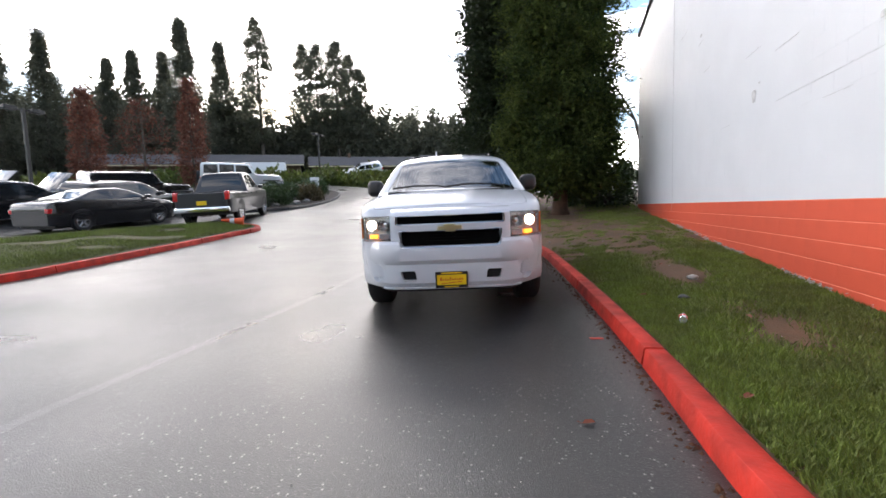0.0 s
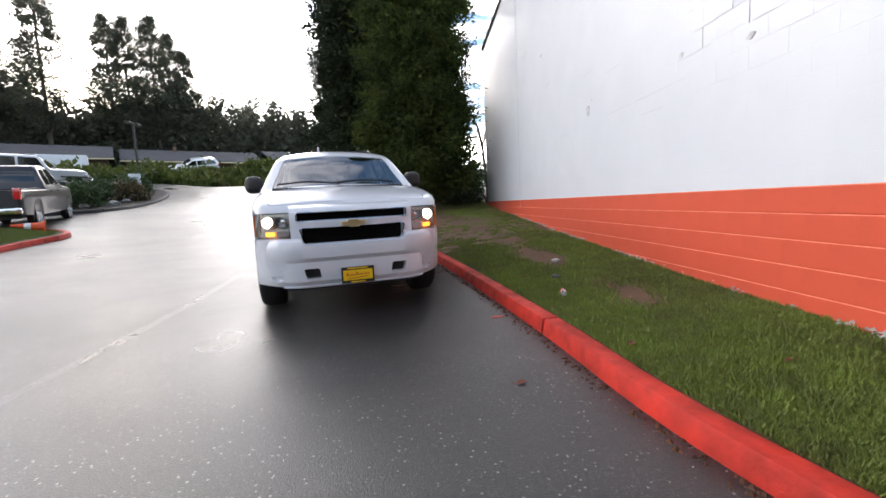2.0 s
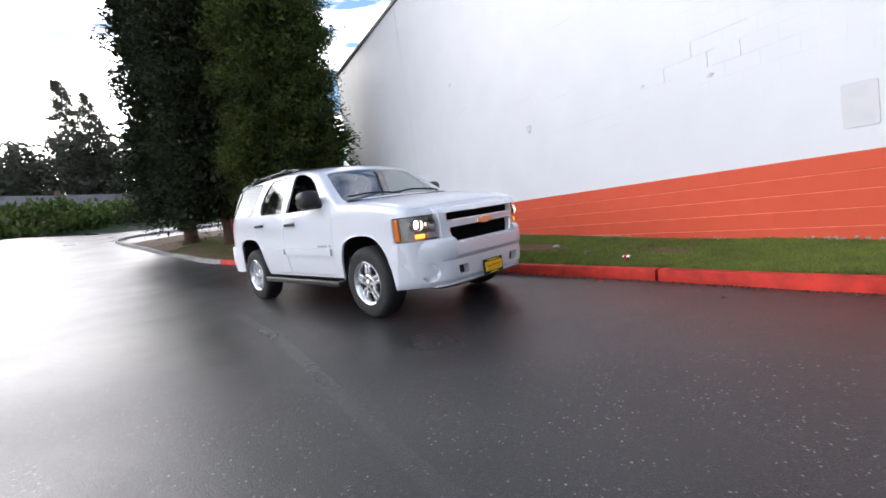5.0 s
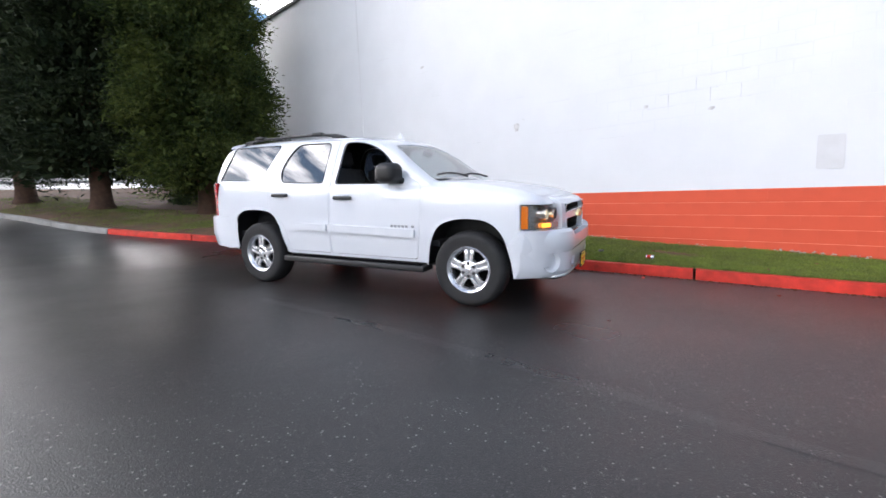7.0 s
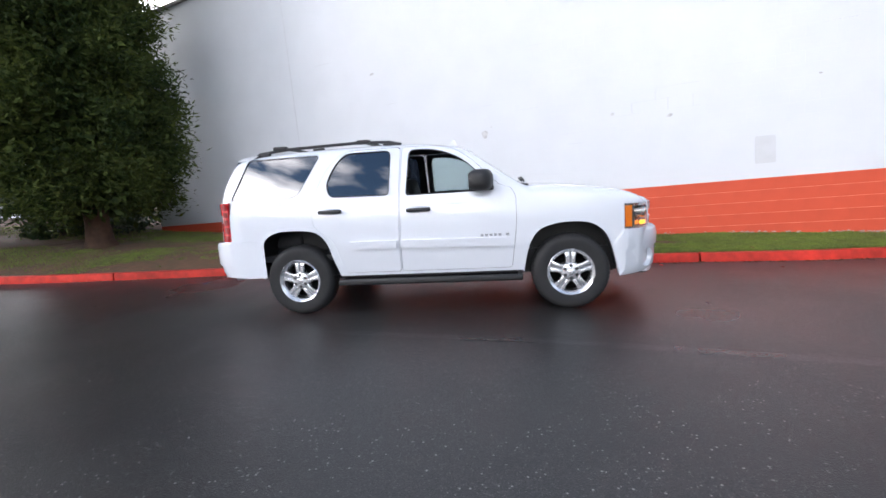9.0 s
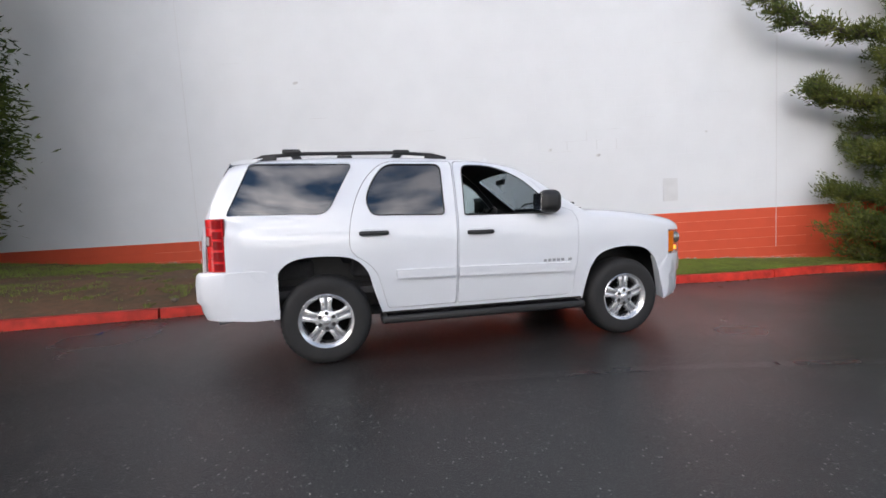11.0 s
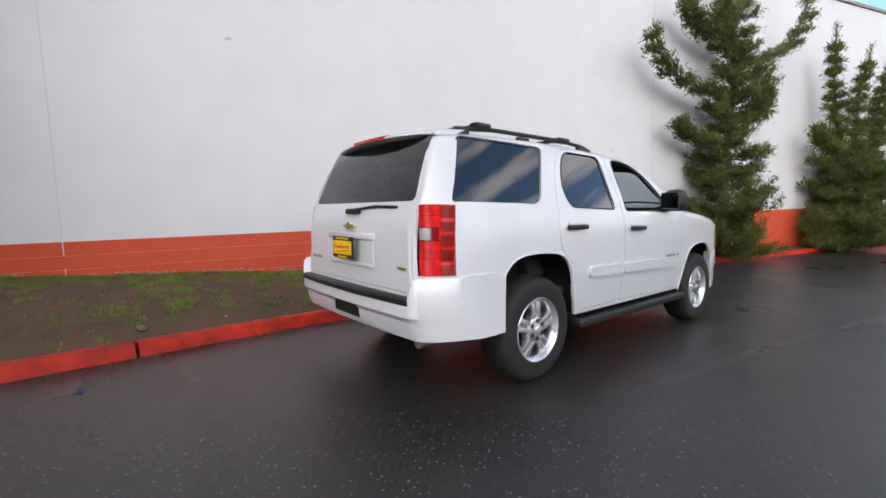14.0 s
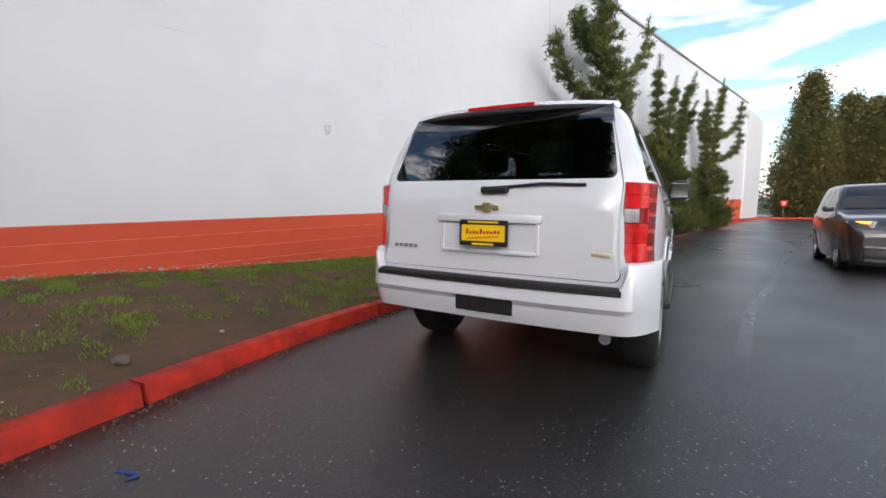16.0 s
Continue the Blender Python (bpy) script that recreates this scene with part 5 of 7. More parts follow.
    part("hitch_cover", box(-2.60, -2.57, -0.195, 0.195, 0.50, 0.608, 0.01), M_BLACK_PLASTIC, car, "black hitch cover")
    part("step_pad", sweep_y([(-2.50, 0.722), (-2.60, 0.732), (-2.640, 0.728), (-2.655, 0.715), (-2.655, 0.685), (-2.60, 0.69)], lambda y: (0.06 * (abs(y) / 0.955) ** 2, 0.0), 0.80), M_BLACK_PLASTIC, car, "black rubber step pad", smooth=True, angle=40)
    for s in (-1, 1):
        lamp = new("tail_light")
        lamp.parent = car
        tagged(lamp, "tall red tail light with a clear reversing lamp")
        plan = [(x, s * y) for x, y in TAIL_PLAN]
        for z0, z1, grow, mm in ((0.866, 1.304, -0.012, M_RED_DARK), (0.868, 0.972, 0.0, M_RED_LENS), (0.976, 1.078, 0.0, M_RED_LENS), (1.166, 1.236, 0.0, M_RED_LENS), (1.240, 1.302, 0.0, M_RED_LENS)):
            lens = prism([(x, y + s * (grow if k < 6 else 0.0)) for k, (x, y) in enumerate(plan)], "z", z0, z1)
            if grow:
                for v in lens.verts:
                    v.co.x -= grow
            part("red_lens", lens, mm, lamp, "dark red lamp body" if grow else "", smooth=True, angle=30)
        for z0, z1 in ((0.874, 0.935), (0.955, 1.030), (1.050, 1.120), (1.140, 1.200), (1.222, 1.296)):
            fin = prism([(-2.300, s * 0.9445), (-2.344, s * 0.9375), (-2.392, s * 0.9235), (-2.392, s * 0.900), (-2.300, s * 0.915)], "z", z0, z1, 0.002)
            part("lamp_fin", fin, M_RED_DARK, lamp, "dark red ribbed side of the lamp")
        for z0, z1, mm in ((1.084, 1.122, M_RED_LENS), (1.126, 1.162, M_RED_LENS)):
            part("red_lens", prism(plan[:3] + plan[6:], "z", z0, z1), mm, lamp, smooth=True, angle=30)
        part("reversing_lens", prism([plan[3], plan[4], plan[5], (-2.44, s * 0.80), (-2.42, s * 0.87)], "z", 1.086, 1.160, 0.003), M_CLEAR_LENS, lamp, "small clear reversing lamp", smooth=True)
    sp = part("spoiler", sweep_y([(-2.08, 1.842), (-2.24, 1.828), (-2.335, 1.812), (-2.362, 1.800), (-2.366, 1.786), (-2.345, 1.781), (-2.16, 1.800)], lambda y: (0.125 * (abs(y) / 0.68) ** 2.4, -0.012 * (abs(y) / 0.68) ** 3), 0.68), M_PAINT_WHITE, car, "white roof spoiler", smooth=True, angle=40)
    part("spoiler_underside", sweep_y([(-2.10, 1.790), (-2.335, 1.783), (-2.345, 1.779), (-2.335, 1.770), (-2.20, 1.768), (-2.10, 1.775)], lambda y: (0.125 * (abs(y) / 0.68) ** 2.4, -0.012 * (abs(y) / 0.68) ** 3), 0.66), M_ALLOY_DARK, sp, "grey underside of the spoiler", smooth=True, angle=40)
    part("brake_lamp", sweep_y([(-2.33, 1.788), (-2.372, 1.786), (-2.374, 1.806), (-2.33, 1.818)], lambda y: (0.125 * (abs(y) / 0.68) ** 2.4, 0.0), 0.228, 10), M_RED_LENS, sp, "red high brake lamp", smooth=True, angle=40)
    part("exhaust", tube([(-1.7, -0.66, 0.42), (-2.30, -0.70, 0.42), (-2.44, -0.71, 0.405)], 0.034, 12), M_ALLOY_DARK, car, "dull steel exhaust pipe", smooth=True)
    # tailgate dress
    frame_bm = join(box(-2.572, -2.535, -0.36, 0.36, 1.062, 1.112, 0.012), box(-2.568, -2.535, -0.325, 0.325, 0.868, 0.892, 0.008))
    part("plate_surround", frame_bm, M_PAINT_WHITE, car, "white moulding round the plate", smooth=True)
    for s in (-1, 1):
        part("plate_jamb", box(-2.556, -2.535, s * 0.315, s * 0.34, 0.875, 1.08, 0.006), M_PAINT_WHITE, car)
    plate(car, -2.552, 1.0, -1)
    part("badge", prism(rounded([(-0.085, 1.145), (-0.03, 1.145), (-0.03, 1.128), (0.03, 1.128), (0.03, 1.145), (0.085, 1.145), (0.085, 1.17), (0.03, 1.17), (0.03, 1.187), (-0.03, 1.187), (-0.03, 1.17), (-0.085, 1.17)], 0.004, 2), "x", -2.575, -2.545, 0.004), M_GOLD, car, "plain gold badge")
    for i in range(5):
        part("badge_bar", box(-2.556, -2.545, 0.53 + i * 0.04, 0.555 + i * 0.04, 0.878, 0.902, 0.002), M_ALLOY_DARK, car, "small grey lettering bars")
    part("badge_bar", box(-2.556, -2.545, -0.755, -0.65, 0.893, 0.912, 0.003), M_GOLD, car, "small green-gold badge")
    part("rear_wiper", tube([(-2.53, 0.02, 1.275), (-2.535, -0.15, 1.285), (-2.525, -0.35, 1.30), (-2.515, -0.60, 1.292)], 0.010, 6), M_BLACK_PLASTIC, car, "black rear wiper")
    part("wiper_motor", box(-2.575, -2.53, -0.14, 0.05, 1.245, 1.285, 0.014), M_BLACK_PLASTIC, car)
    # cabin
    seat(car, "front_seat", -0.05, 0.12, 0.66, 0.62, "charcoal cloth front seat with headrest")
    seat(car, "front_seat", -0.05, -0.66, -0.12, 0.62, "charcoal cloth front seat with headrest")
    seat(car, "rear_bench", -1.0, -0.68, 0.68, 0.58, "charcoal cloth rear bench")
    seat(car, "third_row_bench", -1.85, -0.60, 0.60, 0.50, "charcoal cloth third-row bench")
    part("dashboard", prism([(0.62, 0.80), (0.62, 1.16), (0.78, 1.26), (1.06, 1.28), (1.06, 0.80)], "y", -0.80, 0.80, 0.03), M_INTERIOR, car, "dark dashboard", smooth=True)
    ring = [(0.50 + 0.07 * math.sin(a), 0.39 + 0.185 * math.cos(a), 1.17 + 0.17 * math.sin(a)) for a in np.linspace(0, 2 * math.pi, 25)]
    part("steering_wheel", join(tube(ring, 0.016, 8), tube([(0.52, 0.39, 1.17), (0.70, 0.39, 1.08)], 0.03, 8), tube([(0.50, 0.21, 1.17), (0.50, 0.57, 1.17)], 0.02, 6)), M_BLACK_PLASTIC, car, "black steering wheel")
    part("rear_mirror", box(0.50, 0.53, -0.12, 0.12, 1.60, 1.66, 0.01), M_BLACK_PLASTIC, car)
    # the tail is drawn in a little behind the rear wheels
    for ob in car.children_recursive:
        if ob.type == "MESH":
            for v in ob.data.vertices:
                if v.co.x < -2.0:
                    v.co.y *= 1 - 0.040 * min(1.0, (-2.0 - v.co.x) / 0.55) ** 2 * min(1.0, max(0.0, (v.co.z - 0.80) / 0.12))
                if v.co.x < -2.1:
                    v.co.x = -2.1 + (v.co.x + 2.1) * 0.86
    return car


SUV_AT = GRADE @ pose(-1.9766, 6.0883, 0.0, 0, 0, -75.58)
suv(SUV_AT)


# ---- other vehicles ----
PROFILES = {
    "sedan": [(0, .58), (.015, .68), (.05, .72), (.13, .74), (.22, .83), (.34, .97), (.45, 1.0), (.56, .97), (.66, .84), (.735, .71), (.80, .685), (.92, .62), (.975, .54), (1, .44)],
    "suv": [(0, .58), (.012, .72), (.04, .90), (.08, .97), (.25, 1.0), (.45, .99), (.53, .96), (.62, .83), (.705, .67), (.78, .65), (.92, .59), (.975, .52), (1, .42)],
    "jeep": [(0, .60), (.006, .93), (.03, .985), (.25, 1.0), (.50, .99), (.57, .965), (.63, .72), (.65, .665), (.75, .66), (.90, .64), (.955, .60), (.96, .45), (1, .42)],
    "pickup": [(0, .545), (.01, .60), (.04, .605), (.30, .605), (.365, .605), (.375, .62), (.405, .90), (.43, .975), (.50, 1.0), (.58, .985), (.655, .85), (.725, .66), (.78, .645), (.93, .61), (.98, .53), (1, .43)],
}


def vehicle(name, label, kind, paint, place, size, wheels, glass_mat, wheel_r=0.34, belt=0.64, windows=(), shield=(), back=(), group="", lit=False, clear=0.18, bonnet_up=False):
    """A parked car: lofted body, glazing, wheels, lamps, bumpers. size: length, width, height; wheels: the axles' places along it."""
    L, W, H = size
    car = thing(name, label, "car", place, group)
    spec = {"top": [((u - 0.5) * L, v * H) for u, v in PROFILES[kind]],
            "plan": [(-0.5 * L, 0.84), (-0.47 * L, 0.93), (-0.38 * L, 0.98), (0, 1.0), (0.34 * L, 0.98), (0.43 * L, 0.94), (0.475 * L, 0.86), (0.5 * L, 0.72)] if kind != "jeep" else
                    [(-0.5 * L, 0.94), (0.1 * L, 1.0), (0.14 * L, 0.97), (0.3 * L, 0.84), (0.46 * L, 0.74), (0.5 * L, 0.74)],
            "low": [(-0.5 * L, clear + 0.10), (-0.3 * L, clear), (0.3 * L, clear), (0.5 * L, clear + 0.06)],
            "side": [(0.1 * H, 0.46 * W), (0.3 * H, 0.49 * W), (0.48 * H, 0.5 * W), (0.60 * H, 0.485 * W), (belt * H, 0.47 * W), (0.85 * H, 0.41 * W), (1.0 * H, 0.36 * W)] if kind != "jeep" else
                    [(0.1 * H, 0.42 * W), (0.5 * H, 0.43 * W), (belt * H, 0.43 * W), (1.0 * H, 0.385 * W)],
            "corner": [(-0.5 * L, 0.04), (0.5 * L, 0.05)], "crown": [(-0.5 * L, 0.03), (0, 0.03), (0.5 * L, 0.025)], "belt": belt * H}
    def side(x, z):
        return smooth_lerp(spec["side"], z) * smooth_lerp(spec["plan"], x)
    stations = sorted(set([round(float(v), 3) for v in np.linspace(-0.5 * L, 0.5 * L, 44)] + [round(x, 3) for x, _ in spec["top"]]))
    part("body", loft(spec, stations), paint, car, smooth=True, angle=38, fix=False)
    part("underbody", box(-0.46 * L, 0.45 * L, -0.40 * W, 0.40 * W, clear - 0.02, clear + 0.25), M_BLACK_PLASTIC, car)
    def panel(nm, outline, s, lift, mat, lab="", thick=0.02):
        pts = [(x, s * (side(x, z) + lift), z) for x, z in outline] + [(x, s * (side(x, z) + lift - thick), z) for x, z in outline]
        k = len(outline)
        return mesh_object(nm, pts, [tuple(range(k)), tuple(range(2 * k - 1, k - 1, -1))] + [(i, i + 1 if i + 1 < k else 0, k + (i + 1) % k, k + i) for i in range(k)], mat, car, lab)
    for s in (-1, 1):
        for o in windows:
            panel("window", rounded([((u - 0.5) * L, v * H) for u, v in o], 0.04), s, 0.006, glass_mat)
        for u in wheels:
            x = (u - 0.5) * L
            panel("wheel_arch", [(x + (wheel_r + 0.07) * math.cos(a), wheel_r + (wheel_r + 0.07) * math.sin(a)) for a in np.linspace(-0.4, math.pi + 0.4, 18)], s, 0.004, M_BLACK_PLASTIC, "", 0.05)
            hub = new("wheel")
            hub.parent = car
            hub.matrix_basis = Matrix.Translation((x, s * (side(x, wheel_r) - (0.09 if kind != "jeep" else -0.02)), wheel_r)) @ pose(0, 0, 0, 0, 0, 180 if s < 0 else 0)
            r = wheel_r
            part("tyre", lathe([(r * 0.62, -0.10), (r * 0.94, -0.11), (r, -0.08), (r, 0.08), (r * 0.94, 0.11), (r * 0.64, 0.10)], 28, caps=False), M_TYRE, hub, smooth=True, angle=35)
            bm = lathe([(r * 0.63, 0.0), (r * 0.64, 0.10), (r * 0.60, 0.105), (r * 0.56, 0.03), (0.02, 0.02)], 24)
            for i in range(5):
                bm = join(bm, box(-0.035, 0.035, 0.03, 0.10, 0.03, r * 0.60, 0.008, 1, Matrix.Rotation(2 * math.pi * i / 5, 4, "Y")))
            part("rim", bm, M_ALLOY, hub, smooth=True, angle=30)
        y = s * 0.36 * W
        fx, fz = 0.455 * L, 0.50 * H
        lamp = box(-0.14, 0.05, -0.17 if not lit else -0.22, 0.17 if not lit else 0.20, -0.07, 0.07 if not lit else 0.09, 0.03, 2, Matrix.Translation((fx, y, fz)) @ pose(0, 0, 0, 0, 0, s * (24 if not lit else 32)))
        part("headlight", lamp, M_CLEAR_LENS, car, "clear headlight", smooth=True)
        if lit:
            bulb = lathe([(0.0, 0.02), (0.055, 0.012), (0.066, -0.03)], 16, "x")
            bmesh.ops.transform(bulb, matrix=Matrix.Translation((fx + 0.055, y, fz - 0.02)), verts=bulb.verts)
            part("lit_lamp", bulb, M_LAMP, car, "lit headlamp", smooth=True)
            part("turn_signal", box(-0.06, 0.056, -0.20, 0.17, 0.030, 0.086, 0.015, 2, Matrix.Translation((fx - 0.005, y, fz)) @ pose(0, 0, 0, 0, 0, s * 32)), M_AMBER_LIT, car, "amber signal")
            fog = lathe([(0.0, 0.01), (0.05, 0.01), (0.065, 0.0), (0.065, -0.05)], 18, "x")
            bmesh.ops.transform(fog, matrix=Matrix.Translation((0.482 * L, s * 0.33 * W, 0.26 * H)), verts=fog.verts)
            for k in range(5):
                part("grille_bar", box(0.49 * L, 0.499 * L, s * (0.03 + 0.075 * k) - 0.012, s * (0.03 + 0.075 * k) + 0.012, 0.35 * H, 0.455 * H, 0.006), M_CHROME, car, "chrome grille bar")
            part("fog_lamp", fog, M_CHROME, car, "chrome-ringed fog lamp", smooth=True)
        part("tail_light", box(-0.5 * L - 0.006, -0.5 * L + 0.20, s * (0.38 * W), s * (0.455 * W), 0.46 * H, 0.62 * H if kind in ("suv", "pickup") else 0.56 * H, 0.015), M_RED_LENS, car, "red tail light", smooth=True)
        mx = ((shield[1] if shield else 0.68) - 0.5) * L - 0.12
        part("door_mirror", box(mx - 0.08, mx + 0.08, s * (side(mx, belt * H) + 0.01), s * (side(mx, belt * H) + 0.20), belt * H + 0.01, belt * H + 0.15, 0.035, 2), paint, car, smooth=True)
        for u in (0.36, 0.56) if kind != "pickup" else (0.46, 0.60):
            x = (u - 0.5) * L
            part("door_handle", box(x - 0.10, x + 0.10, s * (side(x, 0.55 * H) + 0.002), s * (side(x, 0.55 * H) + 0.03), 0.545 * H, 0.565 * H, 0.008), M_BLACK_PLASTIC if kind != "sedan" else paint, car)
    def top_patch(nm, u0, u1, mat, w0, w1):
        verts, k, n = [], 11, 8
        for i in range(n):
            x = (u0 + (u1 - u0) * i / (n - 1) - 0.5) * L
            half = section(x, spec)
            xs, zs = [p[0] for p in reversed(half)], [p[1] for p in reversed(half)]
            w = w0 + (w1 - w0) * i / (n - 1)
            verts += [(x, -w + 2 * w * j / (k - 1), float(np.interp(abs(-w + 2 * w * j / (k - 1)), xs, zs)) + 0.012) for j in range(k)]
        mesh_object(nm, verts, [(i * k + j, (i + 1) * k + j, (i + 1) * k + j + 1, i * k + j + 1) for i in range(n - 1) for j in range(k - 1)], mat, car, smooth=True)
    if shield:
        top_patch("windscreen", shield[0], shield[1], glass_mat, 0.33 * W, 0.40 * W)
    if back:
        top_patch("rear_window", back[0], back[1], glass_mat, 0.37 * W, 0.33 * W)
    part("front_bumper", box(0.46 * L, 0.503 * L, -0.36 * W, 0.36 * W, 0.17 * H, 0.31 * H, 0.04, 3), paint if kind in ("sedan", "suv") else M_BLACK_PLASTIC, car, smooth=True)
    part("grille", box(0.47 * L, 0.494 * L, -0.22 * W, 0.22 * W, 0.34 * H, 0.46 * H, 0.02, 2), M_BLACK_PLASTIC, car, "dark grille")
    if kind == "pickup":
        part("rear_bumper", box(-0.515 * L, -0.49 * L, -0.45 * W, 0.45 * W, 0.25 * H, 0.34 * H, 0.03, 2), M_CHROME, car, "chrome rear bumper", smooth=True)
        part("tailgate", box(-0.503 * L, -0.495 * L, -0.37 * W, 0.37 * W, 0.36 * H, 0.59 * H, 0.01), paint, car, "grey tailgate")
        part("dealer_plate", box(-0.508 * L, -0.503 * L, -0.16, 0.16, 0.375 * H, 0.45 * H), M_YELLOW, car, "yellow dealer plate")
        part("bed_cover", box(-0.49 * L, -0.125 * L, -0.42 * W, 0.42 * W, 0.600 * H, 0.615 * H, 0.01), M_BLACK_PLASTIC, car, "black bed cover")
    if kind == "jeep":
        for s in (-1, 1):
            for u in wheels:
                x = (u - 0.5) * L
                part("fender", box(x - 0.52, x + 0.52, s * 0.38 * W, s * 0.50 * W, 2.02 * wheel_r + 0.03, 2.02 * wheel_r + 0.09, 0.03, 2), M_BLACK_PLASTIC, car, "black flat fender", smooth=True)
        sp = lathe([(0.18, -0.10), (0.36, -0.11), (0.385, -0.07), (0.385, 0.07), (0.36, 0.11), (0.18, 0.10)], 28, "x")
        bmesh.ops.translate(sp, vec=(-0.5 * L - 0.12, 0, 0.52 * H), verts=sp.verts)
        part("spare_wheel", sp, M_TYRE, car, "black spare wheel", smooth=True)
        part("winch_bumper", box(0.48 * L, 0.53 * L, -0.40 * W, 0.40 * W, 0.27 * H, 0.36 * H, 0.03, 2), M_BLACK_PLASTIC, car, "black steel bumper")
    if bonnet_up:
        bn = box(0, 0.25 * L, -0.38 * W, 0.38 * W, 0, 0.03, 0.012, 2, Matrix.Translation((0.20 * L, 0, 0.66 * H)) @ pose(0, 0, 0, 0, -46))
        part("raised_bonnet", bn, paint, car, "raised bonnet", smooth=True)
        part("engine_bay", box(0.22 * L, 0.45 * L, -0.34 * W, 0.34 * W, 0.60 * H, 0.655 * H), M_BLACK_PLASTIC, car)
    return car


M_PAINT_BLACK = material("black_car_paint", (0.010, 0.010, 0.012), 0.25, coat=1.0, vary=0.1, scale=3)
M_PAINT_GREY = material("grey_car_paint", (0.10, 0.105, 0.115), 0.3, metal=0.4, coat=1.0, vary=0.05, scale=3)
M_PAINT_SLATE = material("slate_car_paint", (0.022, 0.024, 0.028), 0.3, metal=0.3, coat=1.0, vary=0.05, scale=3)
M_PAINT_DARKGREY = material("graphite_car_paint", (0.022, 0.023, 0.027), 0.35, metal=0.0, coat=0.5, vary=0.05, scale=3)
M_PAINT_SILVER = material("silver_car_paint", (0.62, 0.64, 0.67), 0.3, metal=0.2, coat=1.0, vary=0.04, scale=3)
M_CAR_GLASS = material("car_glass", (0.012, 0.014, 0.017), 0.05, vary=0.2, scale=2, spec=0.8)
W_SUV = (((.07, .66), (.09, .90), (.27, .93), (.25, .66)), ((.27, .66), (.29, .93), (.44, .93), (.445, .66)), ((.46, .66), (.46, .93), (.545, .905), (.665, .67)))
W_SEDAN = (((.22, .74), (.31, .91), (.43, .95), (.44, .72)), ((.455, .72), (.45, .95), (.55, .925), (.685, .73)))
W_JEEP = (((.04, .68), (.045, .93), (.20, .945), (.20, .68)), ((.22, .68), (.22, .945), (.385, .945), (.385, .68)), ((.405, .68), (.405, .945), (.545, .935), (.605, .69)))
W_PICKUP = (((.42, .66), (.43, .90), (.505, .935), (.51, .66)), ((.525, .66), (.52, .935), (.595, .915), (.69, .67)))


def stand(x, y, heading, dz=0.0):
    """A pose on the land; heading: degrees of the bonnet's direction from east, counter-clockwise."""
    h = Vector((math.cos(radians(heading)), math.sin(radians(heading)), 0))
    n = Vector((-h.y, h.x, 0))
    d = 1.3
    a, b = land(x + h.x * d, y + h.y * d), land(x - h.x * d, y - h.y * d)
    c, e = land(x + n.x * 0.7, y + n.y * 0.7), land(x - n.x * 0.7, y - n.y * 0.7)
    return Matrix.Translation((x, y, (a + b) / 2 + dz)) @ pose(0, 0, 0, 0, 0, heading) @ pose(0, 0, 0, math.degrees(math.atan2(c - e, 1.4)), -math.degrees(math.atan2(a - b, 2 * d)), 0)


vehicle("pickup_truck", "dark grey crew-cab pickup truck with a chrome rear bumper", "pickup", M_PAINT_DARKGREY, stand(-13.8, 14.4, 116), (5.8, 2.0, 1.92), (.20, .815), M_CAR_GLASS, 0.40, 0.64, W_PICKUP, (.60, .715), (.385, .425), "cars on the lot", clear=0.36)
vehicle("sedan", "glossy black four-door sedan with dark wheels", "sedan", M_PAINT_BLACK, stand(-17.3, 11.9, 93), (5.05, 1.90, 1.48), (.20, .80), M_CAR_GLASS, 0.35, 0.70, W_SEDAN, (.575, .725), (.16, .30), "cars on the lot")
vehicle("estate_car", "black sport utility vehicle parked behind a black sedan", "suv", M_PAINT_BLACK, stand(-19.6, 14.6, 92), (4.9, 1.95, 1.72), (.19, .81), M_CAR_GLASS, 0.37, 0.64, W_SUV, (.545, .695), (.015, .06), "cars on the lot", clear=0.2)
vehicle("off_roader", "black boxy off-road vehicle with a hard top", "jeep", M_PAINT_BLACK, stand(-21.0, 16.4, 75, 0.15), (4.7, 1.9, 1.86), (.20, .83), M_CAR_GLASS, 0.40, 0.66, W_JEEP, (.575, .635), (), "cars on the lot", clear=0.4)
vehicle("off_roader", "lifted white off-road vehicle with black fenders and spare wheel", "jeep", M_PAINT_SILVER, stand(-20.2, 22.7, 41, 0.55), (4.75, 1.9, 1.95), (.20, .83), M_CAR_GLASS, 0.44, 0.66, W_JEEP, (.575, .635), (), "cars on the lot", clear=0.5)
vehicle("estate_car", "black car with its bonnet raised on the lot", "suv", M_PAINT_BLACK, stand(-21.7, 11.6, 88), (4.7, 1.85, 1.60), (.19, .81), M_CAR_GLASS, 0.35, 0.64, W_SUV, (.545, .695), (.015, .06), "cars on the lot", bonnet_up=True)
vehicle("estate_car", "dark grey car with its bonnet raised on the lot", "suv", M_PAINT_GREY, stand(-24.8, 11.4, 88), (4.7, 1.85, 1.60), (.19, .81), M_CAR_GLASS, 0.35, 0.64, W_SUV, (.545, .695), (.015, .06), "cars on the lot", bonnet_up=True)
vehicle("crossover", "metallic grey crossover with lit headlamps on the wet drive", "suv", M_PAINT_SLATE, stand(-4.84, -2.78, 99), (4.5, 1.96, 1.84), (.19, .79), M_CAR_GLASS, 0.36, 0.64, W_SUV, (.545, .70), (.015, .06), lit=True, clear=0.2)
U, V = Vector((-math.sin(radians(33)), math.cos(radians(33)), 0)), Vector((math.cos(radians(33)), math.sin(radians(33)), 0))


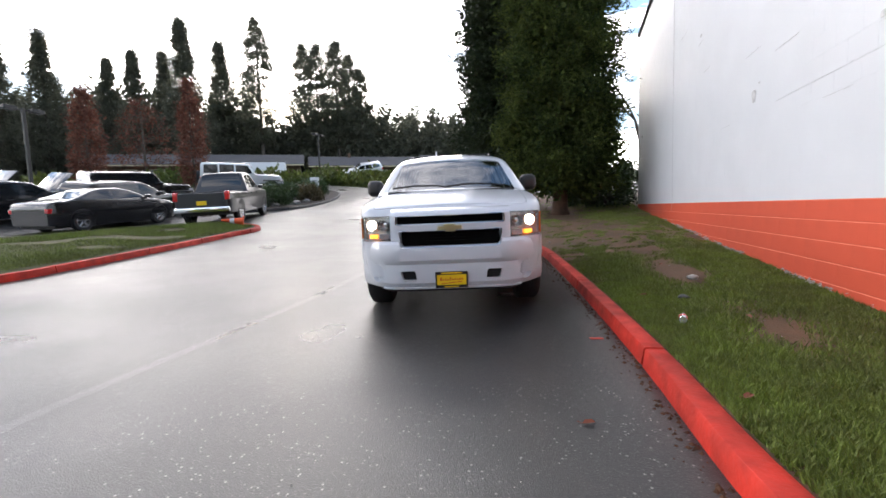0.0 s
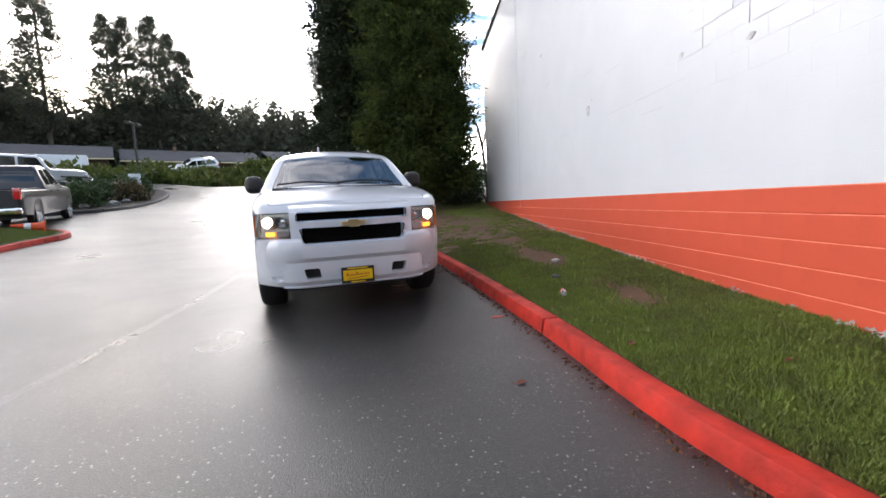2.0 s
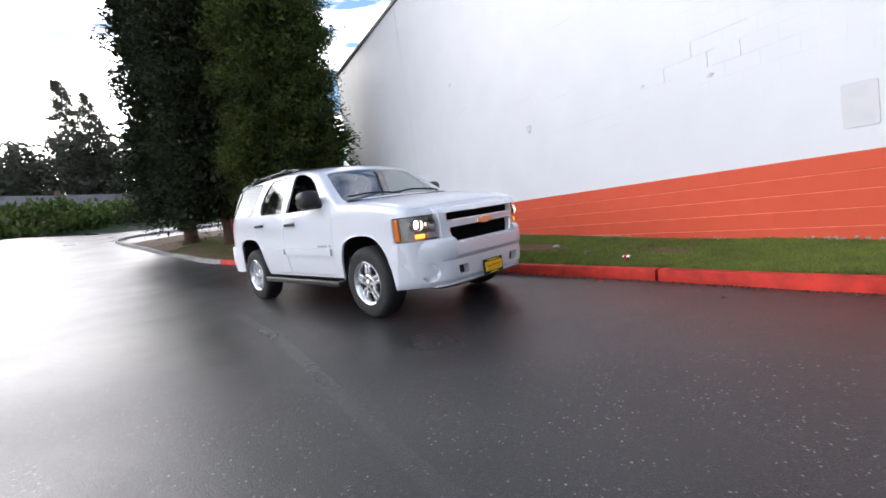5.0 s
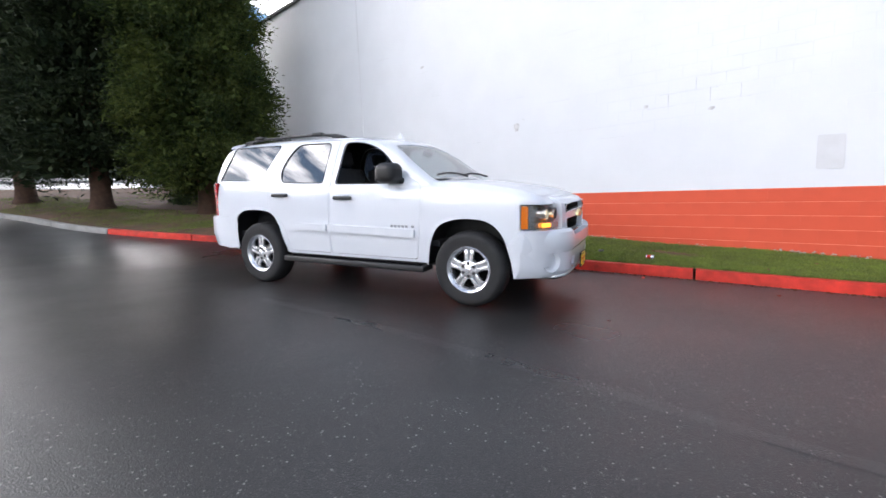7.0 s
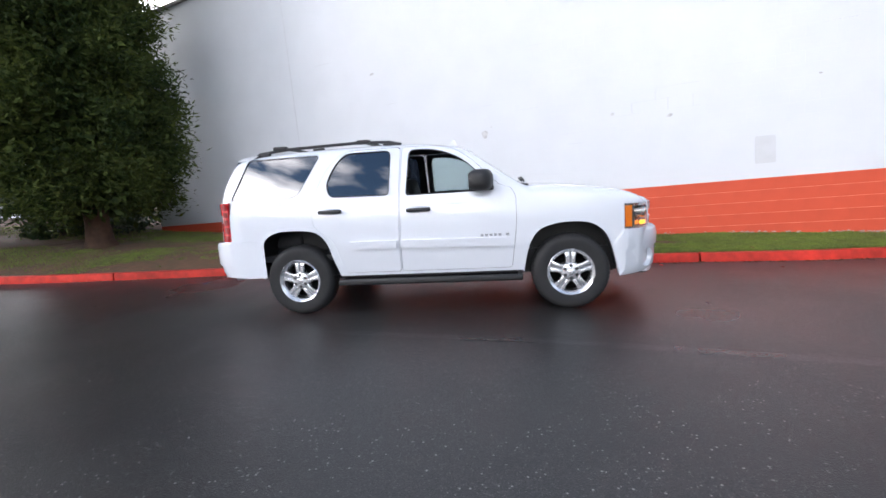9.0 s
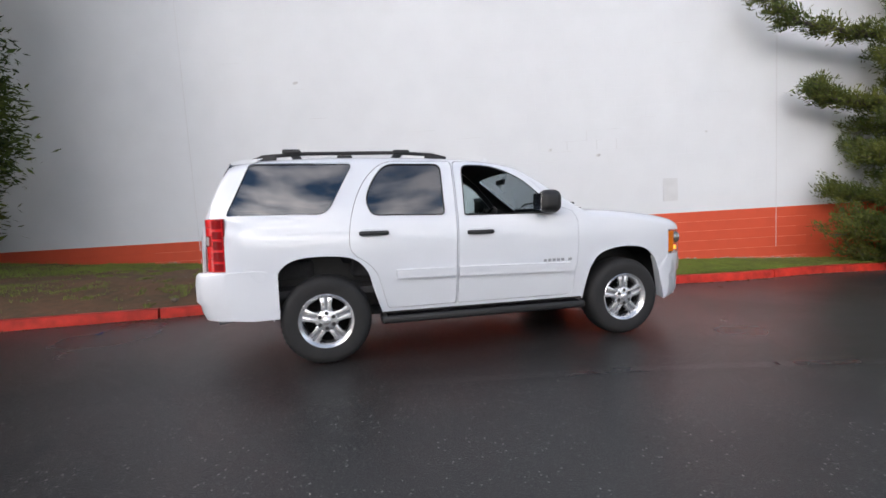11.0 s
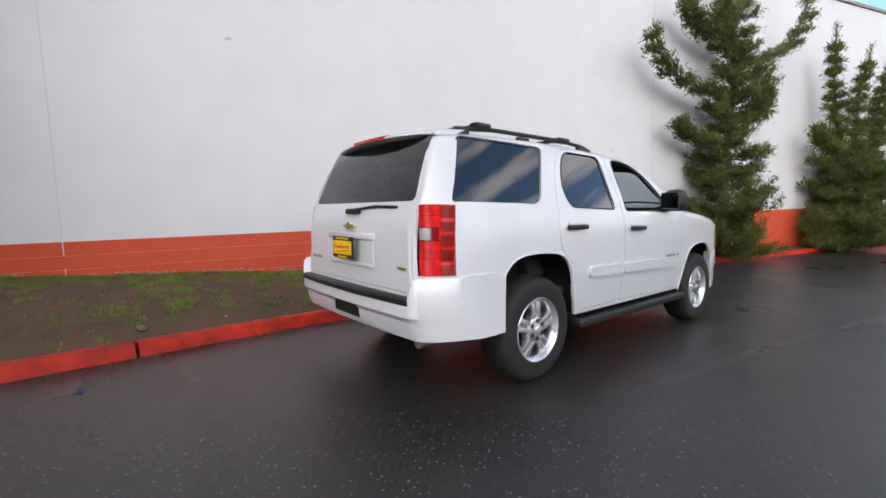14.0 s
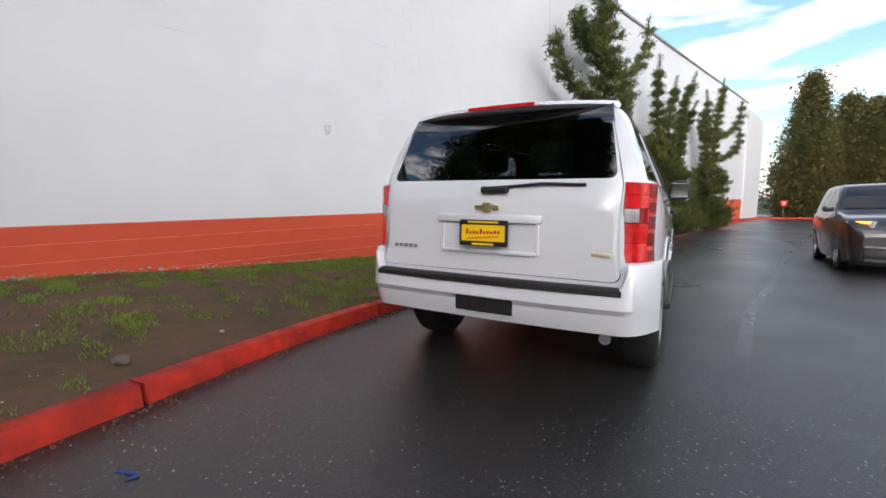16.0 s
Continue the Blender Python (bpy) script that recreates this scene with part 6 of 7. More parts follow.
def far_place(d, v):
    """A place d metres out along the view to the houses and v metres along their row."""
    return Vector((-1, 0, 0)) + U * d + V * v


for d, v, head, paint, kind, w, sh, lab in ((52, -1.5, 33, M_PAINT_SILVER, "sedan", W_SEDAN, (.575, .725), "pale silver sedan parked before the low building"), (52.5, 6.3, 213, M_PAINT_SILVER, "suv", W_SUV, (.545, .695), "white sport utility vehicle parked before the low building"),
                                            (50, -25, 213, M_PAINT_SILVER, "suv", W_SUV, (.545, .695), "white sport utility vehicle parked before the low building"), (50, -20.5, 33, M_PAINT_SILVER, "sedan", W_SEDAN, (.575, .725), "pale silver sedan parked before the low building"), (49, -30, 33, M_PAINT_SILVER, "sedan", W_SEDAN, (.575, .725), "pale silver sedan parked before the low building")):
    p = far_place(d, v)
    vehicle("parked_car", lab, kind, paint, stand(p.x, p.y, head), (4.7, 1.85, 1.62 if kind == "suv" else 1.45), (.19, .81), M_CAR_GLASS, 0.34, 0.66, w, sh, (), "cars before the houses")


# ---- the median and the planting island ----
MEDIAN = [(-8.55, -7.0), (-8.7, -3), (-8.8, 1.0), (-9.03, 4.24), (-9.22, 5.3), (-9.56, 7.0), (-10.02, 9.1), (-10.35, 10.6), (-10.45, 11.7), (-10.9, 12.45), (-11.9, 12.5), (-12.9, 11.2), (-13.2, 9.4), (-13.2, 6.4), (-13.0, 2.0), (-12.7, -3), (-12.5, -7)]
kerb("median_kerb", list(reversed(MEDIAN)), 2.2, lambda p: M_RED_KERB if p.x > -11.9 else M_DARK_KERB, "red-painted kerb round the grass median")
ISLAND = [(-27, 16.5), (-20, 17.2), (-15.6, 17.6), (-14.2, 18.4), (-14.0, 20.0), (-15.0, 24.2), (-16.6, 28.0), (-18.4, 31.0), (-20.5, 32.0), (-27, 32.0)]
kerb("island_kerb", ISLAND, 2.2, lambda p: M_DARK_KERB, "dark weathered kerb round the planting island")


def filled(name, outline, rise, mat, label):
    """Raised ground inside a kerb: rings that shrink towards the middle and swell."""
    line = along(outline + outline[:1], 0.6)[:-1]
    c = sum(line, Vector()) / len(line)
    verts, faces, n = [], [], len(line)
    for k, s in enumerate((0.995, 0.93, 0.8, 0.6, 0.35, 0.05)):
        for p in line:
            q = c + (p - c) * s
            verts.append((q.x, q.y, land(q.x, q.y) + KERB_H - 0.01 + rise * (1 - s) + 0.03 * noise.noise((q.x, q.y, 3))))
    for k in range(5):
        faces += [(k * n + i, k * n + (i + 1) % n, (k + 1) * n + (i + 1) % n, (k + 1) * n + i) for i in range(n)]
    faces.append(tuple(5 * n + i for i in range(n)))
    return tagged(mesh_object(name, verts, faces, mat, smooth=True), label, kind="structure")


filled("median", MEDIAN, 0.08, M_LAWN, "short patchy grass on the median")
M_MULCH = material("dark_mulch", (0.035, 0.024, 0.017), 0.95, vary=0.5, scale=6, bump=0.8, bump_scale=40)
filled("planting_island", ISLAND, 0.5, M_MULCH, "dark mulch bed of the planting island")


def shrub(place, r, h, seed, mat, label, group="", name="shrub", clumps=170, size=0.24):
    rng = np.random.default_rng(seed)
    ob = thing(name, label, "shrub", Matrix.Translation(place), group)
    bm = tube([(0, 0, -0.1), (0, 0, h * 0.5)], 0.03, 6)
    for i in range(7):
        a = rng.uniform(0, 6.28)
        bm = join(bm, tube([(0, 0, 0.02), (math.cos(a) * r * 0.4, math.sin(a) * r * 0.4, h * 0.4), (math.cos(a) * r * 0.7, math.sin(a) * r * 0.7, h * 0.75)], 0, 5, [0.025, 0.015, 0.006]))
    part("stems", bm, M_BARK_GREY, ob)
    a, u = rng.uniform(0, 6.28, clumps), rng.uniform(0.05, 1, clumps)
    rad = r * np.sqrt(np.clip(1 - (u * 1.05 - 0.25) ** 2, 0.05, 1)) * rng.uniform(0.55, 1.05, clumps)
    c = np.stack([rad * np.cos(a), rad * np.sin(a), h * u], 1)
    o = np.stack([np.cos(a), np.sin(a), u * 1.2], 1)
    v, f = sprays(c, o, size * rng.uniform(0.7, 1.3, clumps), 16, rng, 0.0, 0.8)
    fast_mesh("leaves", v, f, mat, ob)
    return ob


M_LEAF_BRONZE = material("bronze_shrub_leaf", (0.10, 0.075, 0.025), 0.6, vary=0.4, scale=1.5, island=0.4)
for i, (x, y, r, h) in enumerate(((-15.6, 19.4, 0.8, 0.9), (-16.6, 21.4, 0.9, 1.1), (-15.9, 23.4, 0.7, 0.8), (-17.3, 25.0, 0.9, 1.0), (-18.2, 27.6, 0.8, 0.9), (-17.6, 19.4, 0.9, 1.0), (-19.6, 29.6, 0.9, 1.0))):
    shrub(Vector((x, y, land(x, y) + KERB_H + 0.05)), r, h, 30 + i, M_LEAF_BRONZE if i in (2, 5) else M_LEAF_SHRUB, "bronze-leaved low shrub in dark mulch" if i in (2, 5) else "rounded green shrub in dark mulch", "shrubs of the planting island")


def stone(place, r, seed, label, mat=M_CONCRETE):
    rng = random.Random(seed)
    bm = bmesh.new()
    bmesh.ops.create_icosphere(bm, subdivisions=2, radius=r)
    for v in bm.verts:
        v.co *= 1 + 0.35 * noise.noise(v.co * (1.3 / r) + Vector((seed, 0, 0)))
        v.co.z *= 0.6
    return tagged(part_at("stone", bm, mat, Matrix.Translation(place), True), label, "stone")


def part_at(name, bm, mat, m, smooth=False):
    ob = part(name, bm, mat, None, "", smooth)
    ob.matrix_world = m
    return ob


for i, (x, y, r) in enumerate(((-14.9, 20.4, 0.28), (-15.4, 22.2, 0.22), (-16.2, 24.6, 0.25), (-15.1, 19.0, 0.2))):
    stone(Vector((x, y, land(x, y) + KERB_H + 0.12)), r, 60 + i, "grey boulder in the planting island")


def signboard(x, y, heading, label, face, w, h, z, base):
    ob = thing("sign", label, "sign", Matrix.Translation((x, y, base)) @ pose(0, 0, 0, 0, 0, heading))
    part("post", box(-0.04, 0.04, -0.04, 0.04, -0.2, z + h * 0.5, 0.008), M_CEDAR_WALL, ob, "wooden post")
    part("board", box(0.042, 0.065, -w / 2, w / 2, z, z + h, 0.006), face, ob)
    part("print_bar", join(box(0.066, 0.070, -w * 0.3, w * 0.3, z + h * 0.55, z + h * 0.72), box(0.066, 0.070, -w * 0.22, w * 0.22, z + h * 0.25, z + h * 0.4)), M_WHITE_WALL if face is M_RED_KERB else M_ALLOY_DARK, ob)
    return ob


signboard(-17.4, 26.3, -60, "small white sign board in the planting island", M_WHITE_WALL, 0.6, 0.7, 0.5, land(-17.4, 26.3) + KERB_H + 0.2)
signboard(0.35, -43.2, 90, "small red sign on a brown post by the kerb", M_RED_KERB, 0.55, 0.6, 1.15, land(0.35, -43.2))


def traffic_cone(m):
    cone = thing("traffic_cone", "orange traffic cone lying on the kerb end", "cone", m)
    orange = material("orange_cone_plastic", (0.75, 0.10, 0.02), 0.5, vary=0.2, scale=8)
    part("base", box(-0.18, 0.18, -0.18, 0.18, 0, 0.035, 0.01), orange, cone)
    part("shaft", lathe([(0.13, 0.03), (0.125, 0.06), (0.03, 0.68), (0.02, 0.70), (0.0, 0.70)], 24, "z"), orange, cone, smooth=True)
    part("sleeve", lathe([(0.092, 0.30), (0.094, 0.30), (0.072, 0.44), (0.070, 0.44)], 24, "z"), M_WHITE_WALL, cone, "grey reflective sleeve")
    return cone


traffic_cone(Matrix.Translation((-11.0, 11.95, land(-11.0, 11.95) + KERB_H + 0.17)) @ pose(0, 0, 0, 84, 0, -50))


def street_lamp(place, h):
    ob = thing("street_lamp", "dark metal car park lamp with two heads", "lamp", Matrix.Translation(place))
    part("base", lathe([(0.25, -0.2), (0.25, 0.55), (0.22, 0.6), (0.0, 0.6)], 20, "z"), M_CONCRETE, ob, "concrete footing")
    part("pole", box(-0.07, 0.07, -0.07, 0.07, 0.55, h, 0.015), M_BLACK_PLASTIC, ob, "dark square pole")
    for s in (-1, 1):
        part("arm", box(-0.03, 0.03, s * 0.05, s * 0.35, h - 0.12, h - 0.06), M_BLACK_PLASTIC, ob)
        head = part("lamp_head", box(-0.20, 0.20, s * 0.30, s * 0.85, h - 0.18, h + 0.02, 0.03, 2), M_BLACK_PLASTIC, ob)
        part("lamp_lens", box(-0.15, 0.15, s * 0.36, s * 0.80, h - 0.19, h - 0.178), M_CLEAR_LENS, head)
    return ob


street_lamp(placed(-26.2, 14.8), 5.0)
p = far_place(46, 1.2)
street_lamp(Vector((p.x, p.y, land(p.x, p.y))), 5.2)

# ---- bank, hedge and low houses beyond the street ----
def hedge(name, label, d0, d1, v0, v1, low, high, seed, mat, clumps):
    """A sloping bank of ivy and shrubs: clumps of leaves over a sheet."""
    rng = np.random.default_rng(seed)
    d, v = rng.uniform(d0, d1, clumps), rng.uniform(v0, v1, clumps)
    u = (d - d0) / (d1 - d0)
    z = np.array([land(*(far_place(a, b)[:2])) for a, b in zip(d, v)]) + low + (high - low) * np.sin(u * math.pi * 0.62) + 0.35 * np.sin(v * 0.9) * np.sin(v * 0.37 + 1)
    base = np.array([far_place(a, b)[:2] for a, b in zip(d, v)])
    c = np.concatenate([base, z[:, None]], 1)
    o = np.tile(np.array([-U.x, -U.y, 0.8]), (clumps, 1))
    vv, ff = sprays(c, o, rng.uniform(0.5, 1.0, clumps), 12, rng, 0.0, 0.9)
    return tagged(fast_mesh(name, vv, ff, mat), label, kind="stuff")


M_LEAF_IVY = material("ivy_leaf", (0.055, 0.090, 0.018), 0.6, vary=0.45, scale=0.5, colour2=(0.10, 0.11, 0.025), island=0.4, thin=0.35)
hedge("hedge_bank", "green bank of ivy and low shrubs beside the street", 43.5, 50.0, -34, 34, 0.0, 0.7, 5, M_LEAF_IVY, 5200)


def low_house(d, v0, v1, seed):
    """A long single-storey building with a grey pitched roof, brown walls, windows and doors."""
    rng = random.Random(seed)
    p = far_place(d, (v0 + v1) / 2)
    z = 5.05
    ob = thing("house", "long low brown building with a grey shingle roof", "house", Matrix.Translation((p.x, p.y, z)) @ pose(0, 0, 0, 0, 0, 33), "row of low buildings")
    w = (v1 - v0) / 2
    part("wall", box(-w, w, 0.0, 7.0, -0.5, 2.55), M_CEDAR_WALL, ob)
    roof = prism([(-1.4, 2.35), (3.5, 4.05), (8.4, 2.35), (8.4, 2.55), (3.5, 4.28), (-1.4, 2.55)], "x", -w - 0.5, w + 0.5)
    rf = part("roof", roof, M_ROOF, ob, "grey shingle roof")
    part("chimney", box(-w * 0.3, -w * 0.3 + 0.4, 3.0, 3.5, 3.9, 4.7), M_CEDAR_WALL, rf)
    part("gutter", box(-w - 0.5, w + 0.5, -1.5, -1.4, 2.33, 2.47), M_CREAM, ob, "pale gutter")
    x = -w + 0.8
    while x < w - 2.2:
        wide = rng.choice((1.3, 1.8, 2.4))
        k = rng.random()
        if k < 0.6:
            win = part("window", box(x, x + wide, -0.05, 0.03, 0.9, 2.1), M_CREAM, ob, "cream window frame")
            n = 2 if wide < 2 else 3
            for i in range(n):
                part("pane", box(x + 0.08 + i * (wide - 0.08) / n, x + (i + 1) * (wide - 0.08) / n, -0.06, -0.045, 0.98, 2.02), M_CAR_GLASS, win)
        elif k < 0.8:
            part("door", box(x, x + 1.0, -0.05, 0.03, 0.0, 2.1, 0.01), M_CREAM, ob, "cream door")
        else:
            part("garage_door", box(x, x + 2.2, -0.05, 0.03, 0.0, 2.15, 0.01), M_WHITE_WALL, ob, "white garage door")
        x += wide + rng.uniform(0.7, 1.8)
    return ob


low_house(58, -24, -1.0, 1)
low_house(60, 0.5, 14.5, 2)
low_house(58, 16, 34, 3)
p = far_place(53.5, -4.8)
trailer = thing("box_trailer", "plain white box trailer beside the low building", "trailer", Matrix.Translation((p.x, p.y, 5.0)) @ pose(0, 0, 0, 0, 0, 33))
part("box_body", box(-2.3, 2.3, -1.0, 1.0, 0.5, 2.3, 0.06, 2), M_WHITE_WALL, trailer, smooth=True)
for s in (-1, 1):
    for x in (-0.4, 0.4):
        bm = lathe([(0.0, -0.1), (0.33, -0.1), (0.33, 0.1), (0.0, 0.1)], 20)
        bmesh.ops.translate(bm, vec=(x, s * 1.0, 0.33), verts=bm.verts)
        part("wheel", bm, M_TYRE, trailer)

# ---- trees far and near ----
FIR = ((0, 0.6), (0.06, 0.95), (0.15, 1.0), (0.4, 0.68), (0.75, 0.27), (1, 0.01))
TALL = ((0, 0.0), (0.25, 0.2), (0.36, 0.75), (0.5, 1.0), (0.72, 0.75), (0.88, 0.42), (1, 0.03))
EGG = ((0, 0.75), (0.05, 0.92), (0.2, 1.0), (0.45, 0.88), (0.7, 0.58), (0.88, 0.25), (1, 0.02))


def sky_place(az, dist):
    """A place at a bearing (degrees west of north) and distance from the start of the walk."""
    x, y = -0.2 - math.sin(radians(az)) * dist, -0.3 + math.cos(radians(az)) * dist
    return Vector((x, y, land(x, y)))


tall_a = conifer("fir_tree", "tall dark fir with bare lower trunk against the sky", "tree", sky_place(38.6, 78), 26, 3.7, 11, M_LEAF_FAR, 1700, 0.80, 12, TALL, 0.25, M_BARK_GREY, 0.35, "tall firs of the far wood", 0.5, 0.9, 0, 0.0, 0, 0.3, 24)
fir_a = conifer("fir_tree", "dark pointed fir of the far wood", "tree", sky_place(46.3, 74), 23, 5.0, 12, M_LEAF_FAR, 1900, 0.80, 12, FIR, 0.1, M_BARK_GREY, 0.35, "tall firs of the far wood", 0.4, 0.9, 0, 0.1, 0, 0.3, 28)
for k, (src, az, dist, sc) in enumerate(((tall_a, 33.4, 82, 0.92), (tall_a, 31.9, 80, 0.90), (tall_a, 29.6, 80, 0.93), (tall_a, 28.0, 84, 0.90), (tall_a, 26.6, 82, 0.78), (tall_a, 11.0, 84, 0.86), (tall_a, 9.0, 88, 0.84),
                                         (fir_a, 42.6, 82, 1.0), (fir_a, 48.2, 80, 0.86), (fir_a, 51.0, 76, 0.82), (fir_a, 53.2, 80, 0.80), (fir_a, 58.2, 74, 0.88), (fir_a, 61.5, 72, 0.82), (fir_a, 64.5, 70, 0.9), (fir_a, 25, 90, 0.55), (fir_a, 18.0, 92, 0.55), (fir_a, 15, 92, 0.6))):
    t = copy_thing(src, Matrix.Translation(sky_place(az, dist)) @ pose(0, 0, 0, 0, 0, 57 * k))
    t.scale = (sc, sc, sc)
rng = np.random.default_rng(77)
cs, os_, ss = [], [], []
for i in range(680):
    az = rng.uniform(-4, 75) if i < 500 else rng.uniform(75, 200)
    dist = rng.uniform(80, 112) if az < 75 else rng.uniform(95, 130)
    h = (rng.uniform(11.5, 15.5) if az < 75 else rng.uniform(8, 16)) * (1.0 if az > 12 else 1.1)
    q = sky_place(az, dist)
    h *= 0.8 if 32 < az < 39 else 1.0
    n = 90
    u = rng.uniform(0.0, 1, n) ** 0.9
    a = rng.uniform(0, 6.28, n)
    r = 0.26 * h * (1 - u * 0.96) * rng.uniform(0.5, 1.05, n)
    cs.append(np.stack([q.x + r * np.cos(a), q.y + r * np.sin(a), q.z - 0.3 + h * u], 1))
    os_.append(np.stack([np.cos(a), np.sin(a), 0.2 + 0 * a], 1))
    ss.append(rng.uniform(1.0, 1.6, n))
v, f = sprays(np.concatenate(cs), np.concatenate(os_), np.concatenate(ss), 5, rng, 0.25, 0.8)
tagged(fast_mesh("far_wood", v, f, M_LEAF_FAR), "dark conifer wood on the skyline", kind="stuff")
# reddish columnar trees on the lot's edge
COLUMN = ((0, 0.25), (0.1, 0.75), (0.35, 1.0), (0.65, 0.9), (0.85, 0.55), (1, 0.05))
conifer("columnar_tree", "narrow reddish-brown columnar tree in autumn leaf", "tree", sky_place(55.4, 38), 7.4, 0.80, 21, M_LEAF_RED, 420, 0.36, 18, COLUMN, 0.12, M_BARK_GREY, 0.12, "autumn trees on the lot's edge", 0.12)
conifer("columnar_tree", "narrow reddish-brown columnar tree in autumn leaf", "tree", sky_place(46.1, 36), 8.0, 0.72, 22, M_LEAF_RED, 420, 0.36, 18, COLUMN, 0.12, M_BARK_GREY, 0.12, "autumn trees on the lot's edge", 0.12)
conifer("autumn_tree", "spreading dark red autumn tree behind the parked cars", "tree", sky_place(50.6, 56), 9.0, 2.6, 23, M_LEAF_RED, 260, 0.5, 10, ((0, 0.1), (0.3, 0.9), (0.6, 1), (1, 0.2)), 0.25, M_BARK_GREY, 0.18, "autumn trees on the lot's edge", 0.3)
# cedars beyond the bend
conifer("cedar_tree", "dense olive-green cedar beyond the bend of the drive", "tree", placed(-0.9, -46.5), 14.0, 2.7, 31, M_LEAF_CEDAR, 1100, 0.62, 46, EGG, 0.0, M_BARK, 0.25, "cedars beyond the bend", 0.12, 0.5, fill=0.9)
conifer("cedar_tree", "bronze-tinted dense cedar beyond the bend of the drive", "tree", placed(-5.6, -48), 11.2, 2.4, 32, M_LEAF_CEDAR, 900, 0.6, 40, EGG, 0.0, M_BARK, 0.25, "cedars beyond the bend", 0.12, 0.5, fill=0.9)
conifer("cedar_tree", "dense olive-green cedar beyond the bend of the drive", "tree", placed(-10.5, -49), 10.5, 2.5, 33, M_LEAF_CEDAR, 800, 0.6, 34, EGG, 0.0, M_BARK, 0.25, "cedars beyond the bend", 0.12, 0.5, fill=0.9)
conifer("cedar_tree", "yellowish cedar standing behind the others", "tree", placed(-3.8, -56), 13.2, 2.8, 34, M_LEAF_CEDAR, 800, 0.7, 34, EGG, 0.0, M_BARK, 0.25, "cedars beyond the bend", 0.12, 0.5, fill=0.9)


def juniper(x, y, leaders, seed, label, arms=(), bulk=1.0, parting=2.0):
    """A wind-twisted juniper close to the wall. leaders: (lean along y, height, lean along x); arms: (start height, reach along y, rise, reach along x)."""
    rng = np.random.default_rng(seed)
    base = Vector((x, y, verge_height(x, y)))
    tree = thing("juniper_tree", label, "tree", Matrix.Translation(base), "junipers along the wall")
    wood, tips, outs, sizes = [], [], [], []
    def limb(pts, r0, r1, tuft, dens, start=0.0):
        k = len(pts)
        wood.append(tube(pts, 0, 5, [r0 + (r1 - r0) * i / (k - 1) for i in range(k)]))
        ps = [Vector(p) for p in pts]
        n = max(4, int(sum((b - a).length for a, b in zip(ps, ps[1:])) * dens))
        for i in range(n):
            u = start + (1 - start) * (i + rng.uniform()) / n
            s = min(u * (k - 1), k - 1.001)
            j = int(s)
            d = (ps[j + 1] - ps[j]).normalized()
            off = Vector(rng.normal(0, 1, 3)) * tuft * (1.0 - 0.85 * u)
            off.z = off.z * 0.45 + tuft * 0.2
            q = ps[j].lerp(ps[j + 1], s - j) + off
            q.x = min(q.x, WALL_X - 0.05 - base.x - abs(rng.normal(0, 0.04)))
            tips.append(q)
            outs.append(d * 1.3 + Vector((0, 0, 0.35)) + Vector(rng.normal(0, 0.25, 3)))
            sizes.append((0.15 + 0.06 * rng.uniform()) * (1.15 - 0.4 * u))
    def bough(root, a, reach, lift):
        """A flat fan of twigs that droops a little and turns up at its pointed tips."""
        dx, dy = min(math.cos(a) * reach * 0.85, 0.42), math.sin(a) * reach
        bx, by, bz = root
        limb([root, (bx + dx * 0.45, by + dy * 0.45, bz - 0.04 * reach), (bx + dx * 0.8, by + dy * 0.8, bz + 0.06 * reach), (bx + dx, by + dy, bz + lift * reach)], 0.026, 0.004, 0.10, 40, 0.15)
        for t in (0.3, 0.45, 0.6, 0.72, 0.85):
            turn = rng.uniform(0.35, 0.9) * rng.choice((-1, 1))
            e = reach * rng.uniform(0.28, 0.5) * (1.15 - 0.5 * t)
            px, py, pz = bx + dx * t, by + dy * t, bz + reach * 0.06 * t
            ex, ey = math.cos(a + turn) * e * 0.85, math.sin(a + turn) * e
            limb([(px, py, pz), (px + ex * 0.6, py + ey * 0.6, pz + 0.04 * e), (px + ex, py + ey, pz + 0.42 * e)], 0.012, 0.003, 0.085, 46, 0.1)
    for lean, h, *off in leaders:
        def spine(u):
            return (0.05 * math.sin(u * 13 + seed) + (off[0] if off else 0.0) * u ** 1.3, lean * u ** 1.3 + 0.07 * math.sin(u * 9 + seed * 2), h * u)
        limb([spine(i / 8) for i in range(9)], 0.12, 0.01, 0.10, 40, 0.05)
        tiers = int(h / 0.36)
        for i in range(tiers):
            u = 0.015 + 0.93 * i / tiers
            wide = (1.30 * (1 - u) ** 0.8 + 0.16) * bulk * (0.34 if h * u > parting and len(leaders) > 1 else 1.0)
            start = rng.uniform(0, 6.28)
            for k in range(8 if u < 0.16 else 5):
                a = start + k * 1.257 + rng.uniform(-0.4, 0.4)
                bough(spine(min(0.98, u + rng.uniform(-0.012, 0.012))), a, wide * rng.uniform(0.4, 1.25), rng.uniform(0.22, 0.5))
    for z0, ry, rise, rx in arms:
        line = [(0, 0, z0), (rx * 0.4, ry * 0.35, z0 + rise * 0.10), (rx * 0.8, ry * 0.74, z0 + rise * 0.30), (rx, ry * 0.94, z0 + rise * 0.62), (rx, ry, z0 + rise)]
        limb(line, 0.055, 0.008, 0.12, 50, 0.10)
        for t in (0.2, 0.35, 0.5, 0.62, 0.75, 0.88):
            s = t * 4
            j = int(s)
            p = Vector(line[j]).lerp(Vector(line[j + 1]), s - j)
            for turn in (0.6, -0.6):
                bough(tuple(p), (math.pi / 2 if ry > 0 else -math.pi / 2) + turn, 0.42 * (1.15 - 0.7 * t), rng.uniform(0.3, 0.6))
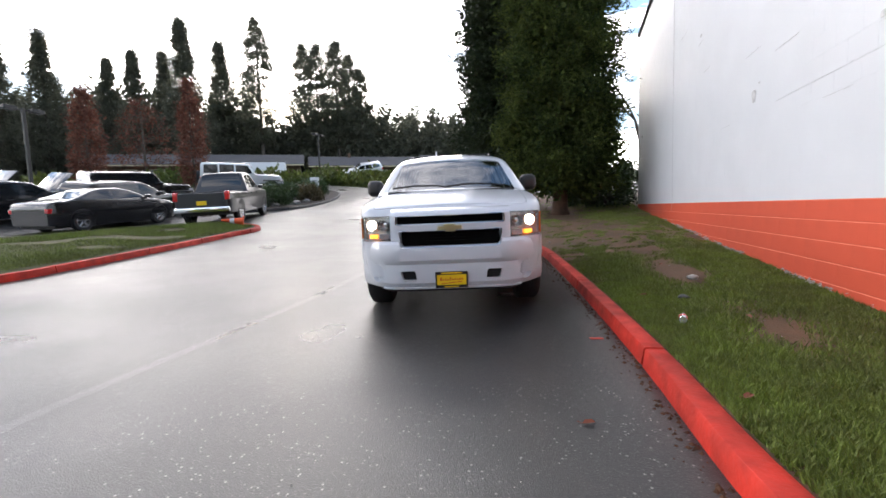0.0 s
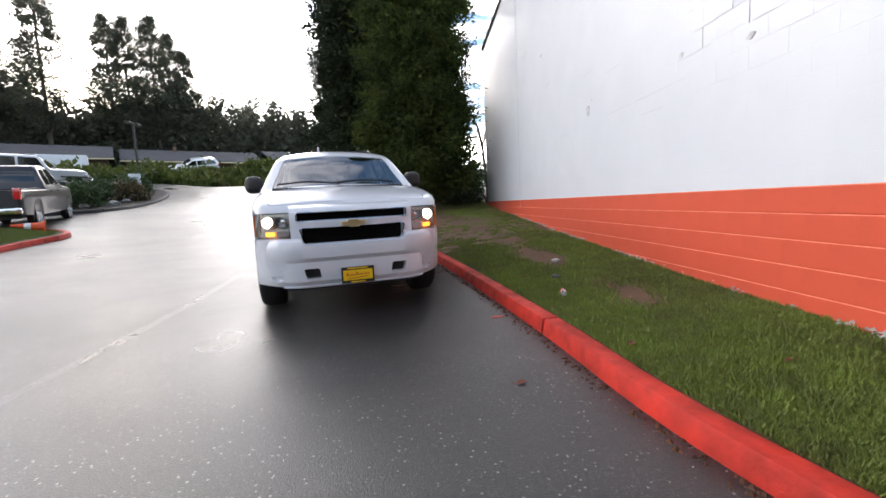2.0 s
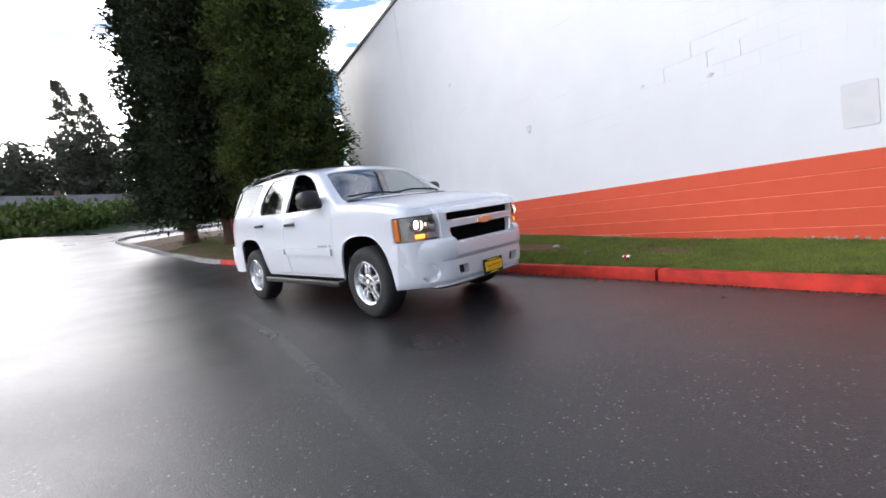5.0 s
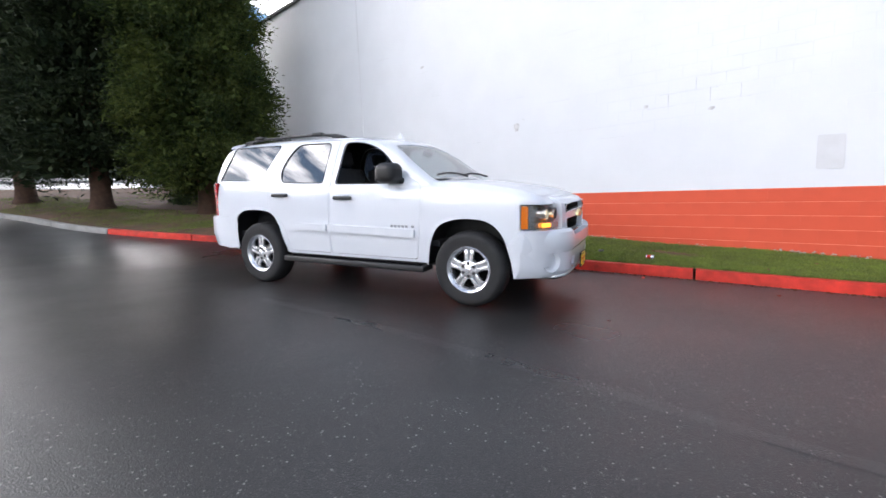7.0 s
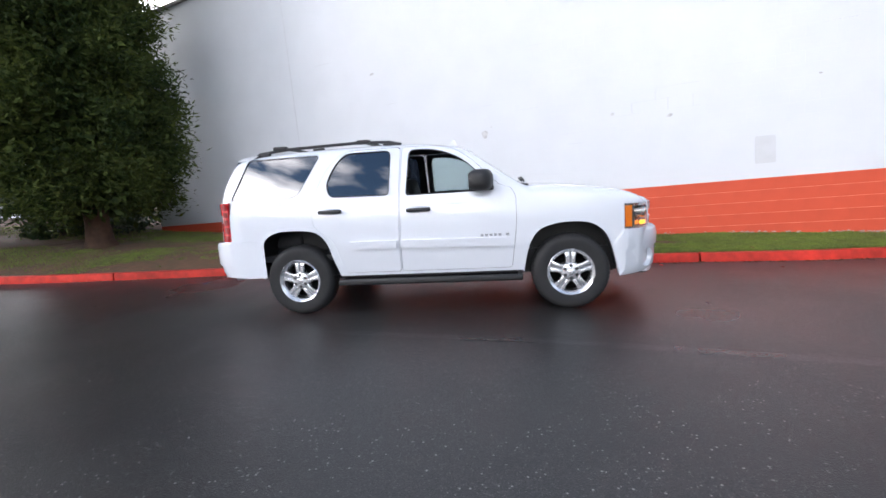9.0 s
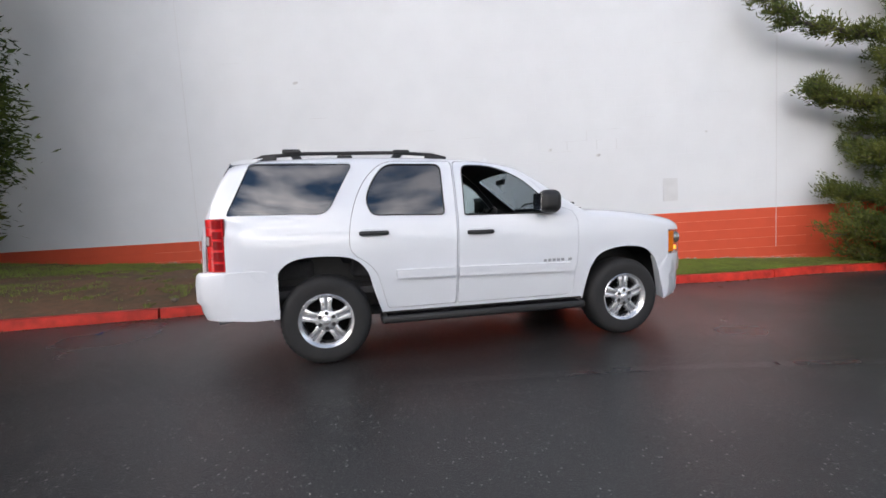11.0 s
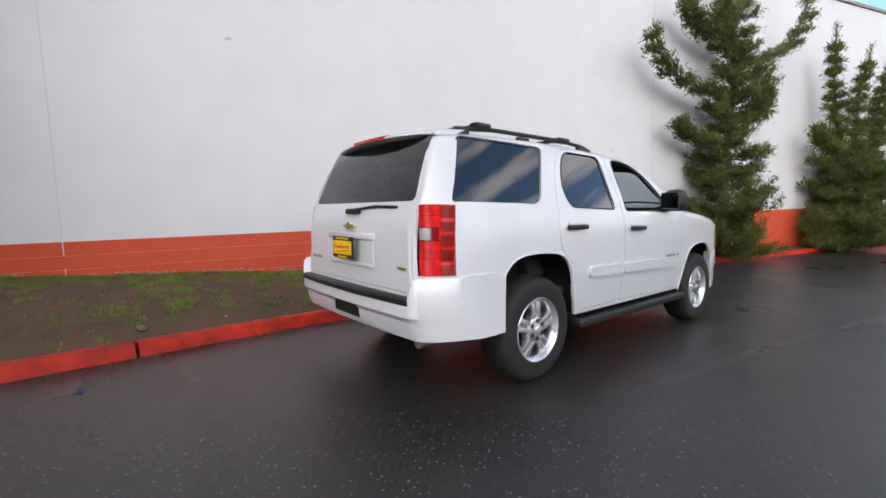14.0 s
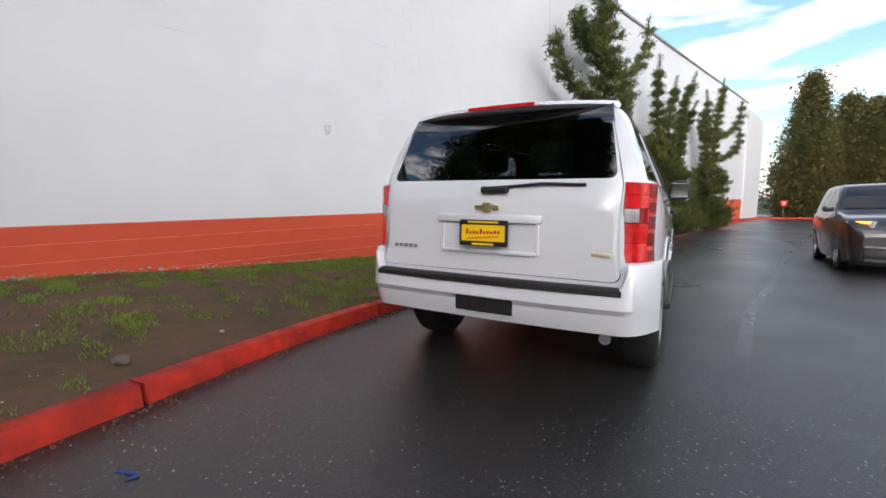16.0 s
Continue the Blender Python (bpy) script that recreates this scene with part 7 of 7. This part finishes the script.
    part("trunk", join(*wood), M_BARK_GREY, tree, smooth=True)
    c, o = np.array([tuple(t) for t in tips]), np.array([tuple(t) for t in outs])
    v, f = sprays(c, o, np.array(sizes), 8, rng, -0.05, 0.34, 0.32, 0.95)
    v[:, 0] = np.minimum(v[:, 0], WALL_X - 0.015 - base.x)
    fast_mesh("foliage", v, f, M_LEAF_PINE, tree)
    return tree


juniper(1.42, -2.45, ((-0.15, 7.9),), 41, "tall twisted green juniper growing against the white wall", ((4.1, 2.7, 1.45, 0.05), (4.9, -3.0, 2.5, -0.25), (2.9, 1.6, 0.6, 0.1), (5.5, 1.5, 0.95, 0.05), (3.6, -1.2, 0.8, -0.2)), 0.95)
juniper(1.40, -8.4, ((1.1, 6.8), (-0.9, 6.4, -0.1), (-2.5, 6.8, -0.4), (-3.1, 5.7, -0.35)), 42, "juniper with several yellow-green leaders against the wall", ((3.0, 1.5, 0.8, 0.0),), 0.92, 2.6)
juniper(1.40, -16.3, ((1.4, 6.9), (-1.3, 8.0, -0.2)), 43, "dark green juniper with upswept branches against the wall", ((3.4, -2.6, 1.9, -0.9), (4.6, -2.6, 2.2, -0.9), (4.4, 1.5, 1.5, 0.05)), 0.95, 3.0)


def bare_tree(place, h, seed, label):
    rng = random.Random(seed)
    tree = thing("bare_tree", label, "tree", Matrix.Translation(place))
    segs = []
    def grow(p, d, length, r, level):
        pts = [p]
        for i in range(3):
            d = (d + Vector((rng.uniform(-.18, .18), rng.uniform(-.18, .18), 0.06))).normalized()
            pts.append(pts[-1] + d * length / 3)
        segs.append((pts, r))
        if level < 4:
            for i in range(4 if level < 2 else 3):
                nd = (d + Vector((rng.uniform(-.8, .8), rng.uniform(-.8, .8), rng.uniform(-.1, .5)))).normalized()
                grow(pts[rng.choice((2, 3))], nd, length * rng.uniform(0.55, 0.75), r * 0.55, level + 1)
    grow(Vector((0, 0, -0.2)), Vector((0, 0, 1)), h * 0.36, 0.16, 0)
    verts, faces = [], []
    for pts, r in segs:
        for i in range(3):
            a, b = pts[i], pts[i + 1]
            d = (b - a).normalized()
            s = d.orthogonal().normalized()
            t = d.cross(s)
            k = len(verts)
            for q, rr in ((a, r), (b, r * 0.75)):
                verts += [q + rr * s, q + rr * (-0.5 * s + 0.87 * t), q + rr * (-0.5 * s - 0.87 * t)]
            faces += [(k, k + 1, k + 4, k + 3), (k + 1, k + 2, k + 5, k + 4), (k + 2, k, k + 3, k + 5)]
    mesh_object("branches", [tuple(q) for q in verts], faces, M_BARK_GREY, tree)
    return tree


bare_tree(placed(1.9, 27), 12, 3, "leafless grey tree behind the corner of the wall")
bare_tree(placed(4.6, 33), 13, 4, "leafless grey tree beyond the building")
for i, (x, y, r, h) in enumerate(((1.1, 18.2, 0.9, 1.5), (0.3, 18.9, 0.8, 1.2), (2.4, 19.3, 1.2, 1.7))):
    shrub(Vector((x, y, verge_height(x, y) - 0.05)), r, h, 50 + i, M_LEAF_SHRUB, "dark green shrub by the corner of the wall", "shrubs under the sequoias", clumps=220)


# ---- grass, litter and marks ----
def bare(x, y):
    """How bare of grass the verge is, 0 to 1."""
    edge = lerp(KERB_Y, y)
    u = (x - edge) / max(0.5, WALL_X - edge)
    n = noise.noise((x * 0.75, y * 0.75, 7.0)) + 0.5 * noise.noise((x * 2.1, y * 2.1, 2.0))
    north = min(1.0, max(0.0, (y - 6.5) / 2.5)) * (1 - 0.75 * min(1.0, max(0.0, (y - 11.8) / 1.6)))
    track = math.exp(-((u - 0.52) / 0.17) ** 2) * min(1.0, max(0.0, (y - 2.2) / 2.5))
    edge_wear = math.exp(-(u / (0.13 + 0.17 * north)) ** 2) * min(1.0, max(0.0, (y - 2.8) / 2.5))
    return 0.02 + 0.60 * north + (0.80 - 0.55 * north) * track + 0.5 * edge_wear + (0.55 - 0.22 * north) * n + (0.12 + 0.6 * north) * noise.noise((x * 4.3, y * 4.3, 11.0))


def blades(name, count, spot, seed, length, mat, label):
    """Thin blades of grass, three corners each, in tufts."""
    rng = random.Random(seed)
    v, tries = [], 0
    while len(v) < count * 3 and tries < count * 12:
        tries += 1
        hit = spot(rng)
        if hit is None:
            continue
        x, y, z = hit
        a = rng.uniform(0, 6.283)
        h = length * rng.uniform(0.5, 1.3)
        w = 0.0035 + 0.003 * rng.random()
        lx, ly = rng.gauss(0, 0.5) * h, rng.gauss(0, 0.5) * h
        v += [(x - w * math.cos(a), y - w * math.sin(a), z - 0.004), (x + w * math.cos(a), y + w * math.sin(a), z - 0.004), (x + lx, y + ly, z + h)]
    f = np.arange(len(v)).reshape(-1, 3)
    return tagged(fast_mesh(name, np.array(v), f, mat), label, kind="stuff")


def verge_spot(rng):
    k = rng.random()
    y = rng.uniform(0.4, 13.5) if k < 0.74 else (rng.uniform(-6.0, 0.4) if k < 0.82 else rng.uniform(13.5, 24))
    edge = lerp(KERB_Y, y) + 0.09
    x = rng.uniform(edge, WALL_X - 0.03)
    if rng.random() < bare(x, y) * 1.25:
        return None
    return x, y, verge_height(x, y)


def median_spot(rng):
    y = rng.uniform(1.0, 12.0)
    west, east = lerp([(1, -12.9), (6, -13.1), (9.4, -13.1), (12, -12.4)], y), lerp([(1, -8.9), (5.3, -9.3), (9.1, -10.15), (12, -10.7)], y)
    x = rng.uniform(west, east)
    if noise.noise((x * 0.8, y * 0.8, 1.0)) > 0.28:
        return None
    return x, y, land(x, y) + KERB_H + 0.02


blades("grass", 290000, verge_spot, 3, 0.036, M_BLADE, "short green grass on the verge")
blades("grass", 60000, median_spot, 4, 0.075, M_BLADE, "short green grass on the median")


def crumbs(name, spots, seed, size, mat, label):
    """Small angular crumbs in one mesh."""
    rng = random.Random(seed)
    verts, faces = [], []
    for x, y, z in spots:
        r = size * rng.uniform(0.4, 1.3)
        k = len(verts)
        verts += [(x + r * math.cos(a) * rng.uniform(0.7, 1.2), y + r * math.sin(a) * rng.uniform(0.7, 1.2), z - 0.002) for a in (0, 1.57, 3.14, 4.71)]
        verts += [(x + rng.uniform(-.3, .3) * r, y + rng.uniform(-.3, .3) * r, z + r * rng.uniform(0.5, 1.0))]
        faces += [(k + i, k + (i + 1) % 4, k + 4) for i in range(4)]
    return tagged(mesh_object(name, verts, faces, mat), label, kind="stuff")


rng = random.Random(14)
M_PALE = material("pale_mortar", (0.42, 0.40, 0.37), 0.9, vary=0.4, scale=20)
foot = []
for i in range(1100):
    y = rng.uniform(-2, 13)
    if noise.noise((y * 0.9, 0, 5)) + 0.6 * noise.noise((y * 3.7, 2, 5)) + rng.uniform(-0.15, 0.15) > 0.05:
        foot.append((WALL_X - 0.01 - abs(rng.gauss(0, 0.025)), y, verge_height(WALL_X - 0.05, y) + rng.uniform(0, 0.045)))
crumbs("mortar_crumbs", foot, 1, 0.021, M_PALE, "pale crumbled mortar along the wall's foot")
grit = []
for i in range(420):
    y = rng.uniform(-2, 12)
    x = rng.uniform(lerp(KERB_Y, y) + 0.1, WALL_X - 0.1)
    grit.append((x, y, verge_height(x, y)))
crumbs("grit", grit, 2, 0.008, M_PALE, "small pale pebbles in the soil")
grit = []
for i in range(700):
    y = rng.uniform(-3, 12)
    x = lerp(KERB_Y, y) - 0.09 - abs(rng.gauss(0, 0.35)) if rng.random() < 0.4 else rng.uniform(-7.5, lerp(KERB_Y, y) - 0.1)
    grit.append((x, y, land(x, y)))
crumbs("road_grit", grit, 3, 0.007, M_PALE, "pale grit scattered on the asphalt")
M_DEBRIS = material("leaf_litter", (0.10, 0.045, 0.02), 0.9, vary=0.4, scale=20, island=0.4)
litter = []
for i in range(900):
    y = rng.uniform(-3, 13)
    x = lerp(KERB_Y, y) - 0.10 - abs(rng.gauss(0, 0.05))
    litter.append((x, y, land(x, y) + 0.001))
crumbs("leaf_litter", litter, 4, 0.016, M_DEBRIS, "brown needles and dirt along the kerb's foot")


def drink_can(m):
    can = thing("drink_can", "crushed silver drink can lying on the grass", "can", m)
    part("can_body", lathe([(0.0, 0.0), (0.026, 0.0), (0.033, 0.008), (0.033, 0.105), (0.027, 0.12), (0.0, 0.12)], 18, "z"), M_ALLOY, can, smooth=True)
    part("can_band", lathe([(0.0334, 0.03), (0.0336, 0.03), (0.0336, 0.08), (0.0334, 0.08)], 18, "z"), M_RED_KERB, can, "red printed band")
    return can


drink_can(Matrix.Translation((0.63, 3.58, verge_height(0.63, 3.58) + 0.036)) @ pose(0, 0, 0, 88, 0, -12))
scrap = box(-0.055, 0.055, -0.018, 0.018, 0.0, 0.006, 0.002)
tagged(part_at("plastic_scrap", scrap, material("red_plastic", (0.75, 0.09, 0.06), 0.4, vary=0.1, scale=20), Matrix.Translation((-0.05, 3.42, land(-0.05, 3.42) + 0.002)) @ pose(0, 0, 0, 0, 0, 10)), "flat scrap of red plastic on the asphalt", "scrap")


def fallen_leaf(x, y, z, turn, mat, label):
    bm = bmesh.new()
    pts = [(-0.035, 0, 0), (-0.015, 0.02, 0.010), (0.02, 0.017, 0.015), (0.038, 0, 0.004), (0.02, -0.017, 0.012), (-0.015, -0.02, 0.008)]
    mid = bm.verts.new((0.0, 0, 0.002))
    vs = [bm.verts.new(p) for p in pts]
    for i in range(6):
        bm.faces.new((vs[i], vs[(i + 1) % 6], mid))
    bm2 = tube([(-0.035, 0, 0), (-0.06, 0.008, 0.01)], 0.002, 5)
    return tagged(part_at("fallen_leaf", join(bm, bm2), mat, Matrix.Translation((x, y, z)) @ pose(0, 0, 0, 0, 0, turn)), label, "leaf")


M_LEAF_DEAD = material("dead_leaf", (0.20, 0.055, 0.025), 0.8, vary=0.4, scale=30)
for x, y, turn in ((0.62, 2.16, 40), (1.1, 3.6, 100), (0.45, 4.4, 10), (1.3, 1.7, 200), (0.9, 6.0, 60)):
    fallen_leaf(x, y, verge_height(x, y) + 0.03, turn, M_LEAF_DEAD, "curled brown leaf on the grass")
for x, y, turn in ((-0.16, 2.0, 15),):
    fallen_leaf(x, y, land(x, y) + 0.004, turn, M_LEAF_DEAD, "flat brown leaf on the wet asphalt")
stone(Vector((-1.02, 10.1, verge_height(-1.02, 10.1) + 0.03)), 0.05, 71, "fist-sized brownish grey stone on bare soil", material("brown_stone", (0.16, 0.125, 0.095), 0.9, vary=0.4, scale=15, bump=0.4))
stone(Vector((0.79, 4.30, verge_height(0.79, 4.30) + 0.018)), 0.055, 72, "dark lump of broken asphalt on the grass", M_DARK_KERB)
stone(Vector((1.08, 5.2, verge_height(1.08, 5.2) + 0.015)), 0.06, 73, "tan stone set in the soil", M_PALE)
stone(Vector((-0.72, 9.4, verge_height(-0.72, 9.4) + 0.01)), 0.022, 74, "small grey stone on bare soil", M_CONCRETE)
# worn lane line and a blue survey mark
M_WORN = asphalt_material("worn_white_line", (0.005, 0.005, 0.005), (0.040, 0.040, 0.041), 0.20, 0.38)


def stripe(name, points, width, mat, label):
    line = along(points, 0.4)
    verts, faces = [], []
    for i, q in enumerate(line):
        d = (line[min(i + 1, len(line) - 1)] - line[max(i - 1, 0)]).normalized()
        for s in (-1, 1):
            verts.append((q.x + s * d.y * width / 2, q.y - s * d.x * width / 2, land(q.x, q.y) + 0.0015))
        if i:
            faces.append((2 * i - 2, 2 * i - 1, 2 * i + 1, 2 * i))
    return tagged(mesh_object(name, verts, faces, mat), label, kind="structure")


stripe("lane_line", [(-3.2, -16), (-3.1, -8), (-3.2, -2), (-3.3, -0.5), (-3.42, 1.4), (-3.45, 2.5), (-3.5, 4.5), (-3.7, 6.5)], 0.11, M_WORN, "worn white lane line on the asphalt")
M_BLUE = material("blue_marking_paint", (0.02, 0.07, 0.28), 0.8, vary=0.5, scale=90, colour2=(0.015, 0.025, 0.06))
dab = join(box(-0.05, 0.05, -0.011, 0.011, 0.0, 0.003, m=pose(0, 0, 0, 0, 0, 12)), box(-0.03, 0.02, -0.008, 0.010, 0.0, 0.003, m=pose(-0.055, 0.02, 0, 0, 0, 60)))
tagged(part_at("survey_mark", dab, M_BLUE, Matrix.Translation((-2.09, 10.29, land(-2.09, 10.29) + 0.003)) @ pose(0, 0, 0, 0, 0, 20)), "small dab of blue marking paint on asphalt", "mark")


# ---- single blocks of the orange band ----
def block_mesh(w, h, d):
    """A painted block whose top and bottom arrises are rounded; the top one's sky highlight is painted in paler."""
    gy, gz = 0.0002, 0.0075
    me = bpy.data.meshes.new("block")
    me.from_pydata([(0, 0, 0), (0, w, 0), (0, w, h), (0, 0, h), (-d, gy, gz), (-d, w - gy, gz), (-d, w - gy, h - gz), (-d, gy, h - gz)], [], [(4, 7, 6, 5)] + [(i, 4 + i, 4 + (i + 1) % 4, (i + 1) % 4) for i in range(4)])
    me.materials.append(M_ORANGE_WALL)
    me.materials.append(M_ORANGE_EDGE_LIT)
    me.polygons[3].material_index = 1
    return me


shared = {}
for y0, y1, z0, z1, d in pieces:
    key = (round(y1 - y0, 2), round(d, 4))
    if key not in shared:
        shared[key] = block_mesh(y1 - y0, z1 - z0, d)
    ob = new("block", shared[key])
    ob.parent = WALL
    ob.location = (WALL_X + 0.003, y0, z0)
